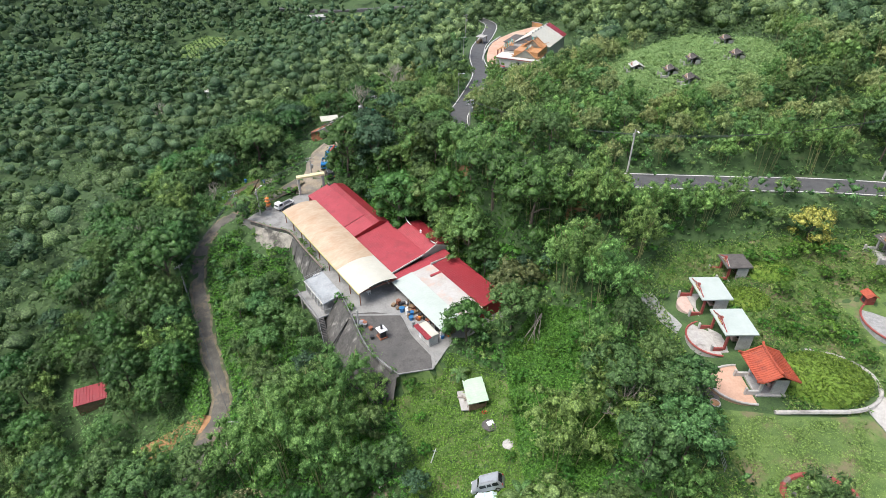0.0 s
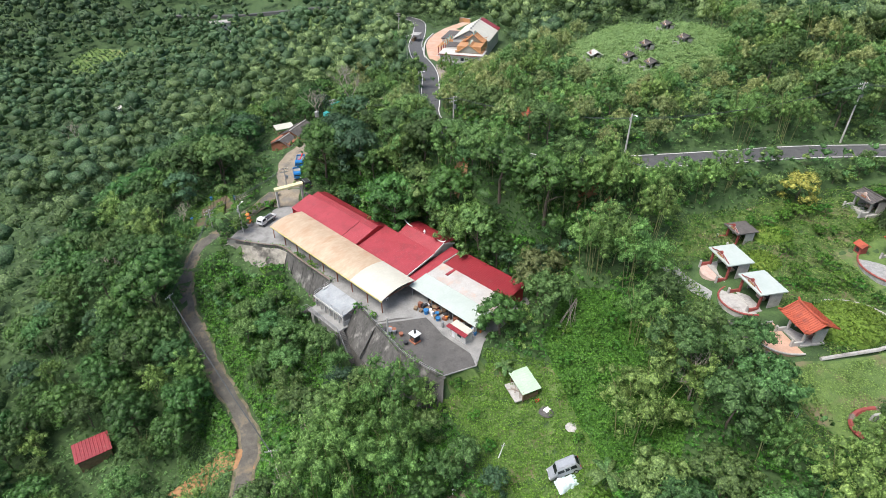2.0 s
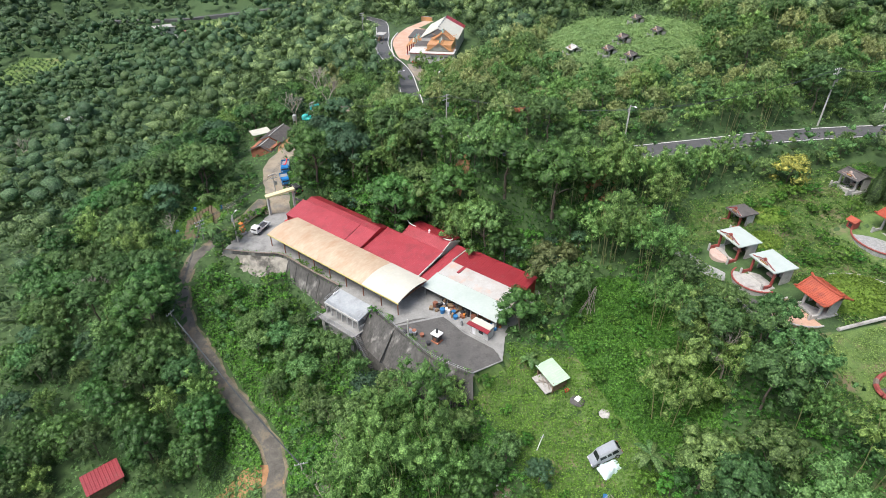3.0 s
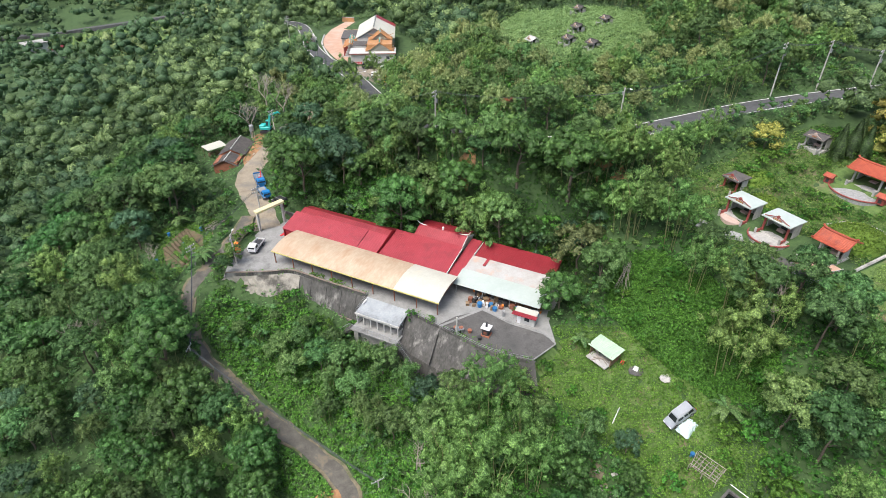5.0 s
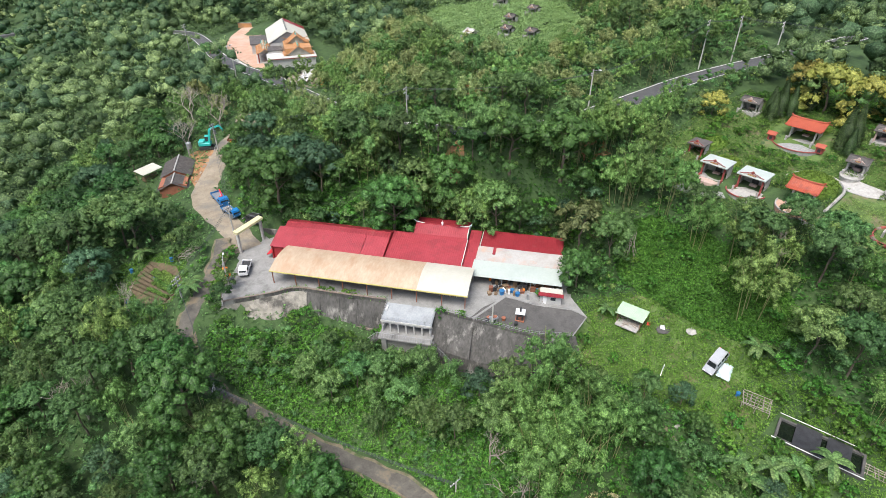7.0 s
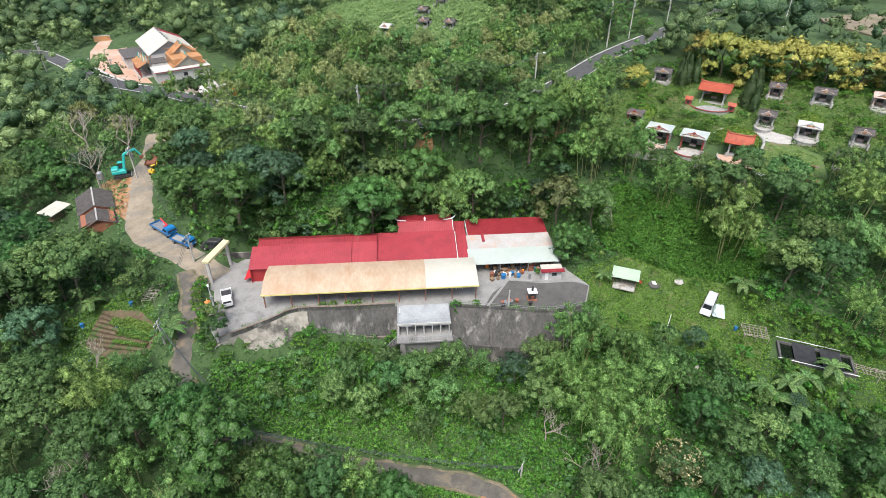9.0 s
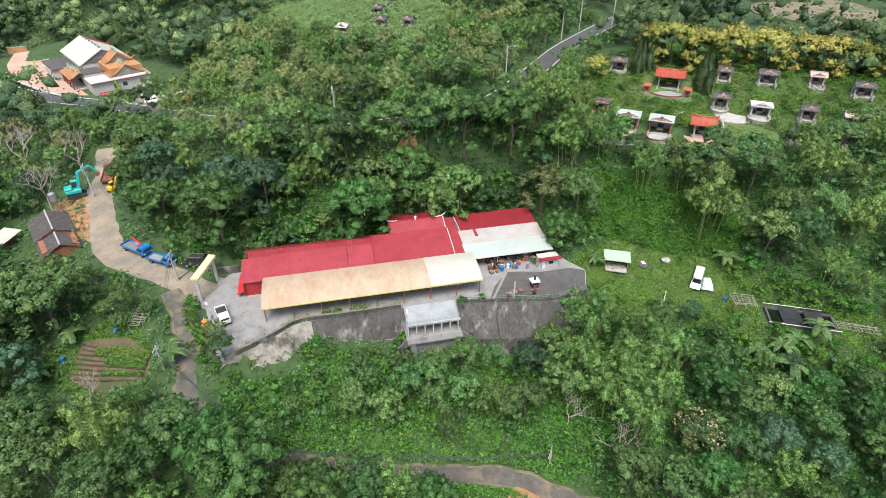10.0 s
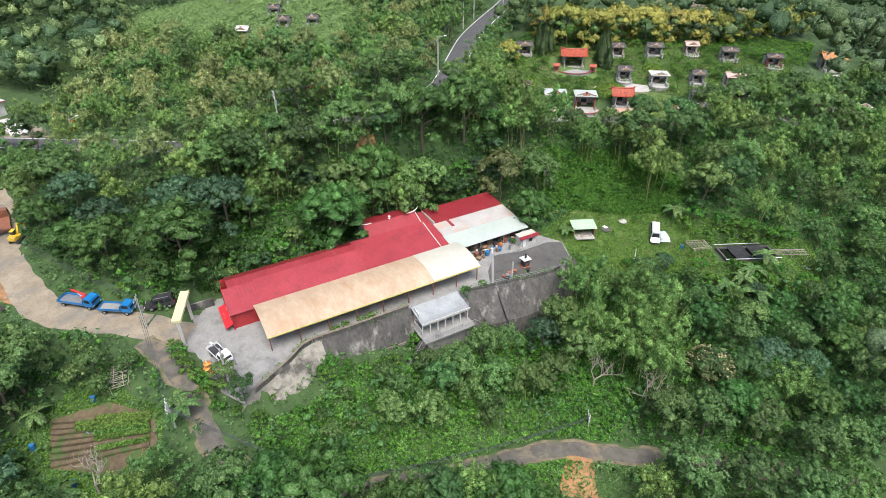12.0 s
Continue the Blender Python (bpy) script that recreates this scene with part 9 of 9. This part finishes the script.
for k, (x, y, s) in enumerate(((-7.0, 31.4, 0.9), (-8.9, 27.0, 1.1), (-3.6, 26.2, 1.0), (-1.2, 23.6, 1.0), (-5.4, 28.4, 0.9), (9.0, 37.2, 1.0), (-44.2, 108.0, 0.8), (-44.9, 106.6, 0.9), (-52.8, 124.5, 0.9), (-55, 117, 1.0), (-46.6, 124.9, 0.8), (2.5, 57.8, 0.7))):
    copy_thing(ban, pose(0, 0, 0)).matrix_basis = pose(x, y, land_at(x, y), 0, 0, 57 * k) @ Matrix.Diagonal((s * 1.3, s * 1.3, s * 1.25, 1))


# bare dead trees
def bare_tree(seed, x, y, h, label):
    g = random.Random(seed)
    bm = bmesh.new()

    def limb(p, d, r, n):
        q = p + d
        tube(bm, p, q, r, r * 0.68, 6 if n > 2 else 5)
        if n:
            for k in range(3 if n > 2 else 2):
                e = Vector((g.uniform(-1, 1), g.uniform(-1, 1), g.uniform(0.1, 0.9))).normalized()
                limb(q, (d.normalized() * 0.55 + e * 0.75).normalized() * d.length * g.uniform(0.62, 0.85), r * 0.62, n - 1)
    limb(Vector((0, 0, -0.4)), Vector((g.uniform(-0.2, 0.2), g.uniform(-0.2, 0.2), h * 0.36)), h * 0.022, 5)
    ob = part("dead_tree", bm, M_DEADWOOD)
    ob.matrix_basis = pose(x, y, land_at(x, y))
    tagged(ob, label, "tree")


for k, (x, y, h) in enumerate(((-16.5, 173, 11), (-14.8, 158.5, 9), (-24.4, 157, 9), (-65, 100.5, 8), (-53.5, 113.5, 6), (20.1, 41, 7), (-27, 55, 6), (-60, 78, 7), (-122, 228, 12), (-29, 48, 7))):
    bare_tree(k, x, y, h, "bare grey dead tree with forked branches")
sticks = thing("dead_bamboo", "sheaf of dry fallen bamboo poles on the slope", "bamboo", pose(13.6, 61.6, land_at(13.6, 61.6)))
for k in range(9):
    barred("pole", (crng.uniform(-0.6, 0.6), crng.uniform(-0.6, 0.6), 3.5 + crng.uniform(0, 1.5)), (crng.uniform(-2.2, 0.2), crng.uniform(-2.5, 0.5), -0.6), 0.05, M_DEADWOOD, sticks, 0.03, 5)

# shrubs between the graves and on the terrace
for x, y, s in ((46, 60, 1.0), (49, 57, 0.9), (44, 56, 0.8), (48, 52, 1.1), (52, 66, 1.2), (56, 66, 1.0), (49, 66, 1.1), (60, 36, 0.9), (57, 28, 1.1), (60, 24, 1.0), (63, 26, 0.9), (56, 20, 1.1), (60, 15, 1.1), (62, 8, 1.0), (56, 8, 1.2), (52, 10, 1.1), (58, 2, 1.2), (70, 28, 1.0), (71, 36, 1.1), (46, 18, 1.0), (45, 12, 1.2), (50, 4, 1.2), (43, 22, 1.0), (66, 17, 0.9), (54, 46, 0.7), (47, 31, 0.8), (38.5, 62.5, 0.8), (37.8, 56, 0.8), (38.5, 49, 0.7), (30.6, 60.8, 0.5), (44, 67, 1.0), (58, 60.5, 1.0), (5.2, 24, 1.2), (5.6, 28, 1.1), (6.2, 21, 1.3), (6.6, 26, 1.3), (5.0, 31.4, 0.9), (5.8, 17, 1.3), (4.9, 21.6, 0.8), (-2.6, 29, 1.0), (-2.2, 24.5, 0.9), (-3.6, 26.5, 1.2), (-4.4, 23, 1.3), (-1.8, 21, 0.9), (7.5, 35, 1.3), (9.2, 33, 1.4), (8.6, 43.8, 0.7), (-2.6, 47, 0.9), (-3.2, 52, 0.8), (-4.6, 57, 1.0), (5.2, 33.4, 0.8), (-2, 34.5, 1.1), (0.6, 35.4, 0.6), (-1.0, 38.2, 0.6), (9.8, 51, 0.9), (11, 55, 1.0), (7.4, 29, 1.3), (6.8, 24, 1.3), (6.4, 19, 1.4), (-6, 33, 1.3), (-5.5, 20, 1.4), (-3, 16, 1.3), (12, 60, 1.0), (15, 57, 0.9), (17, 53, 1.0), (13.5, 50, 0.9), (15.5, 46, 1.1), (18, 48, 0.9), (12.5, 43, 0.8), (14, 38, 1.2), (18.5, 57, 1.1)):
    grow("bush", x, y, s)

# weeds in the joint behind the parapet
pw = np.vstack([smooth(PAR, 0.5), smooth(PAR2, 0.5)])
pw = np.repeat(pw, 26, 0)[rng.uniform(0, 1, len(pw) * 26) < 0.75]
keepw = 0.5 + 0.5 * np.sin(pw[:, 0] * 1.7 + np.sin(pw[:, 0] * 0.6) * 2) > rng.uniform(0, 1, len(pw))
pw = pw[keepw]
wx = ORG.x + U.x * pw[:, 0] + V.x * (pw[:, 1] + 0.5) + rng.normal(0, 0.35, len(pw))
wy = ORG.y + U.y * pw[:, 0] + V.y * (pw[:, 1] + 0.5) + rng.normal(0, 0.35, len(pw))
wv = leaves(np.stack([wx, wy, YARD + rng.uniform(0.05, 0.75, len(pw))], 1), np.tile((0, 0, 1.0), (len(pw), 1)), 0.28, 0.5, 0.6, rng)[0]
tagged(raw("parapet_weeds", wv, card_faces(len(pw)), M_LEAF_VINE), "green weeds growing along the parapet", "undergrowth", kind="stuff")

# rough shrubs among the graves
gx2, gy2 = rng.uniform(37, 74, 260), rng.uniform(-4, 70, 260)
okg = inside(CLEAR[2], gx2, gy2) > 0.5
spots = [(33.9, 58.9, 6), (34.3, 52.4, 6), (35.2, 44.6, 6), (40.1, 65.4, 4.5), (58.2, 53.0, 8.5), (43.3, 45.3, 6.5), (38, 35, 8.5), (48, 39, 4)] + [(q[0], q[1], 4.2) for q in GRAVE_SPOTS]
for qx, qy, qr in spots:
    okg &= np.hypot(gx2 - qx - 0.5, gy2 - qy) > qr
for px, py in zip(gx2[okg], gy2[okg]):
    grow("bush", px, py, rng.uniform(0.45, 1.0))

# small shrubs along the parapet
for u, v, s in ((9.3, -0.2, 0.45), (10.7, -0.2, 0.5), (13.2, -0.2, 0.45), (14.6, -0.2, 0.55), (20.2, -1.6, 0.7), (20.4, -2.6, 0.8), (29.8, -1.9, 0.6), (30.8, -2.4, 0.7), (33.2, -1.6, 0.5), (5.6, -4.2, 0.9), (19.6, -3.6, 1.0), (3, -9.4, 1.0), (8.5, -5.2, 1.1), (11, -5.4, 1.1), (13.6, -5.6, 1.2), (16, -5.6, 1.1), (18.5, -6, 1.2), (44.5, 6.1, 0.5), (52.5, -5.5, 1.1), (47.5, -7.5, 1.2), (-6.3, -7.4, 0.8), (-7.6, -3.6, 0.9), (-8.4, -1.4, 0.8), (-1.8, -6.2, 0.6), (-9.6, -0.4, 1.1), (-10.2, 1.6, 1.2), (-10.7, 3.6, 1.1), (-10.9, 5.6, 1.2), (-9.4, -3.4, 1.0), (-8.2, -6.4, 1.0), (-11.2, 7.4, 0.9), (7.2, -3.2, 1.1), (5.8, -5.6, 1.2), (9.4, -4.2, 0.9), (20.2, -3.2, 1.2), (0.5, -8.6, 0.8), (-4, -8.8, 1.0)):
    x, y = bxy(u, v)
    up = YARD if inside(YARD_EDGE, np.array([u]), np.array([v]))[0] > -0.6 else None
    grow("bush", x, y, s * (1.15 if up is not None else 0.8), z=up)
for kind in PROTO:
    for k, ob in enumerate(PROTO[kind]):
        if (kind, k) not in used:
            for o in (*ob.children_recursive, ob):
                bpy.data.objects.remove(o)
